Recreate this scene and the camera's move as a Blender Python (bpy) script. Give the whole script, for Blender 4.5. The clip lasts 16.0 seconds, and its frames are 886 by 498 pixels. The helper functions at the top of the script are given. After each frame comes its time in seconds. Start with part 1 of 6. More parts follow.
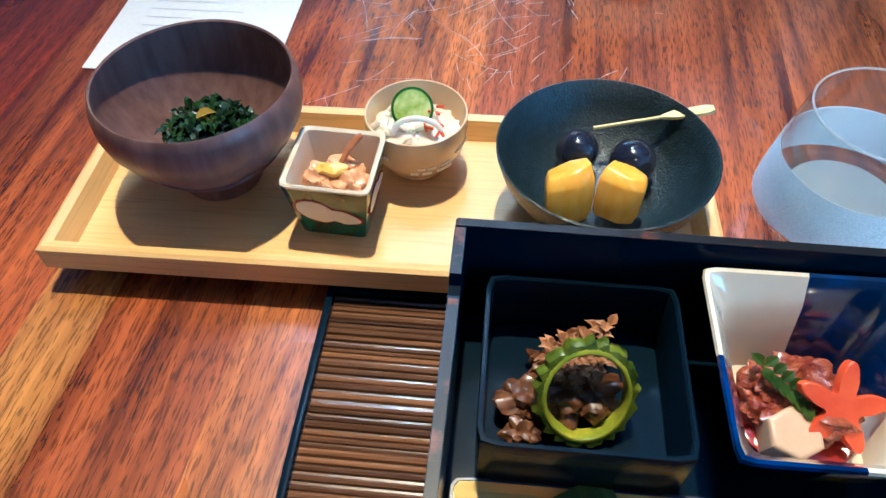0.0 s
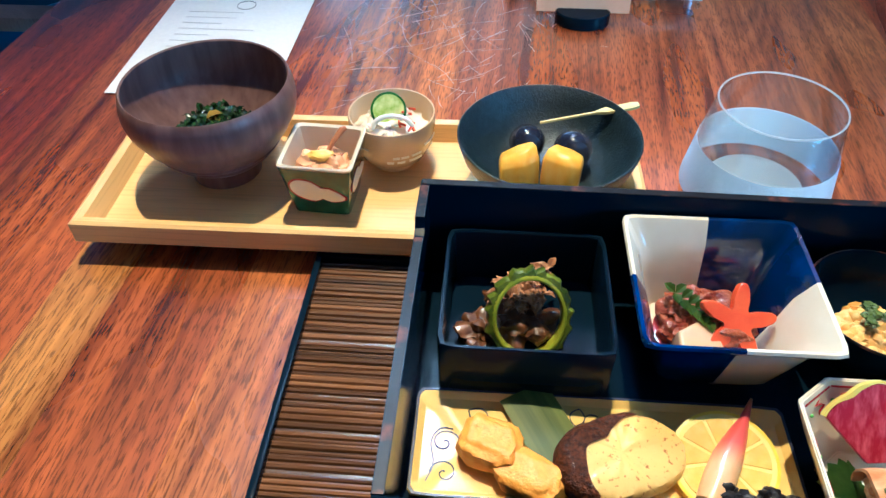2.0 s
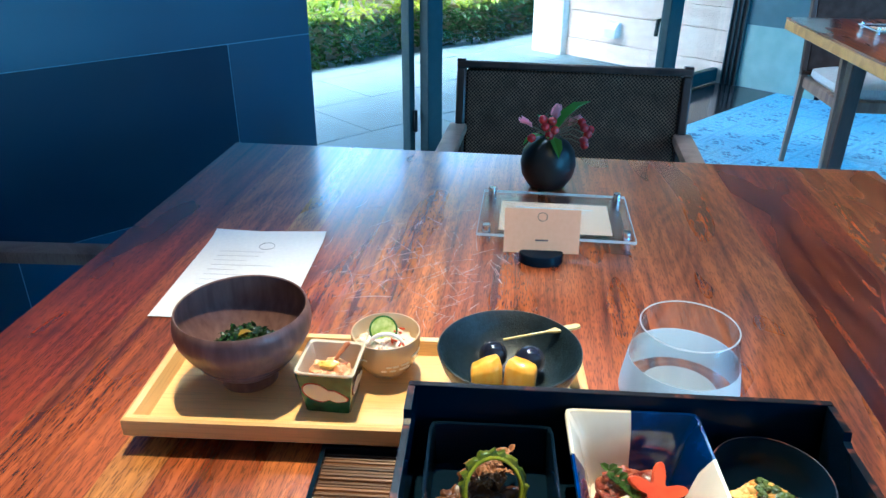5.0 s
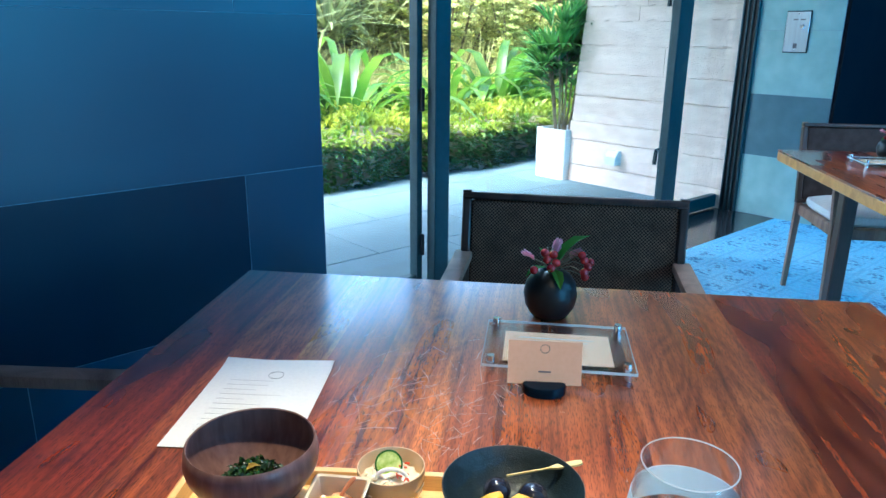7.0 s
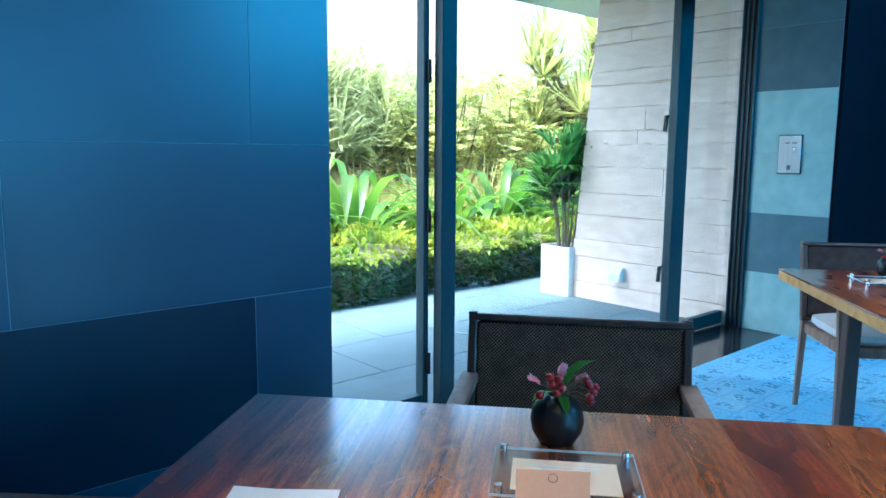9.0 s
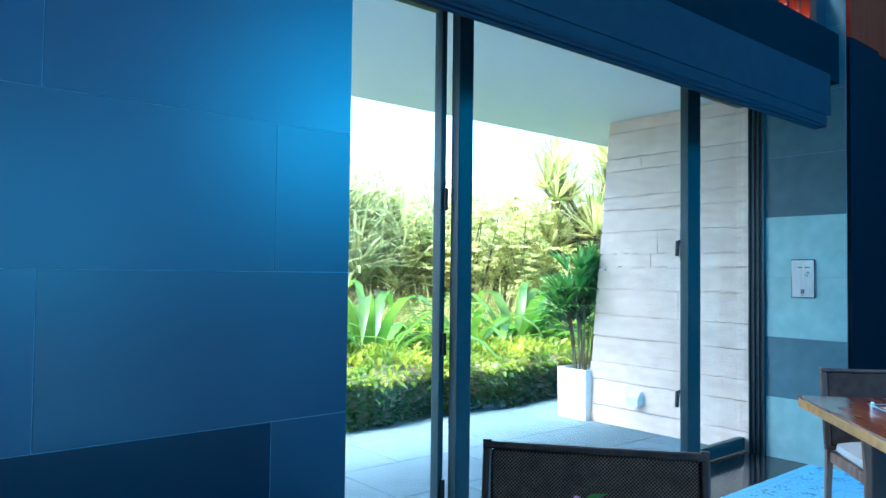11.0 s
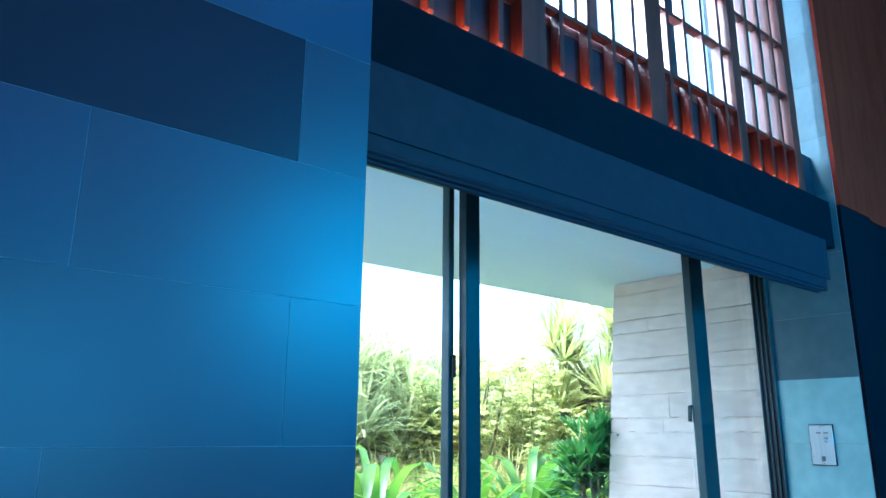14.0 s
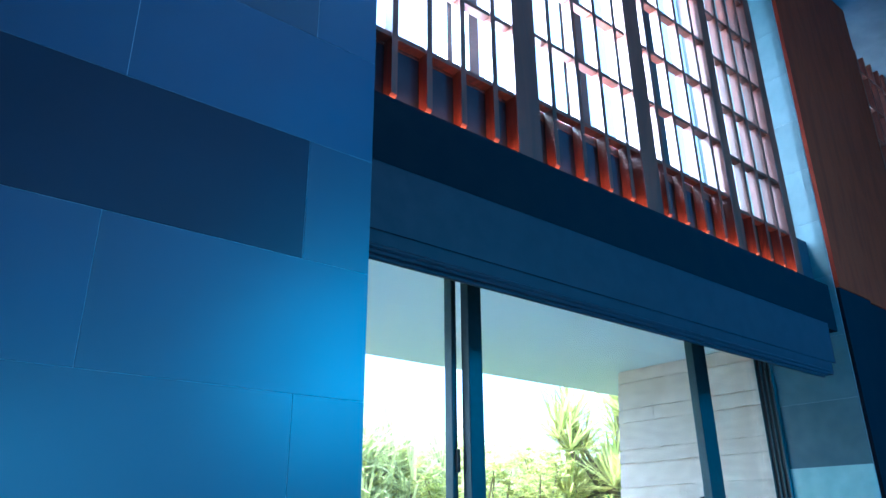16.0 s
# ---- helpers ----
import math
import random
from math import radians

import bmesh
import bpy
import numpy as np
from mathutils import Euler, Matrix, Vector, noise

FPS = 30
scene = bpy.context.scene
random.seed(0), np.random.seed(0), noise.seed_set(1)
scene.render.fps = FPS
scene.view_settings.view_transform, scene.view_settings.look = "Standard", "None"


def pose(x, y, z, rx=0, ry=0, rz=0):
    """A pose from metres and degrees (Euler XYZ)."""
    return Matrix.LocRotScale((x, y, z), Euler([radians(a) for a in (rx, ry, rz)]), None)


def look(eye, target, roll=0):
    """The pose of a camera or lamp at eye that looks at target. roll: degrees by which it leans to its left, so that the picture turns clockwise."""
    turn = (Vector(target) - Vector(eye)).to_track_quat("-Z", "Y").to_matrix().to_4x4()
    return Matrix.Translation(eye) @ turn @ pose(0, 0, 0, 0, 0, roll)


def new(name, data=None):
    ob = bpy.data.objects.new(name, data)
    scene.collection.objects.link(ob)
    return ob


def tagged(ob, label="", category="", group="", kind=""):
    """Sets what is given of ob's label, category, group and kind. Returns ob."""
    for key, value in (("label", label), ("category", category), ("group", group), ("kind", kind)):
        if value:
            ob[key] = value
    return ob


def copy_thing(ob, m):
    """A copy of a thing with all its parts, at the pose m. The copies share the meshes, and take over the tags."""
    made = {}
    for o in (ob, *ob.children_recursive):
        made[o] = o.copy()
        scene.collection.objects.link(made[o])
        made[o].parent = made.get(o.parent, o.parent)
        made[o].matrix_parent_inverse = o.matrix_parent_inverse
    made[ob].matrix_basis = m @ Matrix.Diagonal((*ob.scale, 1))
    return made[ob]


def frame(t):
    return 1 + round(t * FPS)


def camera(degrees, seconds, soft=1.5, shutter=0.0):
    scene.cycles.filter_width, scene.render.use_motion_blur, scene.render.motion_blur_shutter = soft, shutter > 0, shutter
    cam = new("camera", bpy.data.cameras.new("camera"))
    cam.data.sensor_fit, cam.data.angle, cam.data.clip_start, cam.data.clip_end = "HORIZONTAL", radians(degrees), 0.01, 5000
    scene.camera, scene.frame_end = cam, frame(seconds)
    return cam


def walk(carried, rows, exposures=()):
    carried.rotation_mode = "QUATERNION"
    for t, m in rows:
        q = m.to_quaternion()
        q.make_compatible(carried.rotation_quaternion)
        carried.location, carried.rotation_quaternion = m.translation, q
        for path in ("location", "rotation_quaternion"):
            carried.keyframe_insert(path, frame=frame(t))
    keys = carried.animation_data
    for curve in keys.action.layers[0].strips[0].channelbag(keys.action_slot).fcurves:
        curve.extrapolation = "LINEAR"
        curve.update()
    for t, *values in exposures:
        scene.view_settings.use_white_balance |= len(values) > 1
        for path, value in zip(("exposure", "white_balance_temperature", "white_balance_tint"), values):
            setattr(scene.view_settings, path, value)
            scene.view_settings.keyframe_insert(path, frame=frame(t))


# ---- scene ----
cam = camera(63.8, 16.0)
PATH = [
    (0, (0.012, 0.027, 1.067), (0.837, 1.004, -0.471), -0.5),
    (0.5, (-0.002, 0.006, 1.069), (0.836, 1.01, -0.445), -0.8),
    (1, (-0.014, -0.013, 1.077), (0.853, 1.011, -0.407), -0.5),
    (1.5, (-0.027, -0.031, 1.079), (0.875, 1.019, -0.364), -0.4),
    (2, (-0.042, -0.056, 1.076), (0.904, 1.021, -0.319), -0.4),
    (2.5, (-0.06, -0.081, 1.08), (0.936, 1.029, -0.253), -0.3),
    (3, (-0.077, -0.104, 1.086), (0.972, 1.046, -0.169), -0.1),
    (3.5, (-0.088, -0.117, 1.098), (1.013, 1.078, -0.067), 0.2),
    (4, (-0.1, -0.127, 1.116), (1.049, 1.114, 0.05), 0.4),
    (4.5, (-0.108, -0.135, 1.131), (1.078, 1.149, 0.159), 0.4),
    (7, (-0.13, -0.16, 1.172), (1.151, 1.263, 0.594), 0.6),
    (7.5, (-0.134, -0.164, 1.177), (1.159, 1.277, 0.676), 0.5),
    (8, (-0.137, -0.17, 1.183), (1.165, 1.287, 0.759), 0.4),
    (8.5, (-0.143, -0.173, 1.189), (1.167, 1.298, 0.844), 0.3),
    (9, (-0.148, -0.178, 1.196), (1.164, 1.308, 0.931), 0.4),
    (11.5, (-0.187, -0.223, 1.23), (1.092, 1.307, 1.377), 0.6),
    (12, (-0.193, -0.216, 1.239), (1.081, 1.31, 1.464), 0.5),
    (12.5, (-0.197, -0.226, 1.241), (1.066, 1.295, 1.538), 0.6),
    (13, (-0.2, -0.232, 1.246), (1.053, 1.283, 1.61), 0.7),
    (13.5, (-0.204, -0.23, 1.247), (1.039, 1.275, 1.682), 0.6),
    (14, (-0.208, -0.24, 1.253), (1.022, 1.255, 1.757), 0.5),
    (14.5, (-0.213, -0.246, 1.256), (1.002, 1.234, 1.834), 0.2),
    (15, (-0.218, -0.256, 1.257), (0.981, 1.209, 1.902), -0.1),
    (15.5, (-0.222, -0.259, 1.262), (0.965, 1.191, 1.96), -0.3),
    (16, (-0.228, -0.26, 1.263), (0.952, 1.177, 1.999), -0.5),
]
walk(cam, [(t, look(eye, target, roll)) for t, eye, target, roll in PATH],
     [(0, 1.42, 4380, 0), (4.4, 1.66, 4620, -3), (8, 1.48, 4760, -2), (12, 1.58, 4560, -3), (16, 1.6, 4500, -3)])

# ---------------------------------------------------------------- world and light
world = bpy.data.worlds.new("sky")
scene.world = world
world.use_nodes = True
_wn = world.node_tree.nodes
_sky = _wn.new("ShaderNodeTexSky")
_sky.sky_type = "NISHITA"
_sky.sun_disc = False
_sky.sun_elevation = radians(63)
_sky.sun_rotation = radians(293)
_sky.air_density = 1.0
_sky.dust_density = 5.0
_sky.ozone_density = 0.4
world.node_tree.links.new(_sky.outputs[0], _wn["Background"].inputs[0])
_wn["Background"].inputs[1].default_value = 0.45

sun = new("sun", bpy.data.lights.new("sun", "SUN"))
sun.data.energy, sun.data.angle, sun.data.color = 3.4, radians(20.0), (1.0, 0.93, 0.8)
sun.matrix_world = look((-7.0, 3.0, 15), (0, 0, 0))


def spot(name, eye, target, watts, cone, colour, size=0.05, blend=0.6):
    s = new(name, bpy.data.lights.new(name, "SPOT"))
    s.data.energy, s.data.color, s.data.spot_size, s.data.spot_blend, s.data.shadow_soft_size = watts, colour, radians(cone), blend, size
    s.matrix_world = look(eye, target)
    return s


WARM = (1.0, 0.67, 0.33)
spot("table_spot", (0.62, 0.75, 3.9), (0.02, 0.19, 0.73), 268, 23, WARM, 0.04, 0.95)
# unseen extra spot, added to warm the front of the place card
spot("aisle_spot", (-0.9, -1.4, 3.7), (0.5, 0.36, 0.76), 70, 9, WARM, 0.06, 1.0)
spot("corner_spot", (3.4, -1.8, 4.6), (2.9, 0.6, 0.73), 120, 36, WARM, 0.06)


def strip_light(x0, x1, watts):
    """Hidden amber strip on the ledge under a clerestory lattice."""
    l = new("ledge_strip_light", bpy.data.lights.new("ledge_strip_light", "AREA"))
    l.data.shape, l.data.size, l.data.size_y = "RECTANGLE", x1 - x0, 0.028
    l.data.energy, l.data.color = watts, (1.0, 0.36, 0.14)
    l.matrix_world = pose((x0 + x1) / 2, 1.657, 2.785, 180, 0, 0)


strip_light(1.05, 4.35, 3.8)
strip_light(6.5, 8.9, 2.6)


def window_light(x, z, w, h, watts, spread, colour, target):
    """Unseen blue lamp at the back wall, added for a glow on the tiles."""
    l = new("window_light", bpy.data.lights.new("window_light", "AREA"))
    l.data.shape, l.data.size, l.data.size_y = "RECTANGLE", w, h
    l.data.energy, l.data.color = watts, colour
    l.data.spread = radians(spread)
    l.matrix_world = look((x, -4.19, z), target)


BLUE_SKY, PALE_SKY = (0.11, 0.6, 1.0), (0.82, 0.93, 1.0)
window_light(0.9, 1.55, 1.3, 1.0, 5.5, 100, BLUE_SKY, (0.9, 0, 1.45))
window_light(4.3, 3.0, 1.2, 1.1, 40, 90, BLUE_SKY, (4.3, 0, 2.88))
sky_in = new("clerestory_light", bpy.data.lights.new("clerestory_light", "AREA"))
sky_in.data.shape, sky_in.data.size, sky_in.data.size_y = "RECTANGLE", 1.6, 2.4
sky_in.data.energy, sky_in.data.color = 760, PALE_SKY
sky_in.matrix_world = look((1.8, 2.16, 4.36), (1.8, 0, 4.36))


# ---------------------------------------------------------------- materials
def mat(name, base, rough=0.5, metal=0.0, var=None, scale=20.0, bump=0.0, bscale=None, stretch=(1, 1, 1), detail=6.0,
        coat=0.0, trans=0.0, ior=1.45, sub=0.0, rand=0.0, island=0.0, rvar=0.0, coords="Object", spec=0.5, sheen=0.0, low=0.35, high=0.68):
    """A surface: base colour, a second colour in noise, relief, uneven gloss, and a random tone per piece."""
    m = bpy.data.materials.new(name)
    m.use_nodes = True
    nt = m.node_tree
    b = nt.nodes["Principled BSDF"]
    b.inputs["Base Color"].default_value = (*base, 1)
    b.inputs["Roughness"].default_value = rough
    b.inputs["Metallic"].default_value = metal
    b.inputs["Coat Weight"].default_value = coat
    b.inputs["Coat Roughness"].default_value = 0.08
    b.inputs["Transmission Weight"].default_value = trans
    b.inputs["IOR"].default_value = ior
    b.inputs["Specular IOR Level"].default_value = spec
    b.inputs["Subsurface Weight"].default_value = sub
    b.inputs["Subsurface Radius"].default_value = (0.006, 0.003, 0.0015)
    b.inputs["Sheen Weight"].default_value = sheen
    tc = nt.nodes.new("ShaderNodeTexCoord")
    mp = nt.nodes.new("ShaderNodeMapping")
    mp.inputs["Scale"].default_value = stretch
    nt.links.new(tc.outputs[coords], mp.inputs[0])
    n = nt.nodes.new("ShaderNodeTexNoise")
    n.inputs["Scale"].default_value, n.inputs["Detail"].default_value = scale, detail
    nt.links.new(mp.outputs[0], n.inputs["Vector"])
    out = None
    if var is not None:
        r = nt.nodes.new("ShaderNodeValToRGB")
        r.color_ramp.elements[0].position, r.color_ramp.elements[1].position = low, high
        r.color_ramp.elements[0].color, r.color_ramp.elements[1].color = (*base, 1), (*var, 1)
        nt.links.new(n.outputs["Fac"], r.inputs[0])
        out = r.outputs[0]
    if rand or island:
        h = nt.nodes.new("ShaderNodeHueSaturation")
        h.inputs["Color"].default_value = (*base, 1)
        if out:
            nt.links.new(out, h.inputs["Color"])
        g = nt.nodes.new("ShaderNodeNewGeometry" if island else "ShaderNodeObjectInfo")
        mr = nt.nodes.new("ShaderNodeMapRange")
        amount = island or rand
        mr.inputs["To Min"].default_value, mr.inputs["To Max"].default_value = 1 - amount, 1 + amount
        nt.links.new(g.outputs["Random Per Island" if island else "Random"], mr.inputs[0])
        nt.links.new(mr.outputs[0], h.inputs["Value"])
        out = h.outputs[0]
    if out:
        nt.links.new(out, b.inputs["Base Color"])
    if rvar:
        mr2 = nt.nodes.new("ShaderNodeMapRange")
        mr2.inputs["From Min"].default_value, mr2.inputs["From Max"].default_value = 0.3, 0.7
        mr2.inputs["To Min"].default_value, mr2.inputs["To Max"].default_value = max(0.02, rough - rvar), rough + rvar
        nt.links.new(n.outputs["Fac"], mr2.inputs[0])
        nt.links.new(mr2.outputs[0], b.inputs["Roughness"])
    if bump:
        n2 = nt.nodes.new("ShaderNodeTexNoise")
        n2.inputs["Scale"].default_value, n2.inputs["Detail"].default_value = bscale or scale * 3, 4
        nt.links.new(mp.outputs[0], n2.inputs["Vector"])
        bp = nt.nodes.new("ShaderNodeBump")
        bp.inputs["Strength"].default_value, bp.inputs["Distance"].default_value = min(1.0, bump * 500), bump
        nt.links.new(n2.outputs["Fac"], bp.inputs["Height"])
        nt.links.new(bp.outputs[0], b.inputs["Normal"])
    return m


def wood(name, dark, light, grain=90.0, along="y", rough=0.35, coat=0.0, rand=0.0, bump=0.00008, rings=7.0, warp=1.1, pores=0.86, ends=(0.2, 0.78)):
    """Timber: figure stretched along one axis, fine pores, and a tone per board."""
    m = bpy.data.materials.new(name)
    m.use_nodes = True
    nt = m.node_tree
    b = nt.nodes["Principled BSDF"]
    b.inputs["Roughness"].default_value = rough
    b.inputs["Coat Weight"].default_value = coat
    b.inputs["Coat Roughness"].default_value = 0.1
    tc = nt.nodes.new("ShaderNodeTexCoord")
    info = nt.nodes.new("ShaderNodeObjectInfo")
    shift = nt.nodes.new("ShaderNodeVectorMath")
    shift.operation = "MULTIPLY_ADD"
    shift.inputs[1].default_value = (1, 1, 1)
    comb = nt.nodes.new("ShaderNodeCombineXYZ")
    mul = nt.nodes.new("ShaderNodeMath")
    mul.operation, mul.inputs[1].default_value = "MULTIPLY", 7.3 if rand else 0.0
    nt.links.new(info.outputs["Random"], mul.inputs[0])
    for k in range(3):
        nt.links.new(mul.outputs[0], comb.inputs[k])
    nt.links.new(tc.outputs["Object"], shift.inputs[0])
    nt.links.new(comb.outputs[0], shift.inputs[2])
    sc = {"x": (0.13, 1, 1), "y": (1, 0.13, 1), "z": (1, 1, 0.13)}[along]
    mp = nt.nodes.new("ShaderNodeMapping")
    mp.inputs["Scale"].default_value = sc
    nt.links.new(shift.outputs[0], mp.inputs[0])
    big = nt.nodes.new("ShaderNodeTexNoise")
    big.inputs["Scale"].default_value, big.inputs["Detail"].default_value, big.inputs["Distortion"].default_value = rings, 3, warp
    nt.links.new(mp.outputs[0], big.inputs["Vector"])
    band = nt.nodes.new("ShaderNodeMath")
    band.operation, band.inputs[1].default_value = "MULTIPLY", 6.0
    nt.links.new(big.outputs["Fac"], band.inputs[0])
    frac = nt.nodes.new("ShaderNodeMath")
    frac.operation = "PINGPONG"
    frac.inputs[1].default_value = 1.0
    nt.links.new(band.outputs[0], frac.inputs[0])
    mp2 = nt.nodes.new("ShaderNodeMapping")
    mp2.inputs["Scale"].default_value = tuple(v if v == 1 else 0.035 for v in sc)
    nt.links.new(shift.outputs[0], mp2.inputs[0])
    fine = nt.nodes.new("ShaderNodeTexNoise")
    fine.inputs["Scale"].default_value, fine.inputs["Detail"].default_value = grain * 9, 4
    nt.links.new(mp2.outputs[0], fine.inputs["Vector"])
    mix = nt.nodes.new("ShaderNodeMath")
    mix.operation, mix.inputs[1].default_value = "MULTIPLY_ADD", 0.46
    nt.links.new(frac.outputs[0], mix.inputs[0])
    half = nt.nodes.new("ShaderNodeMath")
    half.operation, half.inputs[1].default_value = "MULTIPLY", 0.46
    nt.links.new(fine.outputs["Fac"], half.inputs[0])
    nt.links.new(half.outputs[0], mix.inputs[2])
    ramp = nt.nodes.new("ShaderNodeValToRGB")
    e = ramp.color_ramp.elements
    e[0].position, e[1].position = ends
    e[0].color, e[1].color = (*dark, 1), (*light, 1)
    nt.links.new(mix.outputs[0], ramp.inputs[0])
    hue = nt.nodes.new("ShaderNodeHueSaturation")
    mr = nt.nodes.new("ShaderNodeMapRange")
    mr.inputs["To Min"].default_value, mr.inputs["To Max"].default_value = 1 - rand, 1 + rand
    nt.links.new(info.outputs["Random"], mr.inputs[0])
    nt.links.new(mr.outputs[0], hue.inputs["Value"])
    nt.links.new(ramp.outputs[0], hue.inputs["Color"])
    pore = nt.nodes.new("ShaderNodeMapRange")
    pore.inputs["From Min"].default_value, pore.inputs["From Max"].default_value = 0.36, 0.46
    pore.inputs["To Min"].default_value, pore.inputs["To Max"].default_value = pores, 1.0
    nt.links.new(fine.outputs["Fac"], pore.inputs[0])
    dark_pore = nt.nodes.new("ShaderNodeMix")
    dark_pore.data_type, dark_pore.blend_type = "RGBA", "MULTIPLY"
    dark_pore.inputs[0].default_value = 1.0
    nt.links.new(hue.outputs[0], dark_pore.inputs[6])
    nt.links.new(pore.outputs[0], dark_pore.inputs[7])
    nt.links.new(dark_pore.outputs[2], b.inputs["Base Color"])
    rr = nt.nodes.new("ShaderNodeMapRange")
    rr.inputs["To Min"].default_value, rr.inputs["To Max"].default_value = rough * 0.75, rough * 1.35
    nt.links.new(fine.outputs["Fac"], rr.inputs[0])
    nt.links.new(rr.outputs[0], b.inputs["Roughness"])
    bp = nt.nodes.new("ShaderNodeBump")
    bp.inputs["Strength"].default_value, bp.inputs["Distance"].default_value = 0.35, bump
    nt.links.new(fine.outputs["Fac"], bp.inputs["Height"])
    nt.links.new(bp.outputs[0], b.inputs["Normal"])
    return m


def walnut(name, dark, light, swirl=0.5, stripes=26.0, pore=0.45):
    """Oiled walnut board: growth lines that wander along the board, streaks, and short dark pores."""
    m = bpy.data.materials.new(name)
    m.use_nodes = True
    nt = m.node_tree
    b = nt.nodes["Principled BSDF"]
    b.inputs["Coat Weight"].default_value = 1.0
    b.inputs["Coat Roughness"].default_value = 0.16
    b.inputs["Coat IOR"].default_value = 1.8
    b.inputs["Specular IOR Level"].default_value = 0.4
    tc, info, sh = (nt.nodes.new(k) for k in ("ShaderNodeTexCoord", "ShaderNodeObjectInfo", "ShaderNodeVectorMath"))
    sh.operation = "MULTIPLY_ADD"
    sh.inputs[0].default_value = (5.3, 9.1, 2.7)
    nt.links.new(info.outputs["Random"], sh.inputs[1])
    nt.links.new(tc.outputs["Object"], sh.inputs[2])

    def field(scale, stretch, detail=3.0, dist=0.0):
        mp, n = nt.nodes.new("ShaderNodeMapping"), nt.nodes.new("ShaderNodeTexNoise")
        mp.inputs["Scale"].default_value = (1, stretch, 1)
        n.inputs["Scale"].default_value, n.inputs["Detail"].default_value, n.inputs["Distortion"].default_value = scale, detail, dist
        nt.links.new(sh.outputs[0], mp.inputs[0])
        nt.links.new(mp.outputs[0], n.inputs["Vector"])
        return n.outputs["Fac"]

    def calc(op, a, c, d=None):
        k = nt.nodes.new("ShaderNodeMath")
        k.operation = op
        for i, v in enumerate((a, c, d)):
            if isinstance(v, (int, float)):
                k.inputs[i].default_value = v
            elif v is not None:
                nt.links.new(v, k.inputs[i])
        return k.outputs[0]

    def span(v, a, c, lo, hi):
        k = nt.nodes.new("ShaderNodeMapRange")
        k.inputs["From Min"].default_value, k.inputs["From Max"].default_value = a, c
        k.inputs["To Min"].default_value, k.inputs["To Max"].default_value = lo, hi
        nt.links.new(v, k.inputs[0])
        return k.outputs[0]

    rings = calc("PINGPONG", calc("MULTIPLY", field(5.0, 0.22, 2.0, swirl), stripes), 1.0)
    streak = field(130.0, 0.03, 4.0)
    broad = field(9.0, 0.3, 2.0, 0.4)
    tone = calc("MULTIPLY_ADD", rings, 0.14, calc("MULTIPLY_ADD", streak, 0.62, calc("MULTIPLY", broad, 0.28)))
    ramp = nt.nodes.new("ShaderNodeValToRGB")
    e = ramp.color_ramp.elements
    e[0].position, e[1].position = 0.33, 0.74
    e[0].color, e[1].color = (*dark, 1), (*light, 1)
    nt.links.new(tone, ramp.inputs[0])
    fine = field(820.0, 0.1, 2.0)
    holes = calc("MULTIPLY", span(fine, 0.385, 0.485, pore, 1.0), span(field(420.0, 0.07, 2.0), 0.34, 0.42, 0.75, 1.0))
    mul = nt.nodes.new("ShaderNodeMix")
    mul.data_type, mul.blend_type = "RGBA", "MULTIPLY"
    mul.inputs[0].default_value = 1.0
    nt.links.new(ramp.outputs[0], mul.inputs[6])
    nt.links.new(holes, mul.inputs[7])
    nt.links.new(mul.outputs[2], b.inputs["Base Color"])
    nt.links.new(span(broad, 0.3, 0.7, 0.22, 0.36), b.inputs["Roughness"])
    bp = nt.nodes.new("ShaderNodeBump")
    bp.inputs["Strength"].default_value, bp.inputs["Distance"].default_value = 0.3, 0.00004
    nt.links.new(fine, bp.inputs["Height"])
    nt.links.new(bp.outputs[0], b.inputs["Normal"])
    return m


def clear(name, tint, ior, rough=0.02, graze=0.75):
    """A clear sheet: seen through, with a Fresnel sheen."""
    m = bpy.data.materials.new(name)
    m.use_nodes = True
    nt = m.node_tree
    t, g, f, x = (nt.nodes.new(k) for k in ("ShaderNodeBsdfTransparent", "ShaderNodeBsdfGlossy", "ShaderNodeLayerWeight", "ShaderNodeMixShader"))
    pw, sc = nt.nodes.new("ShaderNodeMath"), nt.nodes.new("ShaderNodeMath")
    pw.operation, pw.inputs[1].default_value = "POWER", 4.0
    sc.operation, sc.inputs[1].default_value, sc.inputs[2].default_value = "MULTIPLY_ADD", graze, ((ior - 1) / (ior + 1)) ** 2
    nt.links.new(f.outputs["Facing"], pw.inputs[0])
    nt.links.new(pw.outputs[0], sc.inputs[0])
    t.inputs[0].default_value = (*tint, 1)
    g.inputs["Roughness"].default_value = rough
    nt.links.new(sc.outputs[0], x.inputs[0])
    nt.links.new(t.outputs[0], x.inputs[1])
    nt.links.new(g.outputs[0], x.inputs[2])
    nt.links.new(x.outputs[0], nt.nodes["Material Output"].inputs[0])
    return m


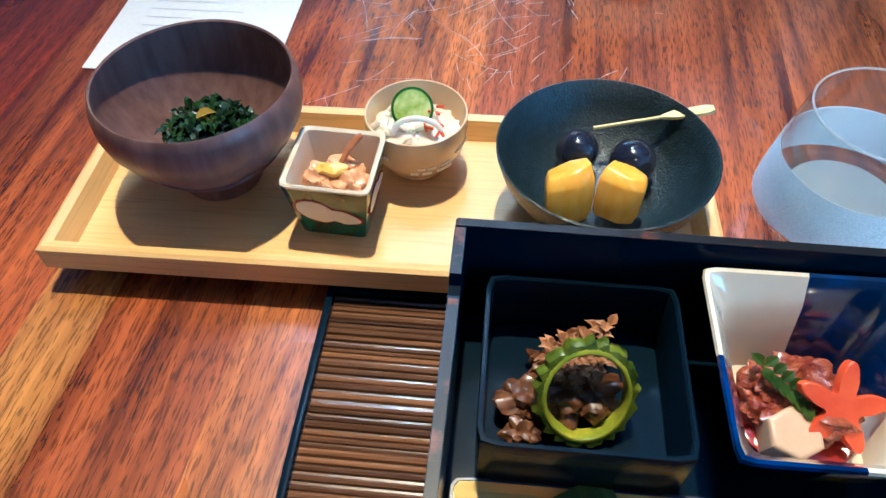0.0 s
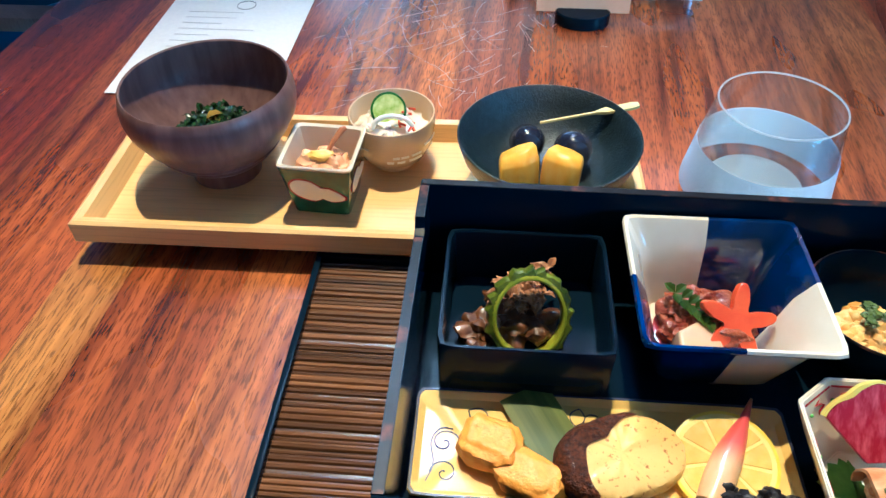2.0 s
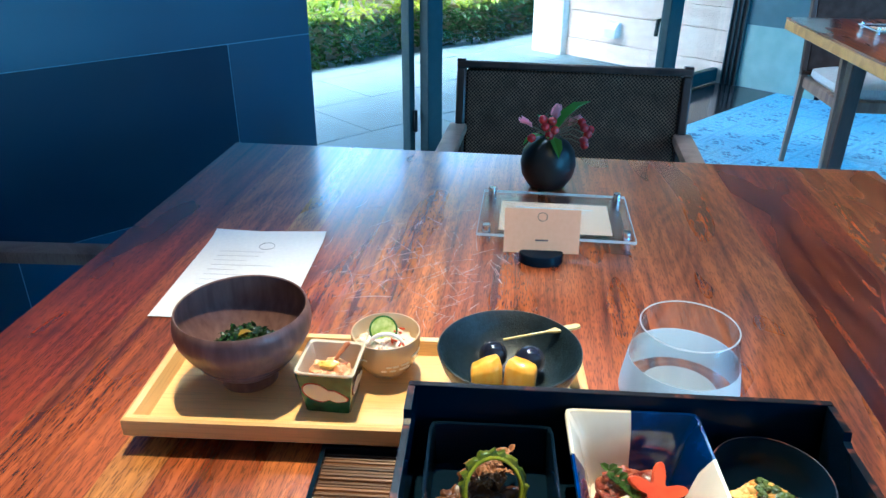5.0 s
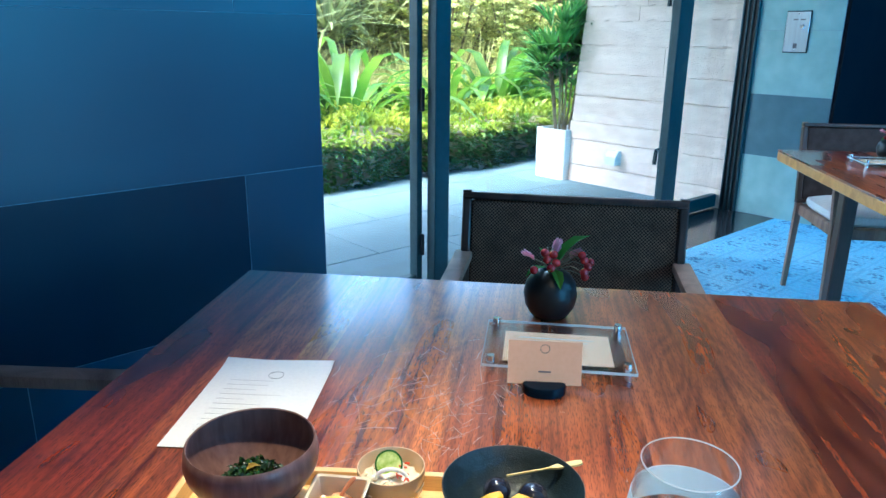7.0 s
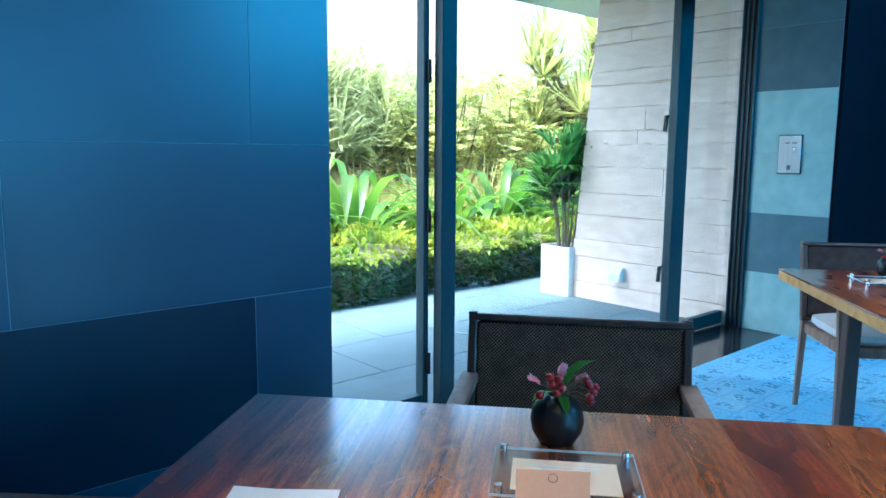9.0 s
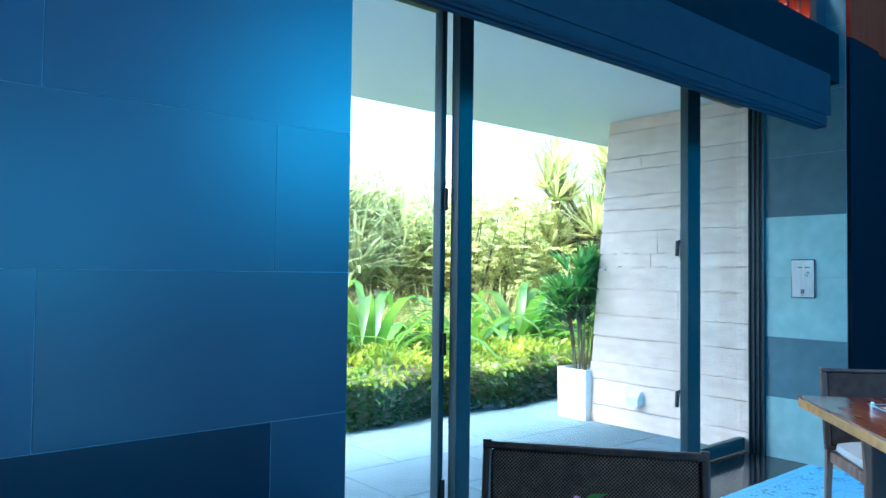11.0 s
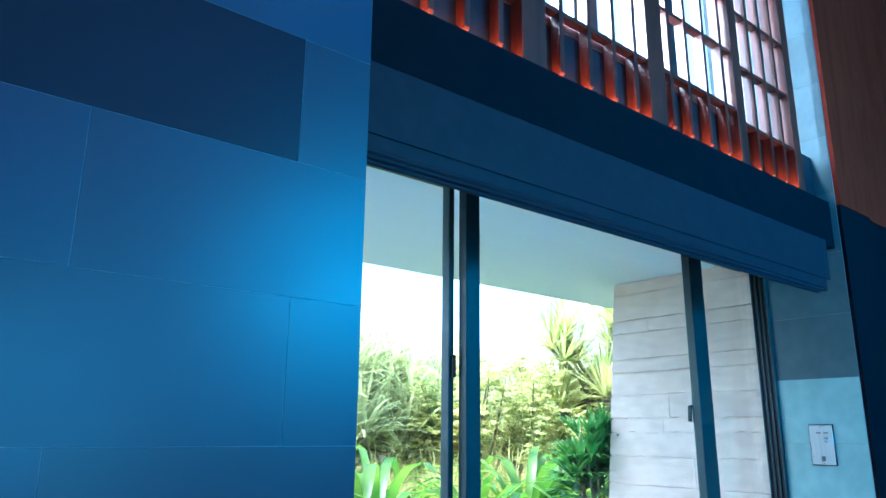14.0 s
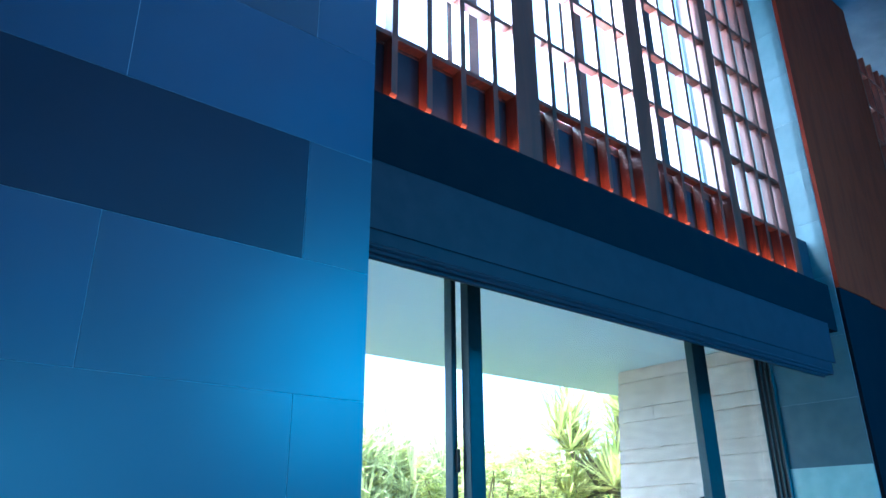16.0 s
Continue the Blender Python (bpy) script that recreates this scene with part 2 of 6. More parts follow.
def misted(name):
    """Fine droplets on glass: half seen through, half glowing white with the light behind."""
    m = clear(name, (0.95, 0.98, 1.0), 1.4, 0.2)
    nt = m.node_tree
    x0 = [n for n in nt.nodes if n.type == "MIX_SHADER"][0]
    tr, df, a, b = (nt.nodes.new(k) for k in ("ShaderNodeBsdfTranslucent", "ShaderNodeBsdfDiffuse", "ShaderNodeMixShader", "ShaderNodeMixShader"))
    tr.inputs[0].default_value = df.inputs[0].default_value = (0.92, 0.96, 0.97, 1)
    n = nt.nodes.new("ShaderNodeTexNoise")
    n.inputs["Scale"].default_value, n.inputs["Detail"].default_value = 2200, 2
    r = nt.nodes.new("ShaderNodeMapRange")
    r.inputs["From Min"].default_value, r.inputs["From Max"].default_value = 0.35, 0.62
    r.inputs["To Min"].default_value, r.inputs["To Max"].default_value = 0.36, 0.62
    tc = nt.nodes.new("ShaderNodeTexCoord")
    nt.links.new(tc.outputs["Object"], n.inputs["Vector"])
    nt.links.new(n.outputs["Fac"], r.inputs[0])
    a.inputs[0].default_value = 0.2
    nt.links.new(tr.outputs[0], a.inputs[1])
    nt.links.new(df.outputs[0], a.inputs[2])
    nt.links.new(r.outputs[0], b.inputs[0])
    nt.links.new(x0.outputs[0], b.inputs[1])
    nt.links.new(a.outputs[0], b.inputs[2])
    nt.links.new(b.outputs[0], nt.nodes["Material Output"].inputs[0])
    return m


W_RED = walnut("walnut_red_brown", (0.06, 0.007, 0.0025), (0.6, 0.15, 0.028), 0.4, 16.0)
W_DARK = walnut("walnut_dark_red", (0.045, 0.005, 0.002), (0.42, 0.068, 0.013), 0.4, 14.0)
W_ORANGE = walnut("walnut_orange", (0.1, 0.016, 0.004), (0.75, 0.235, 0.044), 1.1, 24.0)
W_TAN = walnut("walnut_tan", (0.12, 0.021, 0.006), (0.55, 0.14, 0.029), 1.6, 30.0, 0.55)
W_GOLD = walnut("walnut_gold", (0.17, 0.042, 0.008), (0.78, 0.34, 0.066), 0.5, 18.0)
# pale edge wood, brightened further towards orange to look sunlit
M_walnut_edge = wood("walnut_edge", (0.5, 0.22, 0.05), (0.72, 0.36, 0.1), 60, "x", 0.4)
M_legwood = wood("dark_leg_wood", (0.03, 0.014, 0.01), (0.09, 0.04, 0.025), 60, "z", 0.4)
M_chairwood = wood("chair_walnut", (0.17, 0.085, 0.055), (0.38, 0.22, 0.15), 60, "z", 0.42)
M_hinoki = wood("cypress_tray", (0.68, 0.38, 0.11), (0.83, 0.53, 0.19), 50, "x", 0.42, 0.0, 0.0, 0.0001, 5.0, 0.5, 0.9)
M_hinoki_side = wood("cypress_tray_side", (0.68, 0.38, 0.11), (0.83, 0.53, 0.19), 50, "y", 0.42, 0.0, 0.0, 0.0001, 5.0, 0.5, 0.9)
M_bowlwood = mat("stained_bowl_wood", (0.13, 0.068, 0.06), 0.34, var=(0.21, 0.12, 0.105), scale=150, stretch=(1, 1, 0.12), bump=0.0003, bscale=260, detail=8)
M_lattice = wood("lattice_wood", (0.06, 0.01, 0.005), (0.15, 0.028, 0.012), 40, "z", 0.45, 0.0, 0.12)
M_panelwood = wood("brown_wall_panel", (0.12, 0.014, 0.006), (0.19, 0.026, 0.01), 30, "z", 0.5)
M_panelwood.node_tree.nodes["Principled BSDF"].inputs["Specular IOR Level"].default_value = 0.08
M_ribs = wood("dark_rib_wood", (0.04, 0.016, 0.007), (0.2, 0.088, 0.032), 60, "x", 0.24, 0.3, 0.4)
M_lacquer = mat("black_lacquer", (0.004, 0.011, 0.022), 0.18, coat=0.0, spec=0.07, rvar=0.04, scale=60)
M_lacquer_worn = mat("worn_lacquer_edge", (0.008, 0.008, 0.01), 0.35, spec=0.2, var=(0.12, 0.035, 0.018), scale=60, low=0.56, high=0.66)
M_ceramic_w = mat("white_glaze", (0.78, 0.69, 0.53), 0.12, var=(0.72, 0.62, 0.45), scale=40, coat=0.5, bump=0.0001, bscale=60)
M_ceramic_b = mat("cobalt_glaze", (0.002, 0.014, 0.065), 0.1, var=(0.006, 0.045, 0.22), scale=38, coat=0.6, low=0.46, high=0.78)
M_cream = mat("cream_glaze", (0.7, 0.53, 0.34), 0.2, var=(0.62, 0.45, 0.27), scale=30, coat=0.4)
M_green_glaze = mat("green_glaze", (0.005, 0.06, 0.045), 0.14, var=(0.012, 0.1, 0.07), scale=90, coat=0.5)
M_plate = mat("cream_plate_glaze", (0.82, 0.57, 0.16), 0.2, var=(0.78, 0.51, 0.12), scale=25, coat=0.4)
M_blackbowl = mat("black_grit_glaze", (0.007, 0.015, 0.021), 0.34, var=(0.018, 0.032, 0.04), scale=260, bump=0.0012, bscale=700, spec=0.8)
M_line_blue = mat("navy_line", (0.02, 0.025, 0.06), 0.3)
M_red_line = mat("red_enamel", (0.3, 0.012, 0.02), 0.25)
M_green_dot = mat("green_enamel", (0.2, 0.5, 0.12), 0.25)
M_white_slip = mat("white_slip", (0.8, 0.77, 0.72), 0.3)
M_paper = mat("paper", (0.8, 0.79, 0.77), 0.8, var=(0.76, 0.75, 0.74), scale=200)
M_cardpaper = mat("cream_card", (0.9, 0.57, 0.36), 0.8, var=(0.87, 0.54, 0.33), scale=150)
M_ink = mat("grey_ink", (0.12, 0.11, 0.12), 0.7)
M_ink_light = mat("pale_ink", (0.7, 0.69, 0.69), 0.7)
M_tile = mat("slate_tile", (0.0072, 0.031, 0.075), 0.36, var=(0.009, 0.038, 0.088), scale=3, bump=0.0003, bscale=60, rvar=0.02, spec=1.0, rand=0.35)
M_tile_dark = mat("dark_slate_tile", (0.0025, 0.0105, 0.03), 0.36, spec=0.5, var=(0.003, 0.013, 0.036), scale=3, bump=0.0003, bscale=60, rvar=0.02)
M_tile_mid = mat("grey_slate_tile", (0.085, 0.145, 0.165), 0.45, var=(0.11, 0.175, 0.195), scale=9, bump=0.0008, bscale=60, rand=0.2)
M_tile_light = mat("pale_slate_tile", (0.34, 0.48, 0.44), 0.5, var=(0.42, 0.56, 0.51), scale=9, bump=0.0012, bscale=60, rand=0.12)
M_grout = mat("grout", (0.3, 0.36, 0.42), 0.9)
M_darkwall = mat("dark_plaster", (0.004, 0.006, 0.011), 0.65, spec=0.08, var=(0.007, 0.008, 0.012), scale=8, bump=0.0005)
M_plaster = mat("room_plaster", (0.1, 0.13, 0.18), 0.8, var=(0.13, 0.16, 0.21), scale=6, bump=0.0005)
M_pelmet = mat("pelmet_paint", (0.019, 0.019, 0.028), 0.5, spec=0.2, var=(0.025, 0.024, 0.034), scale=12)
M_frame = mat("dark_aluminium", (0.02, 0.042, 0.05), 0.38, metal=0.2, var=(0.027, 0.052, 0.06), scale=30)
M_black = mat("black_metal", (0.01, 0.01, 0.012), 0.35, metal=0.5)
M_chrome = mat("chrome", (0.75, 0.76, 0.78), 0.14, metal=1.0)
M_steel = mat("brushed_steel", (0.42, 0.46, 0.49), 0.34, metal=0.9, var=(0.36, 0.39, 0.42), scale=60, stretch=(1, 1, 0.05))
M_stone = mat("black_polished_stone", (0.018, 0.018, 0.02), 0.12, var=(0.03, 0.028, 0.028), scale=40)
M_paver = mat("terrace_paver", (0.11, 0.145, 0.158), 0.7, var=(0.135, 0.175, 0.19), scale=6, bump=0.0008, bscale=120, rand=0.08)
M_conc = mat("board_marked_concrete", (0.72, 0.55, 0.44), 0.9, var=(0.84, 0.67, 0.55), scale=14, bump=0.005, bscale=85, stretch=(1, 0.55, 1.5), rand=0.05, detail=10)
M_soffit = mat("soffit_paint", (0.82, 0.83, 0.82), 0.7, var=(0.79, 0.8, 0.79), scale=4)
M_planter = mat("white_planter", (0.78, 0.75, 0.7), 0.6, var=(0.66, 0.65, 0.62), scale=18, bump=0.0006)
M_soil = mat("garden_soil", (0.06, 0.05, 0.03), 0.95, var=(0.1, 0.09, 0.05), scale=6, bump=0.01)
M_glass = clear("window_glass", (0.97, 0.99, 0.99), 1.35)
M_tumbler = clear("tumbler_glass", (0.95, 0.975, 0.98), 1.5)
# droplet mist, also laid pale on rim, base and edges as glints
M_frost = misted("condensation")
M_scuff = mat("scuffed_finish", (0.62, 0.52, 0.47), 0.5, var=(0.34, 0.2, 0.15), scale=90)
M_water = clear("water", (0.9, 0.96, 0.98), 1.9)
M_acrylic = clear("clear_acrylic", (0.95, 0.985, 0.99), 1.5, 0.02, 0.3)
M_vase = mat("matte_black_vase", (0.006, 0.01, 0.012), 0.38, var=(0.01, 0.014, 0.016), scale=70, bump=0.0003, bscale=150)
M_seat = mat("white_woven_seat", (0.72, 0.7, 0.67), 0.9, var=(0.5, 0.47, 0.45), scale=260, bump=0.0008, bscale=320)
M_leather = mat("brown_leather", (0.045, 0.022, 0.017), 0.55, spec=0.15, var=(0.07, 0.04, 0.03), scale=25, bump=0.0004, bscale=200)


def weave_mat():
    m = bpy.data.materials.new("woven_backrest")
    m.use_nodes = True
    nt = m.node_tree
    b = nt.nodes["Principled BSDF"]
    b.inputs["Roughness"].default_value = 0.8
    b.inputs["Specular IOR Level"].default_value = 0.15
    tc = nt.nodes.new("ShaderNodeTexCoord")
    ck = nt.nodes.new("ShaderNodeTexChecker")
    ck.inputs["Scale"].default_value = 230
    ck.inputs["Color1"].default_value, ck.inputs["Color2"].default_value = (0.36, 0.18, 0.105, 1), (0.02, 0.011, 0.008, 1)
    nt.links.new(tc.outputs["Object"], ck.inputs["Vector"])
    no = nt.nodes.new("ShaderNodeTexNoise")
    no.inputs["Scale"].default_value = 30
    nt.links.new(tc.outputs["Object"], no.inputs["Vector"])
    mx = nt.nodes.new("ShaderNodeMix")
    mx.data_type = "RGBA"
    mx.inputs[7].default_value = (0.05, 0.024, 0.014, 1)
    nt.links.new(no.outputs["Fac"], mx.inputs[0])
    nt.links.new(ck.outputs["Color"], mx.inputs[6])
    nt.links.new(mx.outputs[2], b.inputs["Base Color"])
    bp = nt.nodes.new("ShaderNodeBump")
    bp.inputs["Distance"].default_value = 0.002
    nt.links.new(ck.outputs["Fac"], bp.inputs["Height"])
    nt.links.new(bp.outputs[0], b.inputs["Normal"])
    return m


def carpet_mat():
    """Pale blue carpet: a grid of small blocks, most of them with a darker broken flower motif."""
    m = bpy.data.materials.new("patterned_carpet")
    m.use_nodes = True
    nt = m.node_tree
    b = nt.nodes["Principled BSDF"]
    b.inputs["Roughness"].default_value = 0.95
    b.inputs["Sheen Weight"].default_value = 0.3
    tc = nt.nodes.new("ShaderNodeTexCoord")

    def calc(op, a, c, d=0.0):
        k = nt.nodes.new("ShaderNodeMath")
        k.operation = op
        for i, v in enumerate((a, c, d)):
            if isinstance(v, (int, float)):
                k.inputs[i].default_value = v
            else:
                nt.links.new(v, k.inputs[i])
        return k.outputs[0]

    def step(v, a, c):
        k = nt.nodes.new("ShaderNodeMapRange")
        k.inputs["From Min"].default_value, k.inputs["From Max"].default_value = a, c
        nt.links.new(v, k.inputs[0])
        return k.outputs[0]

    def noise_at(scale, detail=2.0):
        n = nt.nodes.new("ShaderNodeTexNoise")
        n.inputs["Scale"].default_value, n.inputs["Detail"].default_value = scale, detail
        nt.links.new(tc.outputs["Object"], n.inputs["Vector"])
        return n

    cells = nt.nodes.new("ShaderNodeTexVoronoi")
    cells.distance, cells.feature = "CHEBYCHEV", "F1"
    cells.inputs["Scale"].default_value, cells.inputs["Randomness"].default_value = 6.5, 0.12
    nt.links.new(tc.outputs["Object"], cells.inputs["Vector"])
    petals = nt.nodes.new("ShaderNodeTexVoronoi")
    petals.inputs["Scale"].default_value = 42.0
    nt.links.new(tc.outputs["Object"], petals.inputs["Vector"])
    sep = nt.nodes.new("ShaderNodeSeparateColor")
    nt.links.new(cells.outputs["Color"], sep.inputs[0])
    inside = calc("SUBTRACT", 1.0, step(cells.outputs["Distance"], 0.24, 0.36))
    chosen = step(sep.outputs[0], 0.16, 0.26)
    broken = calc("SUBTRACT", 1.0, step(petals.outputs["Distance"], 0.36, 0.56))
    motif = calc("MULTIPLY", calc("MULTIPLY", inside, chosen), broken)
    lines = calc("MULTIPLY", step(cells.outputs["Distance"], 0.44, 0.49), 0.35)
    specks = calc("MULTIPLY", step(noise_at(70, 3).outputs["Fac"], 0.52, 0.62), 0.4)
    total = calc("MAXIMUM", calc("MAXIMUM", motif, lines), specks)
    r = nt.nodes.new("ShaderNodeValToRGB")
    e = r.color_ramp.elements
    e[0].color, e[1].color = (0.28, 0.62, 0.82, 1), (0.03, 0.17, 0.4, 1)
    nt.links.new(total, r.inputs[0])
    f = noise_at(400)
    mx = nt.nodes.new("ShaderNodeMix")
    mx.data_type, mx.blend_type = "RGBA", "OVERLAY"
    mx.inputs[0].default_value = 0.35
    nt.links.new(r.outputs[0], mx.inputs[6])
    nt.links.new(f.outputs["Color"], mx.inputs[7])
    nt.links.new(mx.outputs[2], b.inputs["Base Color"])
    bp = nt.nodes.new("ShaderNodeBump")
    bp.inputs["Distance"].default_value = 0.003
    nt.links.new(f.outputs["Fac"], bp.inputs["Height"])
    nt.links.new(bp.outputs[0], b.inputs["Normal"])
    return m


M_weave, M_carpet = weave_mat(), carpet_mat()


def leaf(name, base, var, island=0.35, rough=0.42, coords="Object", scale=3.0):
    m = mat(name, base, rough, var=var, scale=scale, island=island)
    m.node_tree.nodes["Principled BSDF"].inputs["Transmission Weight"].default_value = 0.0
    nt = m.node_tree
    b = nt.nodes["Principled BSDF"]
    tr = nt.nodes.new("ShaderNodeBsdfTranslucent")
    mix = nt.nodes.new("ShaderNodeMixShader")
    mix.inputs[0].default_value = 0.52
    link = [l for l in nt.links if l.to_socket == b.inputs["Base Color"]][0].from_socket
    nt.links.new(link, tr.inputs[0])
    nt.links.new(b.outputs[0], mix.inputs[1])
    nt.links.new(tr.outputs[0], mix.inputs[2])
    nt.links.new(mix.outputs[0], nt.nodes["Material Output"].inputs[0])
    return m


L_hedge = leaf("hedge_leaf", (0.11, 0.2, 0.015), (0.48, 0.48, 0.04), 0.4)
# darker leaf colour that carries the shade of the hedge's front
L_hedge_side = leaf("shaded_hedge_leaf", (0.026, 0.085, 0.018), (0.1, 0.18, 0.024), 0.5)
L_strap = leaf("crinum_leaf", (0.065, 0.15, 0.012), (0.19, 0.29, 0.03), 0.4, 0.35)
# screw pine, shrub and grass colours paled towards yellow-grey for haze
L_pand = leaf("hazy_pandanus_leaf", (0.42, 0.46, 0.19), (0.7, 0.68, 0.34), 0.4)
L_shrub = leaf("hazy_shrub_leaf", (0.37, 0.42, 0.12), (0.68, 0.61, 0.23), 0.4)
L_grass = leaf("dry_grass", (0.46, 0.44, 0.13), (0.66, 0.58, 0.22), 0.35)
L_palm = leaf("palm_leaf", (0.055, 0.16, 0.028), (0.22, 0.4, 0.08), 0.45, 0.3)
L_flower = leaf("petal_pink", (0.8, 0.36, 0.46), (0.85, 0.56, 0.6), 0.2, 0.5, scale=60)
L_stem = mat("woody_stem", (0.16, 0.12, 0.07), 0.8, var=(0.25, 0.2, 0.12), scale=20, bump=0.002)
L_bouquet = leaf("bouquet_leaf", (0.05, 0.16, 0.02), (0.12, 0.28, 0.04), 0.2, 0.35)
M_berry = mat("red_berry", (0.28, 0.01, 0.015), 0.18, var=(0.4, 0.03, 0.03), scale=60, coat=0.5)

# food surfaces
F_egg = mat("omelette", (0.83, 0.31, 0.022), 0.45, var=(0.86, 0.4, 0.045), scale=220, sub=0.05, bump=0.0012, bscale=420)
F_fish = mat("grilled_white_fish", (0.85, 0.53, 0.14), 0.3, var=(0.45, 0.14, 0.025), scale=420, sub=0.04, coat=0.2, bump=0.001, bscale=160, low=0.59, high=0.69, detail=9)
F_skin = mat("grilled_fish_skin", (0.06, 0.014, 0.005), 0.45, var=(0.24, 0.065, 0.018), scale=420, coat=0.08, bump=0.002, bscale=600)
F_lemon = mat("lemon_flesh", (0.78, 0.46, 0.04), 0.2, var=(0.84, 0.56, 0.09), scale=160, sub=0.1, bump=0.0006, bscale=260, coat=0.3)
F_rind = mat("lemon_rind", (0.85, 0.58, 0.02), 0.35, bump=0.0004, bscale=500, var=(0.88, 0.65, 0.05), scale=80)
F_pith = mat("lemon_pith", (0.86, 0.63, 0.09), 0.45, var=(0.88, 0.68, 0.16), scale=60)
F_ginger = mat("pickled_ginger_shoot", (0.8, 0.4, 0.22), 0.3, coat=0.4)
_gn, _gl = F_ginger.node_tree.nodes, F_ginger.node_tree.links
_gt, _gs, _gr = (_gn.new(k) for k in ("ShaderNodeTexCoord", "ShaderNodeSeparateXYZ", "ShaderNodeValToRGB"))
for _p, _c in ((0.3, (0.8, 0.46, 0.22)), (0.52, (0.78, 0.12, 0.1)), (0.8, (0.62, 0.07, 0.07))):
    _e = _gr.color_ramp.elements.new(_p)
    _e.color = (*_c, 1)
_gr.color_ramp.elements[0].color, _gr.color_ramp.elements[-1].color = (0.8, 0.42, 0.17, 1), (0.12, 0.09, 0.02, 1)
_gm = _gn.new("ShaderNodeMapRange")
_gm.inputs["From Min"].default_value, _gm.inputs["From Max"].default_value = -0.024, 0.035
_gl.new(_gt.outputs["Object"], _gs.inputs[0])
_gl.new(_gs.outputs["Y"], _gm.inputs[0])
_gl.new(_gm.outputs[0], _gr.inputs[0])
_gl.new(_gr.outputs[0], _gn["Principled BSDF"].inputs["Base Color"])
F_bleaf = mat("bamboo_leaf", (0.05, 0.075, 0.012), 0.5, spec=0.3, var=(0.17, 0.19, 0.04), scale=90, stretch=(1, 0.05, 1), bump=0.0004, bscale=300)
F_dark = mat("black_seaweed", (0.008, 0.007, 0.008), 0.38, var=(0.025, 0.021, 0.021), scale=120, spec=0.3, coat=0.0, bump=0.001, bscale=200)
F_melon = mat("bitter_melon_rim", (0.44, 0.43, 0.015), 0.3, var=(0.24, 0.3, 0.01), scale=120, coat=0.3, sub=0.1)
F_melon_skin = mat("bitter_melon_skin", (0.03, 0.055, 0.003), 0.3, var=(0.16, 0.19, 0.008), scale=140, coat=0.4, bump=0.001, bscale=220)
F_mush = mat("simmered_mushroom", (0.05, 0.018, 0.006), 0.32, var=(0.2, 0.08, 0.025), scale=180, coat=0.2, bump=0.001, bscale=160)
F_flake = mat("bonito_flakes", (0.22, 0.085, 0.03), 0.45, var=(0.44, 0.21, 0.085), scale=100, island=0.3)
F_meat = mat("braised_meat", (0.17, 0.02, 0.007), 0.28, var=(0.36, 0.085, 0.024), scale=190, coat=0.4, bump=0.002, bscale=320)
F_sauce = mat("red_sauce", (0.22, 0.01, 0.008), 0.08, coat=0.6, var=(0.3, 0.03, 0.015), scale=40)
F_carrot = mat("carrot", (0.62, 0.06, 0.01), 0.4, var=(0.7, 0.1, 0.022), scale=100, sub=0.05)
F_taro = mat("simmered_taro", (0.64, 0.42, 0.24), 0.4, var=(0.56, 0.35, 0.2), scale=60, sub=0.2)
F_herb = leaf("herb_leaf", (0.03, 0.075, 0.008), (0.1, 0.17, 0.022), 0.25, 0.4, scale=80)
F_tofu = mat("mashed_tofu", (0.78, 0.38, 0.06), 0.45, var=(0.84, 0.52, 0.15), scale=140, sub=0.2, bump=0.001, bscale=300, island=0.15)
F_mint = mat("chopped_chive", (0.025, 0.045, 0.004), 0.4, var=(0.1, 0.13, 0.015), scale=100, island=0.4)
F_radish = mat("red_radish_slice", (0.36, 0.005, 0.03), 0.35, var=(0.68, 0.13, 0.17), scale=330, stretch=(1, 0.35, 1), spec=0.3, low=0.42, high=0.8)
F_radish_rim = mat("radish_rind", (0.72, 0.55, 0.1), 0.35, var=(0.6, 0.55, 0.14), scale=60)
F_sashimi = mat("seared_sashimi", (0.58, 0.2, 0.06), 0.34, var=(0.74, 0.44, 0.2), scale=150, sub=0.08, coat=0.2, bump=0.001, bscale=220, stretch=(0.3, 1, 1))
F_greens = mat("dark_greens", (0.004, 0.012, 0.006), 0.22, var=(0.022, 0.055, 0.012), scale=90, coat=0.4, island=0.5)
F_yuzu = mat("yuzu_peel", (0.55, 0.38, 0.05), 0.35, sub=0.1)
F_squid = mat("pale_peach_squid", (0.78, 0.36, 0.15), 0.22, var=(0.82, 0.48, 0.26), scale=70, sub=0.1, coat=0.4)
F_yellow = mat("yellow_pickle", (0.78, 0.42, 0.03), 0.3, coat=0.3, var=(0.84, 0.58, 0.12), scale=90)
F_stick = mat("brown_stalk", (0.4, 0.12, 0.04), 0.35, var=(0.5, 0.2, 0.08), scale=80)
F_cuc = mat("cucumber_flesh", (0.28, 0.42, 0.05), 0.25, var=(0.62, 0.7, 0.26), scale=160, sub=0.2, coat=0.3)
F_cucskin = mat("cucumber_skin", (0.02, 0.09, 0.012), 0.25, coat=0.3, var=(0.04, 0.14, 0.02), scale=60)
F_white = mat("white_onion", (0.85, 0.84, 0.8), 0.2, sub=0.3, coat=0.4)
F_noodle = mat("dressed_vegetable", (0.82, 0.68, 0.5), 0.25, var=(0.85, 0.78, 0.65), scale=90, sub=0.2, coat=0.4, island=0.15)
F_grape = mat("dark_grape", (0.01, 0.011, 0.022), 0.16, var=(0.02, 0.024, 0.045), scale=40, coat=0.5)
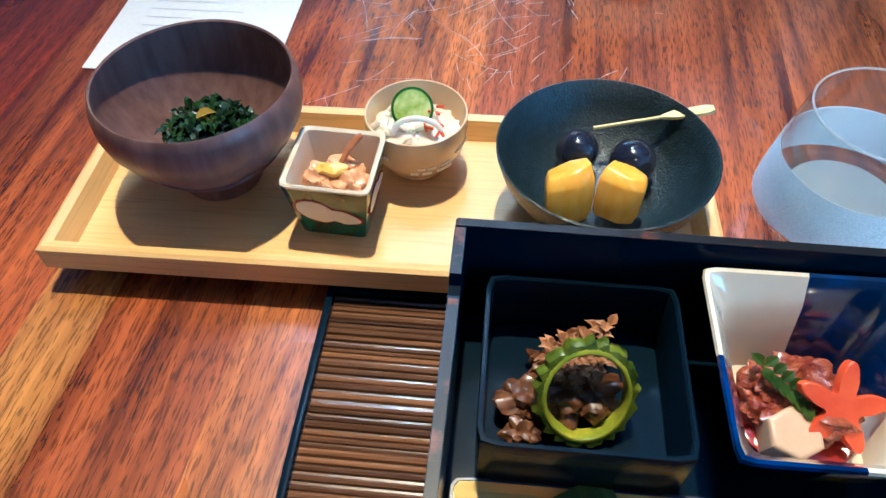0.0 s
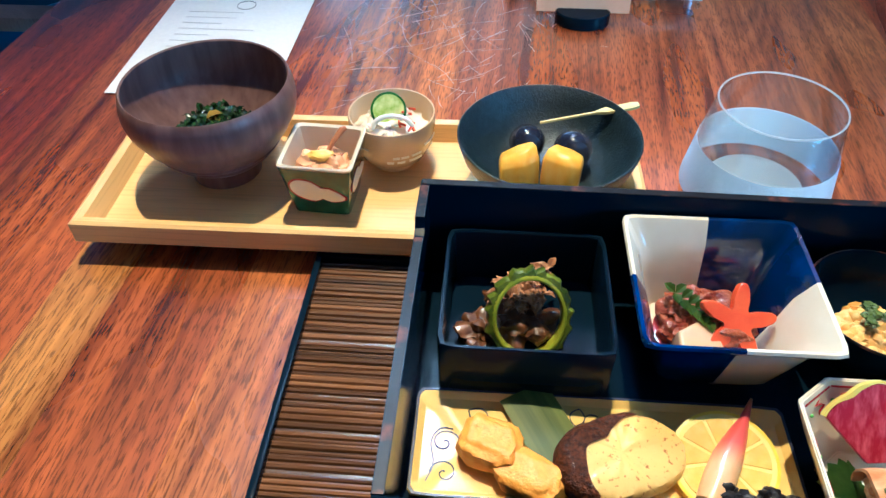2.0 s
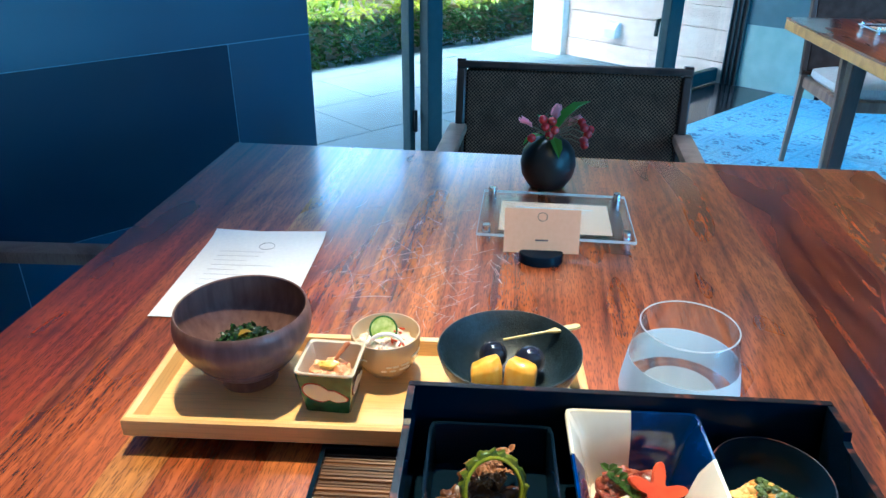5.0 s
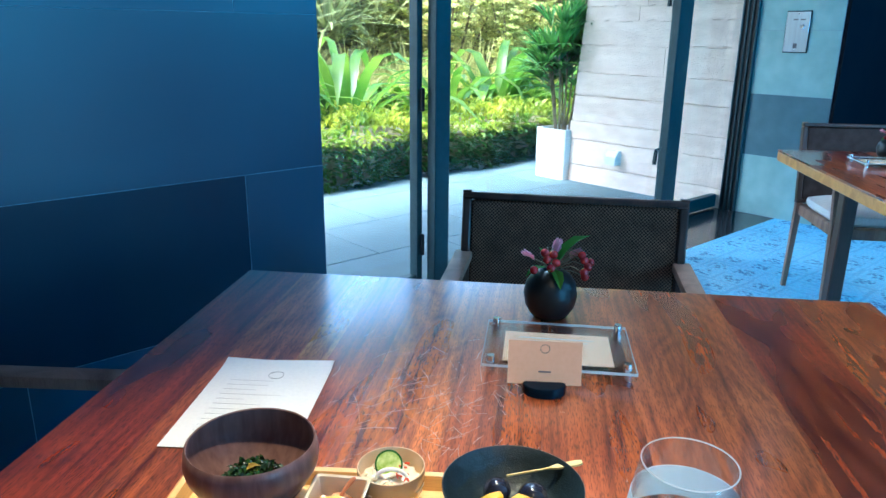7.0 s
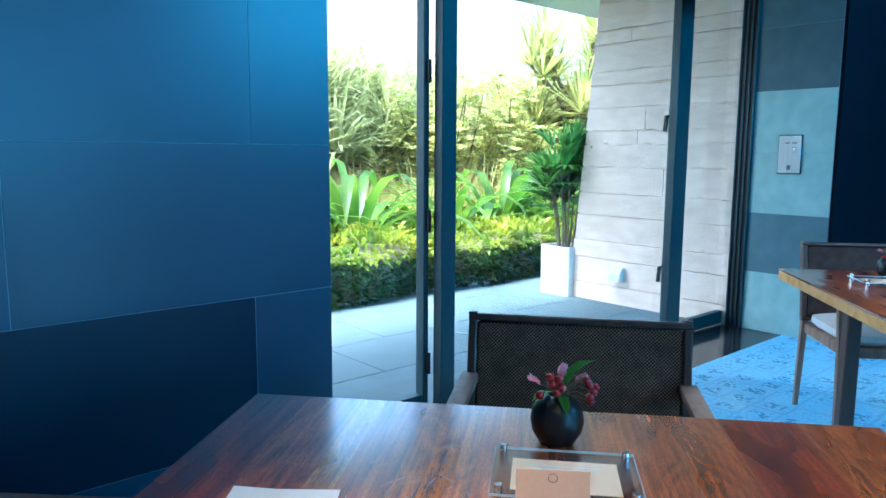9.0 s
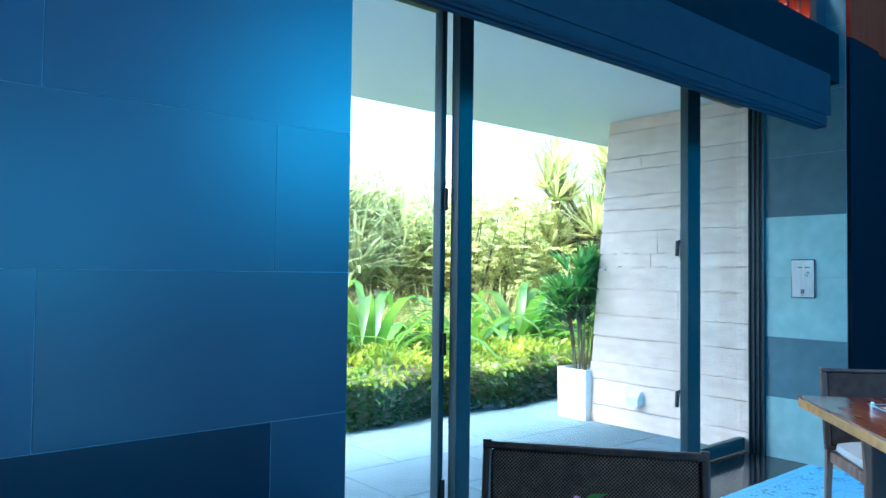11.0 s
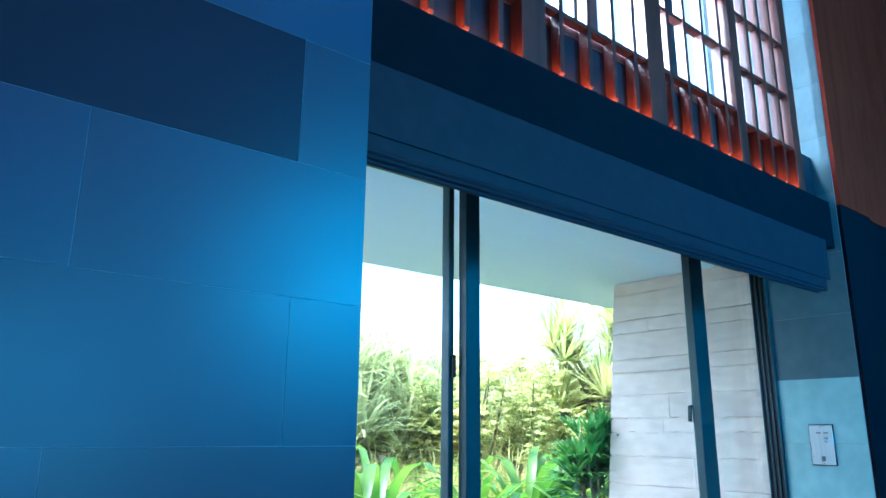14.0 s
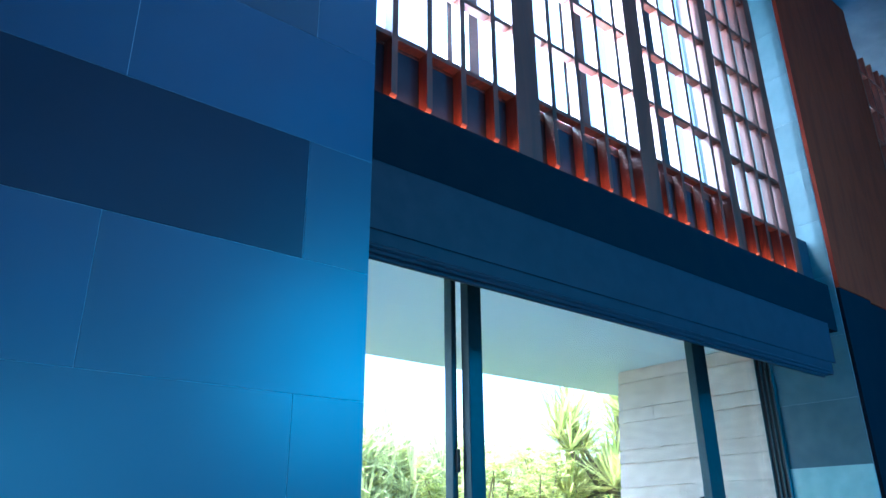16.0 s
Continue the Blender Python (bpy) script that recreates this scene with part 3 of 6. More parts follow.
F_pine = mat("pineapple", (0.85, 0.4, 0.01), 0.3, var=(0.88, 0.5, 0.06), scale=200, stretch=(1, 1, 0.45), sub=0.06, coat=0.2, bump=0.0008, bscale=160)
F_pick = mat("bamboo_pick", (0.72, 0.6, 0.25), 0.45, var=(0.66, 0.52, 0.2), scale=80, stretch=(0.05, 1, 1))


# ---------------------------------------------------------------- mesh helpers
def part(name, bm, material, parent, label="", at=None, smooth=True):
    me = bpy.data.meshes.new(name)
    bmesh.ops.recalc_face_normals(bm, faces=bm.faces)
    bm.to_mesh(me)
    bm.free()
    for m in material if isinstance(material, (list, tuple)) else [material]:
        me.materials.append(m)
    if smooth:
        me.shade_smooth()
        me.set_sharp_from_angle(angle=radians(38))
    ob = new(name, me)
    ob.parent = parent
    if at is not None:
        ob.matrix_basis = at
    if label:
        tagged(ob, label)
    return ob


def share(name, ob, parent, at):
    o = new(name, ob.data)
    o.parent = parent
    o.matrix_basis = at
    return o


def thing(name, m, label, category, group="", kind=""):
    return tagged(new_at(name, m), label, category, group, kind)


def new_at(name, m):
    e = new(name)
    e.empty_display_size = 0.02
    e.matrix_basis = m
    return e


def solo(name, bm, material, m, label, category, group="", kind="", smooth=True):
    ob = part(name, bm, material, None, "", m, smooth)
    return tagged(ob, label, category, group, kind)


def add_box(bm, x0, x1, y0, y1, z0, z1, bevel=0.0, seg=1):
    vs = [bm.verts.new((x, y, z)) for z in (z0, z1) for y in (y0, y1) for x in (x0, x1)]
    fs = [bm.faces.new([vs[i] for i in q]) for q in ((0, 2, 3, 1), (4, 5, 7, 6), (0, 1, 5, 4), (1, 3, 7, 5), (3, 2, 6, 7), (2, 0, 4, 6))]
    if bevel:
        es = list({e for f in fs for e in f.edges})
        bmesh.ops.bevel(bm, geom=es, offset=bevel, segments=seg, affect="EDGES", profile=0.6)
    return bm


def curved_sheet(f, nx, ny, thick):
    """A thin closed sheet whose upper face follows f(s, t), s and t from 0 to 1."""
    bm = bmesh.new()
    up = [[bm.verts.new(f(i / nx, j / ny)) for i in range(nx + 1)] for j in range(ny + 1)]
    lo = [[bm.verts.new(v.co - Vector((0, 0, thick))) for v in r] for r in up]
    for j in range(ny):
        for i in range(nx):
            bm.faces.new((up[j][i], up[j][i + 1], up[j + 1][i + 1], up[j + 1][i]))
            bm.faces.new((lo[j][i], lo[j + 1][i], lo[j + 1][i + 1], lo[j][i + 1]))
    ring_u = up[0] + [r[-1] for r in up[1:]] + up[-1][-2::-1] + [r[0] for r in up[-2:0:-1]]
    ring_l = lo[0] + [r[-1] for r in lo[1:]] + lo[-1][-2::-1] + [r[0] for r in lo[-2:0:-1]]
    for k in range(len(ring_u)):
        q = (k + 1) % len(ring_u)
        bm.faces.new((ring_u[k], ring_l[k], ring_l[q], ring_u[q]))
    return bm


def box(x0, x1, y0, y1, z0, z1, bevel=0.0, seg=1):
    return add_box(bmesh.new(), x0, x1, y0, y1, z0, z1, bevel, seg)


def add_rings(bm, rings, close=True, cap0=True, cap1=True):
    """Skins a stack of rings of equal count."""
    vv = [[bm.verts.new(p) for p in r] for r in rings]
    n = len(vv[0])
    for a, b in zip(vv, vv[1:]):
        for i in range(n if close else n - 1):
            bm.faces.new((a[i], a[(i + 1) % n], b[(i + 1) % n], b[i]))
    if cap0:
        bm.faces.new(vv[0][::-1])
    if cap1:
        bm.faces.new(vv[-1])
    return bm


def lathe(profile, seg=48):
    return add_rings(bmesh.new(), [[(r * math.cos(2 * math.pi * i / seg), r * math.sin(2 * math.pi * i / seg), z) for i in range(seg)] for r, z in profile])


def squircle(a, b, z, p=9.0, n=64, cx=0.0, cy=0.0):
    out = []
    for i in range(n):
        t = 2 * math.pi * i / n
        c, s = math.cos(t), math.sin(t)
        k = (abs(c) ** p + abs(s) ** p) ** (-1 / p)
        out.append((cx + a * c * k, cy + b * s * k, z))
    return out


def add_tube(bm, pts, radii, n=8):
    pts = [Vector(p) for p in pts]
    rings = []
    for i, p in enumerate(pts):
        d = (pts[min(i + 1, len(pts) - 1)] - pts[max(i - 1, 0)]).normalized()
        a = d.orthogonal().normalized()
        b = d.cross(a)
        if rings:
            a = (la - d * la.dot(d)).normalized()
            b = d.cross(a)
        la = a
        r = radii[i] if isinstance(radii, (list, tuple)) else radii
        rings.append([p + r * (math.cos(2 * math.pi * k / n) * a + math.sin(2 * math.pi * k / n) * b) for k in range(n)])
    return add_rings(bm, rings)


def tube(pts, radii, n=8):
    return add_tube(bmesh.new(), pts, radii, n)


def add_blob(bm, c, size, rough=0.15, freq=1.6, seed=0, sub=3, power=1.0):
    r = bmesh.ops.create_icosphere(bm, subdivisions=sub, radius=1.0)
    off = Vector((seed * 3.1, seed * 1.7, seed * 5.3))
    for v in r["verts"]:
        k = 1 + rough * noise.noise(v.co * freq + off) * 2 + rough * 0.5 * noise.noise(v.co * freq * 3 + off)
        p = Vector([math.copysign(abs(q) ** power, q) for q in v.co]) * k
        v.co = Vector(c) + Vector((p.x * size[0], p.y * size[1], p.z * size[2]))
    return bm


def blob(c, size, rough=0.15, freq=1.6, seed=0, sub=3, power=1.0):
    return add_blob(bmesh.new(), c, size, rough, freq, seed, sub, power)


def prism(poly, z0, z1, bevel=0.0, seg=2):
    bm = bmesh.new()
    add_rings(bm, [[(x, y, z0) for x, y in poly], [(x, y, z1) for x, y in poly]])
    if bevel:
        top = [e for e in bm.edges if all(abs(v.co.z - z1) < 1e-6 for v in e.verts)]
        bmesh.ops.bevel(bm, geom=top, offset=bevel, segments=seg, affect="EDGES", profile=0.6)
    return bm


def add_blade(bm, base, way, length, width, droop, seg=5, fold=0.15, rng=random):
    """A strap leaf: rises along way, bends down under its weight, tapers to a point."""
    way = Vector(way).normalized()
    p = Vector(base)
    side = way.cross(Vector((0, 0, 1)))
    side = side.normalized() if side.length > 1e-3 else Vector((1, 0, 0))
    prev = None
    for i in range(seg + 1):
        s = i / seg
        w = width * (0.55 + 0.9 * s) * (1 - s) ** 0.55 if s < 1 else 0.0
        up = side.cross(way)
        row = [bm.verts.new(p + side * w * 0.5 + up * w * fold), bm.verts.new(p), bm.verts.new(p - side * w * 0.5 + up * w * fold)] if s < 1 else [bm.verts.new(p)]
        if prev:
            if len(row) == 3:
                bm.faces.new((prev[0], prev[1], row[1], row[0]))
                bm.faces.new((prev[1], prev[2], row[2], row[1]))
            else:
                bm.faces.new((prev[0], prev[1], row[0]))
                bm.faces.new((prev[1], prev[2], row[0]))
        prev = row
        p = p + way * (length / seg)
        way = (way + Vector((0, 0, -droop * (0.4 + s)))).normalized()


def add_leaf(bm, base, way, length, width, curl=0.2, up=None):
    """A short broad leaf of six faces."""
    way = Vector(way).normalized()
    side = way.cross(up or Vector((0, 0, 1)))
    side = side.normalized() if side.length > 1e-3 else Vector((1, 0, 0))
    nrm = side.cross(way)
    b = Vector(base)
    mid = [b, b + way * length * 0.4 + nrm * length * 0.06, b + way * length * 0.75, b + way * length - nrm * length * curl]
    v = [bm.verts.new(q) for q in mid]
    l = [bm.verts.new(mid[k] + side * width * w + nrm * width * 0.25) for k, w in ((1, 0.5), (2, 0.38))]
    r = [bm.verts.new(mid[k] - side * width * w + nrm * width * 0.25) for k, w in ((1, 0.5), (2, 0.38))]
    for s in (l, r):
        bm.faces.new((v[0], v[1], s[0]))
        bm.faces.new((v[1], v[2], s[1], s[0]))
        bm.faces.new((v[2], v[3], s[1]))


R2 = 2 ** -0.5


def tp(u, v, z, turn=0.0):
    """A pose on the dining table: u across it, v away from the seat, turned in degrees."""
    return pose((u + v) * R2, (v - u) * R2, z, 0, 0, -45 + turn)


TABLE = 0.73


# ---------------------------------------------------------------- the room
def structure(name, bm, material, label, m=None, category="structure", smooth=False):
    return solo(name, bm, material, m or Matrix(), label, category, "", "structure", smooth)


WY = 1.56           # inner face of the tiled wall
ROW = 0.406         # height of a course of tiles
EDGE = 0.955        # where the tiled wall ends at the door opening
RET = 4.67          # the return wall beyond the doors

structure("floor", box(-3.2, 9.2, -4.2, 1.82, -0.2, 0.0), M_carpet, "blue patterned carpet over the dining room floor", category="floor")
structure("threshold", box(-3.2, 9.2, 1.823, 2.3, -0.2, -0.002), M_stone, "polished black stone threshold along the sliding doors", category="threshold")
terrace = structure("terrace", box(-6, 14, 2.303, 4.9, -0.25, -0.03), M_grout, "terrace of large pale grey pavers", category="terrace")
structure("ceiling", box(-3.2, 9.2, -4.2, 2.3, 5.9, 6.1), M_plaster, "plain dark ceiling of the tall room", category="ceiling")
# the two openings are made up, out of view, to hold the glow lamps
back = bmesh.new()
for a in ((-3.2, 9.2, -0.2, 1.0), (-3.2, 9.2, 3.6, 6.1), (-3.2, 0.2, 1.0, 3.6), (0.2, 1.6, 2.1, 3.6), (1.6, 3.65, 1.0, 3.6), (3.65, 4.95, 1.0, 2.4), (4.95, 9.2, 1.0, 3.6)):
    add_box(back, a[0], a[1], -4.4, -4.2, a[2], a[3])
structure("wall_back", back, M_plaster, "plain plaster wall with two made-up openings for lamps", category="wall")
structure("wall_far_end", box(9.2, 9.4, -4.4, 2.3, -0.2, 6.1), M_plaster, "plain plaster wall at the end of the room", category="wall")
structure("wall_side", box(-3.2, -3.0, -4.2, 2.3, -0.2, 6.1), M_plaster, "plain plaster wall at the side of the room", category="wall")

wall_n = structure("wall_north", box(-3.0, EDGE, WY + 0.0012, 2.3, 0, 5.9), M_grout, "dark slate-tiled wall beside the sliding doors", category="wall")
wall_r = structure("wall_return", box(RET + 0.002, RET + 0.5, 1.58, 2.211, -0.2, 5.9), M_grout, "short tiled wall at the end of the sliding doors", category="wall")
structure("wall_pillar", box(RET + 0.5, 6.6, 1.58, 2.3, 0, 2.75), M_darkwall, "dark plaster wall between two windows", category="wall")
structure("wall_pillar_upper", box(RET + 0.5, 6.3, 1.57, 2.3, 2.75, 5.9), M_panelwood, "red-brown timber panelling between two clerestory windows", category="wall")
structure("wall_pillar_face", box(RET + 0.002, RET + 0.5, 1.555, 1.578, 0, 2.75), M_darkwall, "dark face of the tiled pillar", category="wall")
structure("wall_pillar_face_upper", box(RET + 0.002, RET + 0.498, 1.55, 1.578, 2.753, 5.9), M_panelwood, "red-brown timber facing of the pillar", category="wall")
structure("wall_north_far", box(6.6, 9.2, 1.58, 2.3, 0, 2.75), M_darkwall, "dark wall under the second clerestory", category="wall")
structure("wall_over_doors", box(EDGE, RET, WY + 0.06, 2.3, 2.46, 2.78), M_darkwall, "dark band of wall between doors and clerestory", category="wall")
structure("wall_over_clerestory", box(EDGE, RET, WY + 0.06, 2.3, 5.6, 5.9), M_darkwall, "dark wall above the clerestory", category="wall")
structure("clerestory_apron", box(EDGE, RET, 1.7, 2.3, 2.78, 3.12), M_pelmet, "dark panel below the clerestory glass", category="wall")

# pelmet with its three rounded lower ridges
pel = thing("pelmet", pose(0, 0, 0), "dark painted pelmet box above the sliding doors", "pelmet", kind="structure")
part("body", box(EDGE, 4.36, WY + 0.012, WY + 0.07, 2.128, 2.46, 0.006), M_pelmet, pel)
part("upper_lip", box(EDGE, 4.4, WY + 0.006, WY + 0.0115, 2.2, 2.459, 0.002), M_pelmet, pel)
for k in range(3):
    y, z = WY - 0.003 + 0.006 * k, 2.143 - 0.0172 * k
    part("ridge", tube([(EDGE, y + 0.02, z), (4.3 - 0.03 * k, y + 0.02, z)], 0.0098, 10), M_pelmet, pel)
part("track", box(EDGE, RET, 2.05, 2.3, 2.456, 2.4595), M_frame, pel)


# sliding doors
def stile(parent, x0, x1, y0, y1):
    part("stile", box(x0, x1, y0, y1, 0.01, 2.455, 0.003), M_frame, parent)


def latch(parent, x, y, z):
    l = part("latch", box(x - 0.012, x + 0.012, y - 0.02, y, z - 0.09, z + 0.09, 0.004), M_black, parent, "black latch")
    part("lever", tube([(x - 0.01, y - 0.01, z + 0.03), (x - 0.05, y - 0.01, z + 0.03), (x - 0.055, y - 0.008, z - 0.06)], 0.013, 8), M_black, l)


def door(name, x0, x1, y, w0, w1, label):
    d = thing(name, pose(0, 0, 0), label, "sliding door", "sliding glass doors", "structure")
    stile(d, x0, x0 + w0, y, y + 0.055)
    if w1 > 0:
        stile(d, x1 - w1, x1, y, y + 0.055)
    part("bottom_rail", box(x0 + w0, x1 - w1, y + 0.005, y + 0.05, 0.01, 0.1, 0.003), M_frame, d)
    part("top_rail", box(x0 + w0, x1 - w1, y + 0.005, y + 0.05, 2.41, 2.455, 0.003), M_frame, d)
    g = part("pane", box(x0 + w0, x1 - w1, y + 0.022, y + 0.03, 0.1, 2.41), M_glass, d, "clear glass pane", smooth=False)
    g.visible_shadow = False
    return d


d1 = door("door_1", 0.62, 1.898, 2.235, 0.05, 0.03, "dark-framed glass sliding door nearest the tiled wall")
d2 = door("door_2", 1.908, 3.935, 2.16, 0.085, 0.145, "wide dark-framed glass sliding door")
d3 = door("door_3", 3.97, 4.65, 2.235, 0.012, 0.0, "dark-framed glass sliding door beside the return wall")
latch(d2, 3.83, 2.2355, 1.40)
latch(d2, 3.83, 2.2355, 0.47)
for z in (0.25, 0.9, 1.55):
    part("strike_plate", box(1.88, 1.896, 2.215, 2.235, z - 0.05, z + 0.05, 0.003), M_black, d1, "black strike plate")
jamb = thing("door_jamb", pose(0, 0, 0), "dark triple-channel jamb of the sliding doors", "door jamb", kind="structure")
for k in range(4):
    part("fin", box(4.643, RET + 0.01, 2.1 + 0.033 * k, 2.112 + 0.033 * k, 0, 2.46, 0.003), M_frame, jamb)
part("channel", box(4.656, RET + 0.01, 2.112, 2.199, 0, 2.46), M_black, jamb)

# tiles of the long wall: half-bond courses
tile_full = part("tile", box(0.001, 1.142, -0.012, 0, 0.0008, ROW - 0.0008), M_tile, wall_n, at=pose(-3, WY + 0.012, 0))
tile_dark = part("tile", box(0.001, 1.142, -0.012, 0, 0.0008, ROW - 0.0008), M_tile_dark, wall_n, at=pose(-3, WY + 0.012, ROW))
cut_a = part("tile", box(0.001, 0.8085, -0.012, 0, 0.0008, ROW - 0.0008), M_tile, wall_n, at=pose(0.1455, WY + 0.012, 0))
cut_b = part("tile", box(0.001, 0.2375, -0.012, 0, 0.0008, ROW - 0.0008), M_tile, wall_n, at=pose(0.7165, WY + 0.012, ROW))
for row in range(14):
    start = 0.1455 if row % 2 == 0 else 0.7165
    x = start - 1.143
    while x > -4.0:
        dark = row % 4 == 1 and x > -1
        if not (row in (0, 1) and x == -3):
            share("tile", tile_dark if dark else tile_full, wall_n, pose(max(x, -2.999), WY + 0.012, row * ROW))
        x -= 1.143
    share("tile", cut_a if row % 2 == 0 else cut_b, wall_n, pose(start, WY + 0.012, row * ROW))
for o in (tile_full, tile_dark, cut_a, cut_b):
    bpy.data.objects.remove(o)

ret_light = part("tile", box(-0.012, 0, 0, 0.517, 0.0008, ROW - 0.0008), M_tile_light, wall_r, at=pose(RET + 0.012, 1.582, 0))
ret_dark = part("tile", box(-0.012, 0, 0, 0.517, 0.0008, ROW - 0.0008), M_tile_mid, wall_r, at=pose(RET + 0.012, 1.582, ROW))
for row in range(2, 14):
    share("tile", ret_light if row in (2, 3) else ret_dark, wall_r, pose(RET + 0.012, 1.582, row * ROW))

plate = thing("wall_panel", pose(RET - 0.001, 1.848, 1.208), "brushed steel service plate screwed to the tiled wall", "wall plate")
part("backing", box(-0.006, 0, -0.077, 0.077, -0.127, 0.127, 0.002), M_black, plate, "dark mounting frame")
part("cover", box(-0.0125, -0.0062, -0.072, 0.072, -0.122, 0.122, 0.002), M_steel, plate)
for sz in (-0.11, 0.11):
    part("screw", lathe([(0.0001, 0), (0.005, 0), (0.0045, 0.0025), (0.0001, 0.003)], 12), M_chrome, plate, "chrome screw", pose(-0.0126, 0, sz, 0, -90, 0))
part("lens", lathe([(0.0001, 0), (0.014, 0), (0.016, 0.004), (0.012, 0.008), (0.0001, 0.008)], 20), M_chrome, plate, "round lens", pose(-0.012, -0.03, 0.03, 0, -90, 0))
part("print", box(-0.0135, -0.0125, -0.045, -0.015, 0.07, 0.078), M_ink, plate)
part("print", box(-0.0135, -0.0125, 0.0, 0.03, 0.07, 0.078), M_ink, plate)
part("print", box(-0.0135, -0.0125, -0.012, 0.012, -0.1, -0.07), M_ink, plate)


# clerestory: timber lattice before tall windows
def clerestory(name, bays, lows, label):
    """Each bay: its two edges with the slats between them; lows: height of its lowest crossbars."""
    c = thing(name, pose(0, 0, 0), label, "window", "clerestory windows", "structure")
    z0, z1, ya, yb = 2.765, 5.6, 1.635, 1.69
    glass = part("pane", box(bays[0][0], bays[-1][-1], 2.1, 2.108, 3.12, 5.6), M_glass, c, smooth=False)
    glass.visible_shadow = False
    part("sill", box(bays[0][0], bays[-1][-1], 1.693, 1.7, 3.07, 3.118, 0.002), M_lattice, c)
    for (first, *cuts, last), low in zip(bays, lows):
        for x in (first, last):
            part("window_frame", box(x - 0.035, x + 0.035, 2.06, 2.14, 3.1, z1, 0.003), M_frame, c)
        for x in cuts:
            bm = bmesh.new()
            add_rings(bm, [[(x + o, y, z) for y, z in ((ya, z0 + 0.05), (yb, z0), (yb, z1), (ya, z1))] for o in (-0.014, 0.014)])
            part("slat", bm, M_lattice, c, smooth=False)
        edges = [first] + cuts + [last]
        for k, (a, b) in enumerate(zip(edges, edges[1:])):
            z = low
            while z < z1:
                part("crossbar", box(a + (0.0142 if k else 0), b - (0.0142 if k < len(cuts) else 0), ya + 0.004, yb - 0.004, z - 0.012, z + 0.012, 0.002), M_lattice, c)
                z += 0.378
    for a, b in zip([bays[0][0] - 0.04] + [q[-1] for q in bays], [q[0] for q in bays] + [bays[-1][-1] + 0.09]):
        part("mullion", box(a + 0.0002, b - 0.0002, ya - 0.01, 1.698, z0, z1, 0.003), M_lattice, c)
    return c


clerestory("window_1", ([0.997, 1.094, 1.267, 1.45, 1.635, 1.752], [1.905, 2.018, 2.218, 2.404, 2.578, 2.672], [2.818, 2.896, 3.065, 3.256, 3.447, 3.555], [3.648, 3.804, 3.97, 4.136, 4.26]),
           (3.085, 3.12, 3.12, 3.06), "tall clerestory window behind a timber lattice of uneven cells")
clerestory("window_2", ([6.45, 6.56, 6.75, 6.93, 7.1, 7.2], [7.34, 7.45, 7.65, 7.83, 8.0, 8.1], [8.24, 8.4, 8.6, 8.8, 8.95]), (3.1, 3.12, 3.1), "second clerestory window behind a timber lattice")
# ---------------------------------------------------------------- terrace and garden
indoors = set(scene.collection.objects)
structure("ground", box(-60, 80, 4.9, 90, -0.4, -0.05), M_soil, "garden soil and undergrowth reaching into the distance", category="ground")
pv = part("paver", box(0.003, 0.897, 0.003, 0.597, -0.03, -0.004, 0.003), M_paver, terrace, at=pose(-1, 2.303, 0))
for i in range(-2, 13):
    for j in range(5):
        if not (i == -1 and j == 0):
            share("paver", pv, terrace, pose(-0.1 + 0.9 * i + (0.45 if j % 2 else 0), 2.303 + 0.6 * j - (0.1 if j == 4 else 0), 0 if j < 4 else -0.001))
structure("soffit", box(-6, 12, 2.175, 3.9, 2.42, 2.75), M_soffit, "pale painted soffit of the terrace canopy", category="soffit")



def wall_end(z):
    """The free end of the concrete wall leans in towards its top."""
    return 3.426 - 0.0893 * z


bm = bmesh.new()
add_rings(bm, [[(x, 2.09, -0.03), (x, wall_end(-0.03) - 0.008, -0.03), (x, wall_end(2.418) - 0.008, 2.418), (x, 2.09, 2.418)] for x in (4.42, 5.2)])
conc = structure("concrete_wall", bm, M_conc, "board-marked pale concrete wall on the terrace with a leaning end", category="wall")
rng = random.Random(11)
z = -0.004
while z < 2.40:
    h = min(rng.choice((0.1, 0.14, 0.17, 0.2)), 2.416 - z)
    split = rng.uniform(2.4, 3.1)
    jag = rng.uniform(-0.004, 0.006)
    d = rng.uniform(0.004, 0.014)
    for a, b in ((2.09, split), (split + 0.003, None)) if rng.random() < 0.25 else ((2.09, None),):
        bm = bmesh.new()
        n = 14
        lo, hi = z + 0.0035, z + h - 0.0035
        ends = [(wall_end(q) + jag if b is None else b) for q in (lo, hi)]
        front = 4.42 - d - 0.006
        add_rings(bm, [[(front + 0.003 * rng.random(), a + (ends[0] - a) * k / n, lo + 0.006 * rng.random() * (rng.random() < 0.4)), (front + 0.003 * rng.random(), a + (ends[1] - a) * k / n, hi - 0.006 * rng.random() * (rng.random() < 0.4)),
                        (4.425, a + (ends[1] - a) * k / n, hi), (4.425, a + (ends[0] - a) * k / n, lo)] for k in range(n + 1)])
        part("board_mark", bm, M_conc, conc, smooth=False)
    z += h

lamp = thing("step_light", pose(4.402, 2.95, 0.295), "small white hooded step light on the concrete wall", "wall light")
hood = [(0.0, -0.05), (-0.065, -0.05), (-0.065, 0.012), (-0.024, 0.055), (0.0, 0.055)]
bm = add_rings(bmesh.new(), [[(x, y, z) for x, z in hood] for y in (-0.05, 0.05)])
bmesh.ops.bevel(bm, geom=bm.edges[:], offset=0.003, segments=1, affect="EDGES")
part("hood", bm, M_planter, lamp, smooth=False)
part("backplate", box(-0.003, 0.012, -0.055, 0.055, -0.055, 0.055, 0.003), M_planter, lamp)

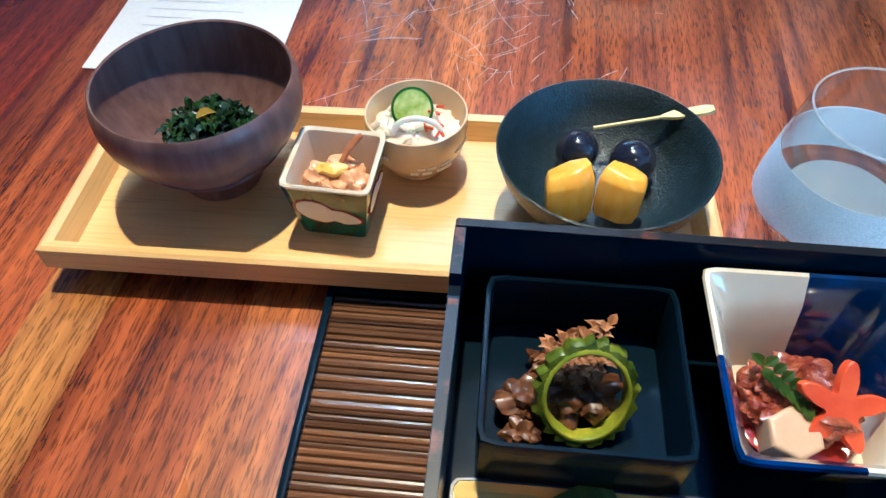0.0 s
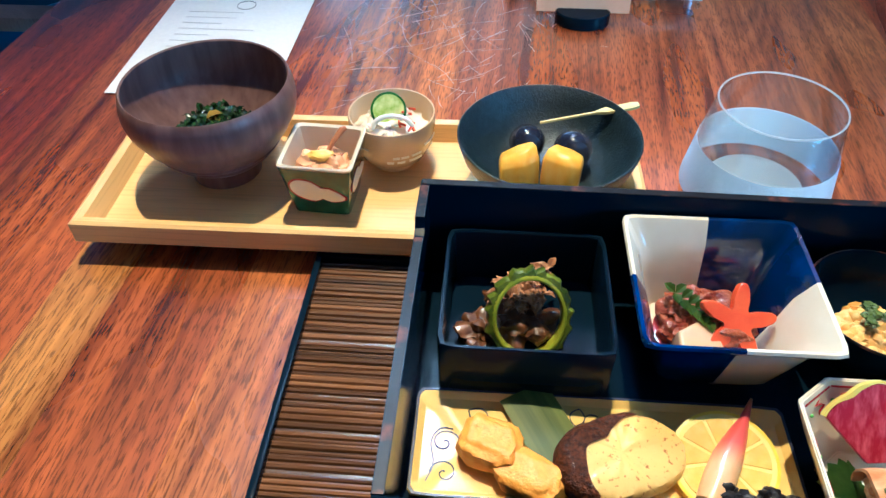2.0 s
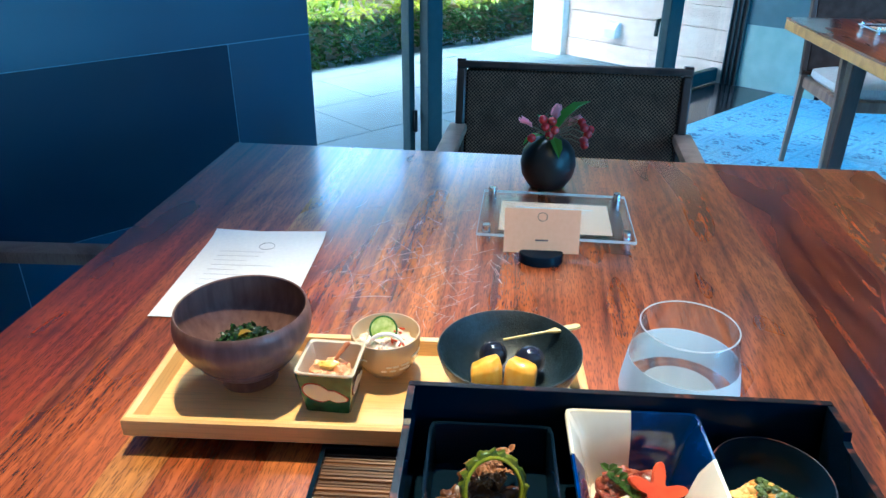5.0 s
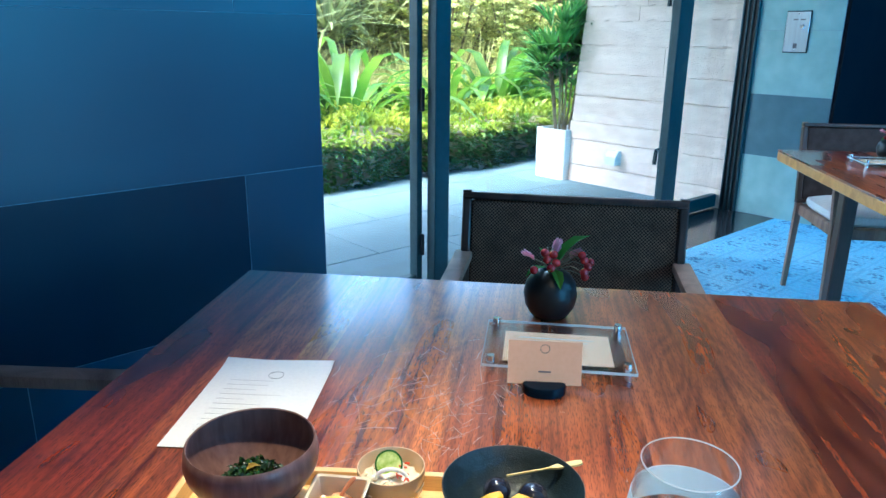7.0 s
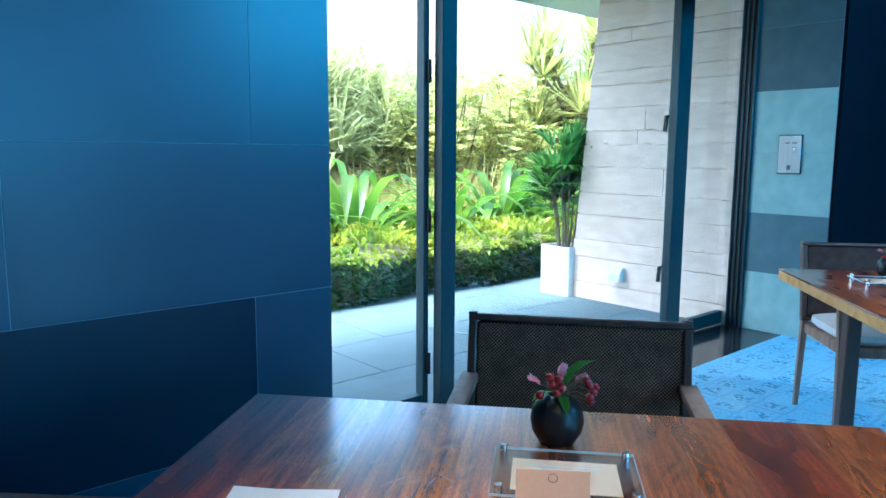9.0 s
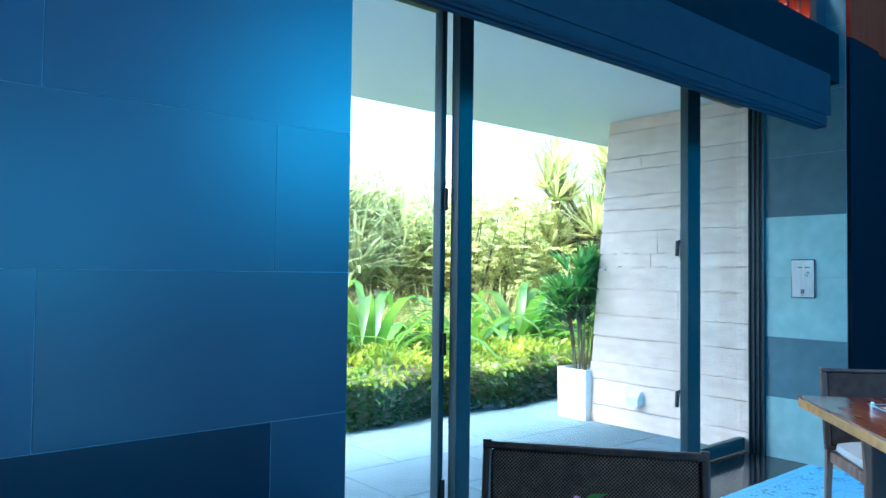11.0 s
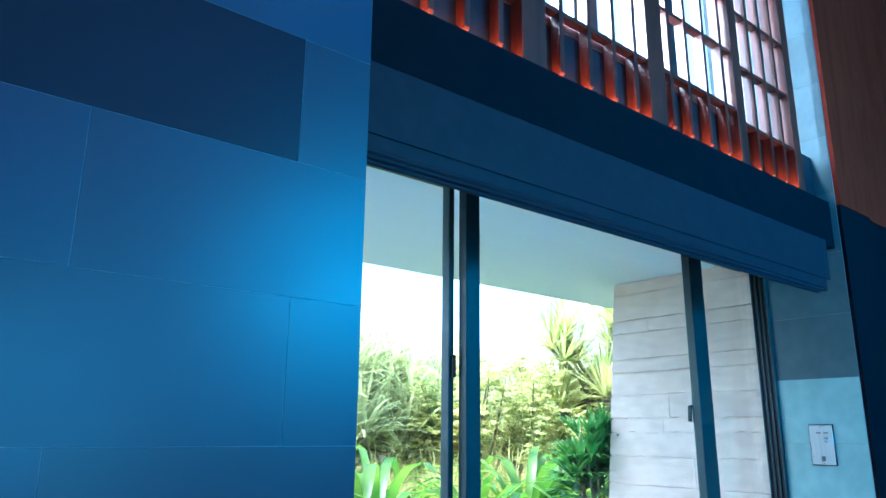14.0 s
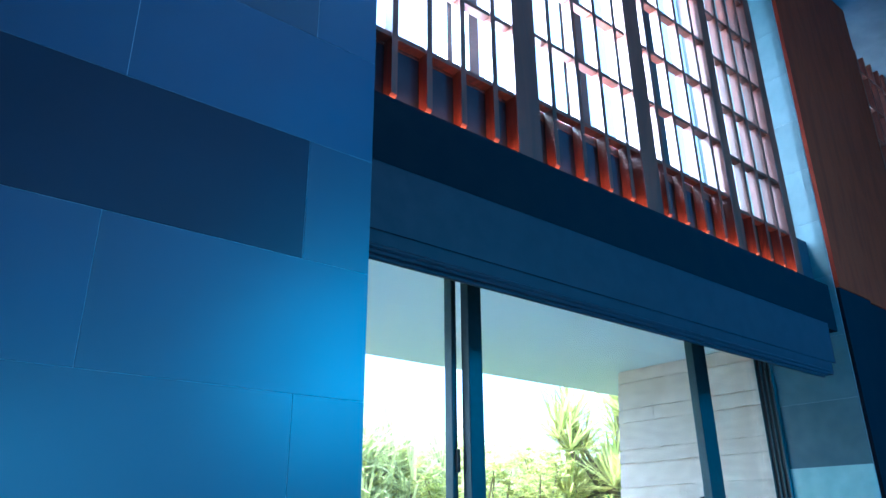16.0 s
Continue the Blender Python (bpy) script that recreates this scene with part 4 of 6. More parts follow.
planter = thing("planter", pose(4.49, 3.53, -0.004), "square white concrete planter against the concrete wall", "planter")
bm = add_rings(bmesh.new(), [squircle(0.15, 0.15, 0, 14), squircle(0.154, 0.154, 0.462, 14), squircle(0.137, 0.137, 0.462, 14), squircle(0.134, 0.134, 0.41, 14)])
part("body", bm, M_planter, planter)
part("soil", box(-0.1, 0.1, -0.11, 0.11, 0.40, 0.425), M_soil, planter)

palm = thing("potted_palm", pose(4.49, 3.53, 0.42), "dark green lady palm on thin canes in the planter", "plant")
rng = random.Random(5)
stems, crown = bmesh.new(), bmesh.new()
for k in range(9):
    a = rng.uniform(0, 6.28)
    bx, by = 0.06 * math.cos(a), 0.06 * math.sin(a)
    h = rng.uniform(0.45, 0.85)
    tx, ty = bx * 2.2 + rng.uniform(-.04, .04), by * 2.2 + rng.uniform(-.04, .04)
    add_tube(stems, [(bx, by, 0), ((bx + tx) / 2 + 0.01, (by + ty) / 2, h / 2), (tx, ty, h)], [0.011, 0.009, 0.007], 6)
    for f in range(12):
        fa, el = rng.uniform(0, 6.28), rng.uniform(-0.1, 1.1)
        zz = h - rng.uniform(0, 0.22)
        d = Vector((math.cos(fa) * math.cos(el), math.sin(fa) * math.cos(el), math.sin(el)))
        e = Vector((tx, ty, zz)) + d * 0.1
        add_tube(stems, [(tx, ty, zz), e], 0.003, 4)
        for q in range(8):
            qa = (q - 3.5) * 0.32
            w = Matrix.Rotation(qa, 3, Vector((0, 0, 1))) @ d
            add_blade(crown, e, w + Vector((0, 0, 0.15)), rng.uniform(0.19, 0.29), 0.036, 0.22, 4)
part("canes", stems, L_stem, palm)
part("crown", crown, L_palm, palm)

# clipped hedge
hedge = thing("hedge", pose(0, 0, 0), "clipped leafy hedge with bright yellow-green top", "hedge", kind="stuff")
rng = random.Random(21)
verts, faces = [], []
bm, side = bmesh.new(), bmesh.new()
for k in range(12000):
    x = rng.uniform(0.4, 9.0)
    front = rng.random() < 0.5
    lump = 0.05 * math.sin(x * 4.1) + 0.03 * math.sin(x * 9.7 + 1)
    if front:
        y, z = 4.26 + rng.uniform(-0.05, 0.06) + lump * 0.5, rng.uniform(0.0, 0.42)
        d = (rng.uniform(-0.8, 0.8), -1, rng.uniform(-0.3, 0.7))
    else:
        y = rng.uniform(4.26, 5.1)
        z = 0.43 + lump + rng.uniform(-0.06, 0.05) + 0.04 * (y - 4.4)
        d = (rng.uniform(-1, 1), rng.uniform(-1, 0.6), rng.uniform(0.2, 1.4))
    s = rng.uniform(0.05, 0.095)
    # low front leaves take the colour darkened for shade
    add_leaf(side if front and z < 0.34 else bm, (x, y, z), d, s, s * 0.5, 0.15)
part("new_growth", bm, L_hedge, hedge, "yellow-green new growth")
part("leaves", side, L_hedge_side, hedge, "dark green leaves, darkened for the shaded front")
part("core", box(0.4, 9.0, 4.36, 5.05, -0.03, 0.4, 0.05), L_stem, hedge)


def strap_clump(name, n, length, width, droop, lift, material, seed):
    rng = random.Random(seed)
    bm = bmesh.new()
    for k in range(n):
        a = rng.uniform(0, 6.28)
        el = rng.uniform(lift[0], lift[1])
        add_blade(bm, (0.04 * math.cos(a), 0.04 * math.sin(a), rng.uniform(0, 0.06)), (math.cos(a) * math.cos(el), math.sin(a) * math.cos(el), math.sin(el)),
                  length * rng.uniform(0.6, 1.1), width * rng.uniform(0.7, 1.1), droop * rng.uniform(0.6, 1.4), 6)
    me_ob = part(name, bm, material, None)
    return me_ob


crinum = strap_clump("crinum_lily", 46, 1.35, 0.13, 0.62, (0.5, 1.35), L_strap, 31)
tagged(crinum, "broad strap-leaved lily clump behind the hedge", "plant", "lily clumps behind the hedge")
crinum.matrix_basis = pose(3.62, 5.35, 0.17) @ Matrix.Scale(1.2, 4)
for x, y, s, r in ((5.0, 5.5, 0.95, 50), (2.7, 5.5, 0.9, 120), (5.75, 5.5, 1.25, 200), (6.7, 5.5, 0.95, 280), (4.3, 5.9, 0.8, 15)):
    copy_thing(crinum, pose(x, y, 0.12, 0, 0, r)).scale = (s, s, s)

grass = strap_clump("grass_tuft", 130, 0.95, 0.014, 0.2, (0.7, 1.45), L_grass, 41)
tagged(grass, "tuft of pale yellow-green ornamental grass", "grass", "grass tufts in the garden", "stuff")
grass.matrix_basis = pose(4.4, 6.6, 0.0)
rng = random.Random(43)
for k in range(110):
    x = rng.uniform(2.0, 12.5)
    y = 6.1 + rng.uniform(0, 3.2) + (x - 2) * 0.1
    o = copy_thing(grass, pose(x, y, 0.0 + 0.12 * (y - 6), 0, 0, rng.uniform(0, 360)))
    s = rng.uniform(0.8, 1.25)
    o.scale = (s, s, s)


def rosette_tree(name, seed, heads, height, spread, blades, length, width, droop, material, label):
    """A screw pine: forked limbs, each with heads of drooping sword leaves."""
    rng = random.Random(seed)
    t = thing(name, pose(0, 0, 0), label, "tree", "screw pines in the garden")
    limbs, crown = bmesh.new(), bmesh.new()
    add_tube(limbs, [(0, 0, -0.2), (0.03, 0.02, height * 0.3), (0, 0, height * 0.55)], [0.09, 0.07, 0.06], 8)
    for k in range(heads):
        a, rr = rng.uniform(0, 6.28), spread * math.sqrt(rng.random())
        tip = Vector((rr * math.cos(a), rr * math.sin(a), height * rng.uniform(0.25, 1.0) * (1 - 0.25 * rr / spread)))
        add_tube(limbs, [(0, 0, height * rng.uniform(0.2, 0.5)), tip * 0.6 + Vector((0, 0, height * 0.12)), tip], [0.05, 0.035, 0.025], 5)
        for q in range(blades):
            b, el = rng.uniform(0, 6.28), rng.uniform(0.0, 1.45)
            add_blade(crown, tip, (math.cos(b) * math.cos(el), math.sin(b) * math.cos(el), math.sin(el)), length * rng.uniform(0.65, 1.1), width, droop * rng.uniform(0.5, 1.4), 5)
    part("trunk", limbs, L_stem, t)
    part("crown", crown, material, t)
    return t


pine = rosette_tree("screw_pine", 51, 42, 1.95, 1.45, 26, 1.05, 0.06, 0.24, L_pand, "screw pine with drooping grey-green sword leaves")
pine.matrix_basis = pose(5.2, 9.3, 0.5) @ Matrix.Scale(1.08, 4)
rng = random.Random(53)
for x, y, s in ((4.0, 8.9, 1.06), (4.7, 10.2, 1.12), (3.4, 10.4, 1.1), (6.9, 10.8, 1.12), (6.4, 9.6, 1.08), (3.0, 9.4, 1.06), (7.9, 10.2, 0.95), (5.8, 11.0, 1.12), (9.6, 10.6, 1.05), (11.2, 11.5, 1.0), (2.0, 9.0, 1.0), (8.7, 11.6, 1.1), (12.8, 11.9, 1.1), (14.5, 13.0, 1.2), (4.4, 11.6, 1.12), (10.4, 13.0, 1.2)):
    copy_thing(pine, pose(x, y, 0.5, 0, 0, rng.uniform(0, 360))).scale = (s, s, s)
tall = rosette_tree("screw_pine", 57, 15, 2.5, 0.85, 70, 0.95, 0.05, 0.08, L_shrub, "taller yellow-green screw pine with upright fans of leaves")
tall.matrix_basis = pose(9.7, 7.5, 0.85) @ Matrix.Scale(1.1, 4)


def shrub_tree(name, seed, height, spread, n, size, material, label):
    rng = random.Random(seed)
    t = thing(name, pose(0, 0, 0), label, "shrub", "shrubs in the garden")
    limbs, crown = bmesh.new(), bmesh.new()
    tips = []
    for k in range(14):
        a = rng.uniform(0, 6.28)
        e = Vector((spread * math.cos(a) * rng.uniform(0.3, 1), spread * math.sin(a) * rng.uniform(0.3, 1), height * rng.uniform(0.55, 1)))
        add_tube(limbs, [(0, 0, -0.1), e * 0.5 + Vector((rng.uniform(-.1, .1), rng.uniform(-.1, .1), 0)), e], [0.035, 0.022, 0.008], 5)
        tips += [e, e * 0.8, e * 0.62]
    for k in range(n):
        c = rng.choice(tips) + Vector([rng.gauss(0, 0.13) for _ in range(3)])
        base = rng.uniform(0, 6.28)
        for q in range(7):
            a = base + q * 0.9
            add_leaf(crown, c, (math.cos(a), math.sin(a), rng.uniform(0.1, 0.9)), size * rng.uniform(0.7, 1.2), size * 0.38, 0.15)
    part("trunk", limbs, L_stem, t)
    part("crown", crown, material, t)
    return t


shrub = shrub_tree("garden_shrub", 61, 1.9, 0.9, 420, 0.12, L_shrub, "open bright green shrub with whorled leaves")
shrub.matrix_basis = pose(6.9, 7.7, 0.2)
for x, y, s, r in ((8.2, 7.9, 1.05, 70), (5.9, 8.3, 0.85, 150), (9.6, 8.6, 1.2, 210), (7.4, 9.0, 1.15, 20), (3.4, 8.0, 0.7, 90), (11.3, 9.5, 1.3, 10), (10.3, 7.9, 1.1, 300), (9.0, 7.3, 0.95, 130), (7.6, 7.0, 0.8, 250)):
    copy_thing(shrub, pose(x, y, 0.2, 0, 0, r)).scale = (s, s, s)
cover = shrub_tree("ground_cover", 67, 0.4, 0.6, 260, 0.07, L_hedge, "low leafy ground cover behind the hedge")
cover.matrix_basis = pose(4.3, 5.5, 0.12)
for x, y, r in ((3.2, 5.9, 60), (5.3, 6.0, 130), (6.2, 6.1, 200), (2.4, 6.0, 260), (7.3, 6.2, 300), (8.3, 6.4, 30)):
    copy_thing(cover, pose(x, y, 0.1, 0, 0, r))


# the terrace lies a shallow step below the room's floor, and all outdoors is set out from there
OUT = Matrix.Translation((-0.15, -0.19, 1.2)) @ Matrix.Scale(1.055, 4) @ Matrix.Translation((0.15, 0.19, -1.2))
for o in [q for q in scene.collection.objects if q not in indoors and q.parent is None]:
    o.matrix_basis = OUT @ o.matrix_basis


# ---------------------------------------------------------------- furniture
def plank_table(name, m, w, d, cuts, boards, label, legs=(0.06, -0.06), half=0.035):
    """A table of long planks; origin at its far left corner, x across, y away from the seat."""
    t = thing(name, m, label, "table", "dining tables")
    xs = [0] + cuts + [w]
    for a, b, m_board in zip(xs, xs[1:], boards):
        part("plank", box(a + 0.00005, b - 0.00005, -d, 0, -0.008, 0.0), m_board, t, smooth=False)
    part("edge_band", box(0, w, -d, 0, -0.045, -0.0085, 0.003), M_walnut_edge, t)
    for x in (0.06, w - 0.06):
        for y in sorted({-legs[0], legs[1] - d if legs[1] < 0 else -legs[1]}):
            part("leg", box(x - half, x + half, y - half, y + half, -TABLE, -0.0455, 0.004), M_legwood, t)
    return t


def armchair(name, m, label, woven=True):
    """Origin on the floor under the seat; it faces -y."""
    c = thing(name, m, label, "chair", "dining chairs")
    wood_m = M_legwood if woven else M_chairwood
    for sx in (-1, 1):
        bm = tube([(sx * 0.25, 0.24, 0), (sx * 0.25, 0.2, 0.42), (sx * 0.262, 0.24, 0.8)], [0.014, 0.02, 0.014], 4)
        part("back_leg", bm, wood_m, c)
        part("front_leg", tube([(sx * 0.245, -0.22, 0), (sx * 0.25, -0.22, 0.42), (sx * 0.26, -0.2, 0.63)], [0.014, 0.02, 0.016], 4), wood_m, c)
        part("armrest", box(-0.022, 0.022, -0.24, 0.22, 0, 0.025, 0.008, 2), M_chairwood, c, "smooth brown armrest", pose(sx * 0.265, 0, 0.625))
    part("seat_frame", box(-0.25, 0.25, -0.24, 0.22, 0.37, 0.42, 0.006), wood_m, c)
    part("seat", add_rings(bmesh.new(), [squircle(0.225, 0.21, 0.42, 6), squircle(0.24, 0.225, 0.435, 6), squircle(0.235, 0.22, 0.46, 6), squircle(0.18, 0.17, 0.475, 6)]), M_seat, c, "pale woven seat pad")
    back = part("backrest", box(-0.25, 0.25, -0.012, 0.012, -0.17, 0.165, 0.006), M_weave if woven else M_leather, c, at=pose(0, 0.215, 0.615, -9, 0, 0))
    part("top_rail", box(-0.272, 0.272, -0.017, 0.017, 0.165, 0.182, 0.004), M_legwood, back)
    part("bottom_rail", box(-0.272, 0.272, -0.017, 0.017, -0.187, -0.17, 0.004), M_legwood, back)
    for sx in (-1, 1):
        part("side_rail", box(sx * 0.261 - 0.011, sx * 0.261 + 0.011, -0.017, 0.017, -0.17, 0.165, 0.004), M_legwood, back)
    return c


TT = -4.3
table = plank_table("dining_table", tp(-0.421, 1.083, TABLE, TT), 1.13, 1.16, [0.11, 0.216, 0.26, 0.34, 0.45, 0.56, 0.68, 0.86, 0.985],
                    (W_DARK, W_RED, W_GOLD, W_RED, W_ORANGE, W_RED, W_RED, W_TAN, W_DARK, W_TAN), "square red-brown walnut dining table with a glossy scratched top")
scuffs = bmesh.new()
rng = random.Random(131)
for k in range(150):
    cu, cv = rng.gauss(0.44, 0.07), rng.gauss(-0.48, 0.1)
    a = rng.choice((0.9, 1.2, 2.0, 0.3)) + rng.gauss(0, 0.25)
    l, w = rng.uniform(0.006, 0.05) * rng.choice((0.5, 1, 1.4)), rng.uniform(0.0001, 0.00026)
    bend = rng.uniform(-0.3, 0.3)
    rows = []
    for q in range(5):
        t = q / 4 - 0.5
        aa = a + bend * t
        rows.append((cu + l * t * math.cos(aa), cv + l * t * math.sin(aa)))
    nx, ny = -math.sin(a), math.cos(a)
    add_rings(scuffs, [[(x - nx * w, y - ny * w, 0.0), (x - nx * w, y - ny * w, 0.00015), (x + nx * w, y + ny * w, 0.00015), (x + nx * w, y + ny * w, 0.0)] for x, y in rows])
tagged(part("scuff", scuffs, M_scuff, table, "fine pale scratches in the finish"), kind="stuff")
armchair("armchair", pose(1.06, 0.745, 0, 0, 0, -51.5), "dark-framed armchair with woven brown backrest at the table")
armchair("armchair", tp(-0.74, 0.585, 0, 90) @ Matrix.Diagonal((1, 1, 0.952, 1)), "dark-framed armchair with brown armrests at the table's side")
E2 = -49
table2 = plank_table("dining_table", pose(2.86, 1.10, TABLE, 0, 0, E2), 1.1, 1.4, [0.15, 0.32, 0.44, 0.61, 0.75, 0.9], (W_RED, W_DARK, W_RED, W_ORANGE, W_RED, W_DARK, W_RED),
                     "second walnut dining table set for guests", (0.58, 0.58), 0.024)
armchair("side_chair", pose(3.33, 0.84, 0, 0, 0, E2), "brown leather-backed chair with pale seat at the second table", False)


def vase_of_flowers(m, label, seed):
    v = thing("bud_vase", m, label, "vase", "flower vases on tables")
    prof = [(0.0001, 0.0), (0.02, 0.0), (0.03, 0.006), (0.04, 0.022), (0.0435, 0.041), (0.04, 0.06), (0.03, 0.074), (0.018, 0.082), (0.016, 0.083), (0.0145, 0.08), (0.02, 0.07), (0.0001, 0.068)]
    part("body", lathe(prof, 40), M_vase, v)
    return v


def flowers(m, seed):
    rng = random.Random(seed)
    f = thing("flower_sprig", m, "pink buds and red berries with green leaves in the vase", "flowers", "flower sprigs on tables")
    stems, leaves = bmesh.new(), bmesh.new()
    for dx, dy, dz in ((-0.036, -0.01, 0.022), (0.008, 0.0, 0.034), (0.034, 0.006, 0.02)):
        add_tube(stems, [(0, 0, 0), (dx * 0.5, dy * 0.5, dz * 0.6), (dx, dy, dz)], 0.0012, 5)
        w, petals = Vector((dx, dy, dz)).normalized(), bmesh.new()
        for q in range(7):
            a = q * 0.9
            d = w + 0.24 * Vector((math.cos(a), math.sin(a), 0.2 * math.sin(a * 2)))
            add_leaf(petals, (dx * 0.8, dy * 0.8, dz * 0.75), d, 0.027, 0.015, -0.16)
        part("bud", petals, L_flower, f, "pink flower bud")
    for bx, by, bz in ((-0.01, -0.02, 0.022), (0.0, -0.018, 0.03), (-0.014, -0.016, 0.032), (0.004, -0.024, 0.018), (0.05, -0.008, 0.018), (0.056, -0.01, 0.008), (0.05, -0.014, 0.0), (0.06, -0.004, 0.014), (0.046, -0.006, 0.026), (0.052, -0.012, -0.008), (-0.004, -0.026, 0.01), (-0.03, -0.02, 0.004)):
        part("berry", blob((bx, by, bz), (0.0072,) * 3, 0.03, 1.5, 1, 2), M_berry, f, "glossy red berry")
        add_tube(stems, [(0.0, 0, 0.0), (bx * 0.6, by * 0.6, bz + 0.008), (bx, by, bz)], 0.0008, 4)
    for d, l in (((0.7, 0.2, 0.8), 0.074), ((-0.7, -0.3, -0.15), 0.04), ((0.2, -0.9, -0.4), 0.045), ((-0.4, 0.5, 0.8), 0.035), ((0.5, 0.6, 0.5), 0.045), ((-0.15, -0.8, 0.2), 0.03)):
        add_leaf(leaves, (d[0] * 0.01, d[1] * 0.01, 0.004), d, l, l * 0.4, 0.12)
    part("stems", stems, L_stem, f)
    part("leaves", leaves, L_bouquet, f)
    return f


def acrylic_stand(m):
    a = thing("acrylic_stand", m, "clear acrylic sheet holder with four chrome pins", "sign holder", "acrylic holders on tables")
    part("base_sheet", box(-0.103, 0.103, -0.078, 0.078, 0.006, 0.011, 0.001), M_acrylic, a).visible_shadow = False
    part("top_sheet", box(-0.103, 0.103, -0.078, 0.078, 0.0145, 0.0185, 0.001), M_acrylic, a).visible_shadow = False
    # pale strips put the gleam of the acrylic edges into colour
    for e in ((-0.1032, 0.1032, -0.0785, -0.0781), (-0.1032, 0.1032, 0.0781, 0.0785), (-0.1036, -0.1031, -0.078, 0.078), (0.1031, 0.1036, -0.078, 0.078)):
        part("polished_edge", box(*e, 0.0146, 0.0184), M_frost, a, "pale strip for the gleam of the edge")
    for sx in (-1, 1):
        for sy in (-1, 1):
            p = part("pin", lathe([(0.0001, 0), (0.006, 0), (0.006, 0.024), (0.0052, 0.027), (0.0001, 0.027)], 16), M_chrome, a, "chrome pin", pose(sx * 0.091, sy * 0.067, 0))
    part("insert", box(-0.076, 0.076, -0.05, 0.052, 0.0115, 0.0122), M_cardpaper, a, "cream printed card insert")
    for k, w in enumerate((0.11, 0.09, 0.07, 0.05)):
        part("print_line", box(-w / 2, w / 2, 0.03 - 0.011 * k, 0.0325 - 0.011 * k, 0.0125, 0.0128), M_ink_light, a)
    return a


vase_of_flowers(tp(0.139, 0.89, TABLE), "round matt black bud vase on the table", 1)
flowers(tp(0.139, 0.89, TABLE + 0.082), 2)
acrylic_stand(tp(0.137, 0.739, TABLE, -4.5))
c2 = pose(2.86, 1.10, TABLE, 0, 0, E2)
vase_of_flowers(c2 @ pose(0.34, -0.19, 0), "round matt black bud vase on the second table", 3)
flowers(c2 @ pose(0.34, -0.19, 0.082), 4)
acrylic_stand(c2 @ pose(0.27, -0.33, 0, 0, 0, 0))


# ---------------------------------------------------------------- paper goods
sheet = thing("menu_sheet", tp(-0.2525, 0.578, TABLE + 0.001, -1.0), "white printed menu sheet with curled upper corners", "menu")
bm = curved_sheet(lambda i, j: ((i - 0.5) * 0.151, (j - 0.5) * 0.221, 0.0006 + 0.24 * max(0, j - 0.85) ** 2 * (0.3 + abs(i - 0.4))), 12, 16, 0.0003)
part("paper", bm, M_paper, sheet)
bm = bmesh.new()
add_tube(bm, [(0.006 + 0.010 * math.cos(a / 12 * 6.0 + 0.6), 0.068 + 0.010 * math.sin(a / 12 * 6.0 + 0.6), 0.0012) for a in range(13)], 0.0003, 4)
part("ring_mark", bm, M_ink, sheet, "thin open ring mark")
rng = random.Random(9)
for k in range(11):
    w = rng.uniform(0.035, 0.085)
    y = 0.05 - 0.0125 * k
    part("print_line", box(-0.05, -0.05 + w, y, y + 0.0013, 0.0011, 0.0013), M_ink_light, sheet)

card = thing("place_card", tp(0.11, 0.632, TABLE, -1.5), "cream notice card with ring mark and grey print in a holder", "card")
cb = part("card", box(-0.0475, 0.0475, -0.0006, 0.0006, 0.006, 0.0625), M_cardpaper, card, at=pose(0, 0, 0.003, -14, 0, 0))
bm = bmesh.new()
add_tube(bm, [(0.006 * math.cos(a / 12 * 6.1 + 0.9), -0.0009, 0.0525 + 0.0055 * math.sin(a / 12 * 6.1 + 0.9)) for a in range(13)], 0.0004, 4)
part("ring_mark", bm, M_ink, cb)
part("print_line", box(-0.008, 0.008, -0.0011, -0.0008, 0.0215, 0.0235), M_ink, cb)
hold = thing("card_holder", tp(0.11, 0.631, TABLE, -1.5), "half-round black wooden card holder on the table", "card holder")
bm = bmesh.new()
half_disc = [(0.028 * math.cos(a), 0.019 * math.sin(a) * (1.15 if math.sin(a) < 0 else 0.35)) for a in [2 * math.pi * i / 28 for i in range(28)]]
add_rings(bm, [[(x, y, 0) for x, y in half_disc], [(x, y, 0.011) for x, y in half_disc], [(x * 0.95, y * 0.95, 0.0125) for x, y in half_disc]])
part("block", bm, M_lacquer, hold)

# ---------------------------------------------------------------- cypress tray and its dishes
TZ = 0.748
tray = thing("serving_tray", tp(-0.067, 0.331, TABLE, -0.4), "long pale cypress tray with a low mitred rim", "tray")
L, D = 0.193, 0.0685
part("base", box(-L + 0.006, L - 0.006, -D + 0.006, D - 0.006, 0.011, 0.018), M_hinoki, tray, smooth=False)
rim = [(-1, -1), (1, -1), (1, 1), (-1, 1)]
for k in range(4):
    a, b = rim[k], rim[(k + 1) % 4]
    bm = bmesh.new()
    sec = [(0.005, 0.0105), (0.0, 0.0155), (0.0, 0.0305), (0.0025, 0.032), (0.0075, 0.031), (0.0125, 0.0185), (0.0125, 0.0105)]
    rings = []
    for cx, cy in (a, b):
        rings.append([(cx * (L - o), cy * (D - o), z) for o, z in sec])
    add_rings(bm, rings)
    part("rim", bm, M_hinoki if k % 2 == 0 else M_hinoki_side, tray, smooth=False)
for sx in (-1, 1):
    part("foot", box(sx * 0.15 - 0.006, sx * 0.15 + 0.006, -D + 0.02, D - 0.02, 0, 0.0108, 0.002), M_hinoki, tray)

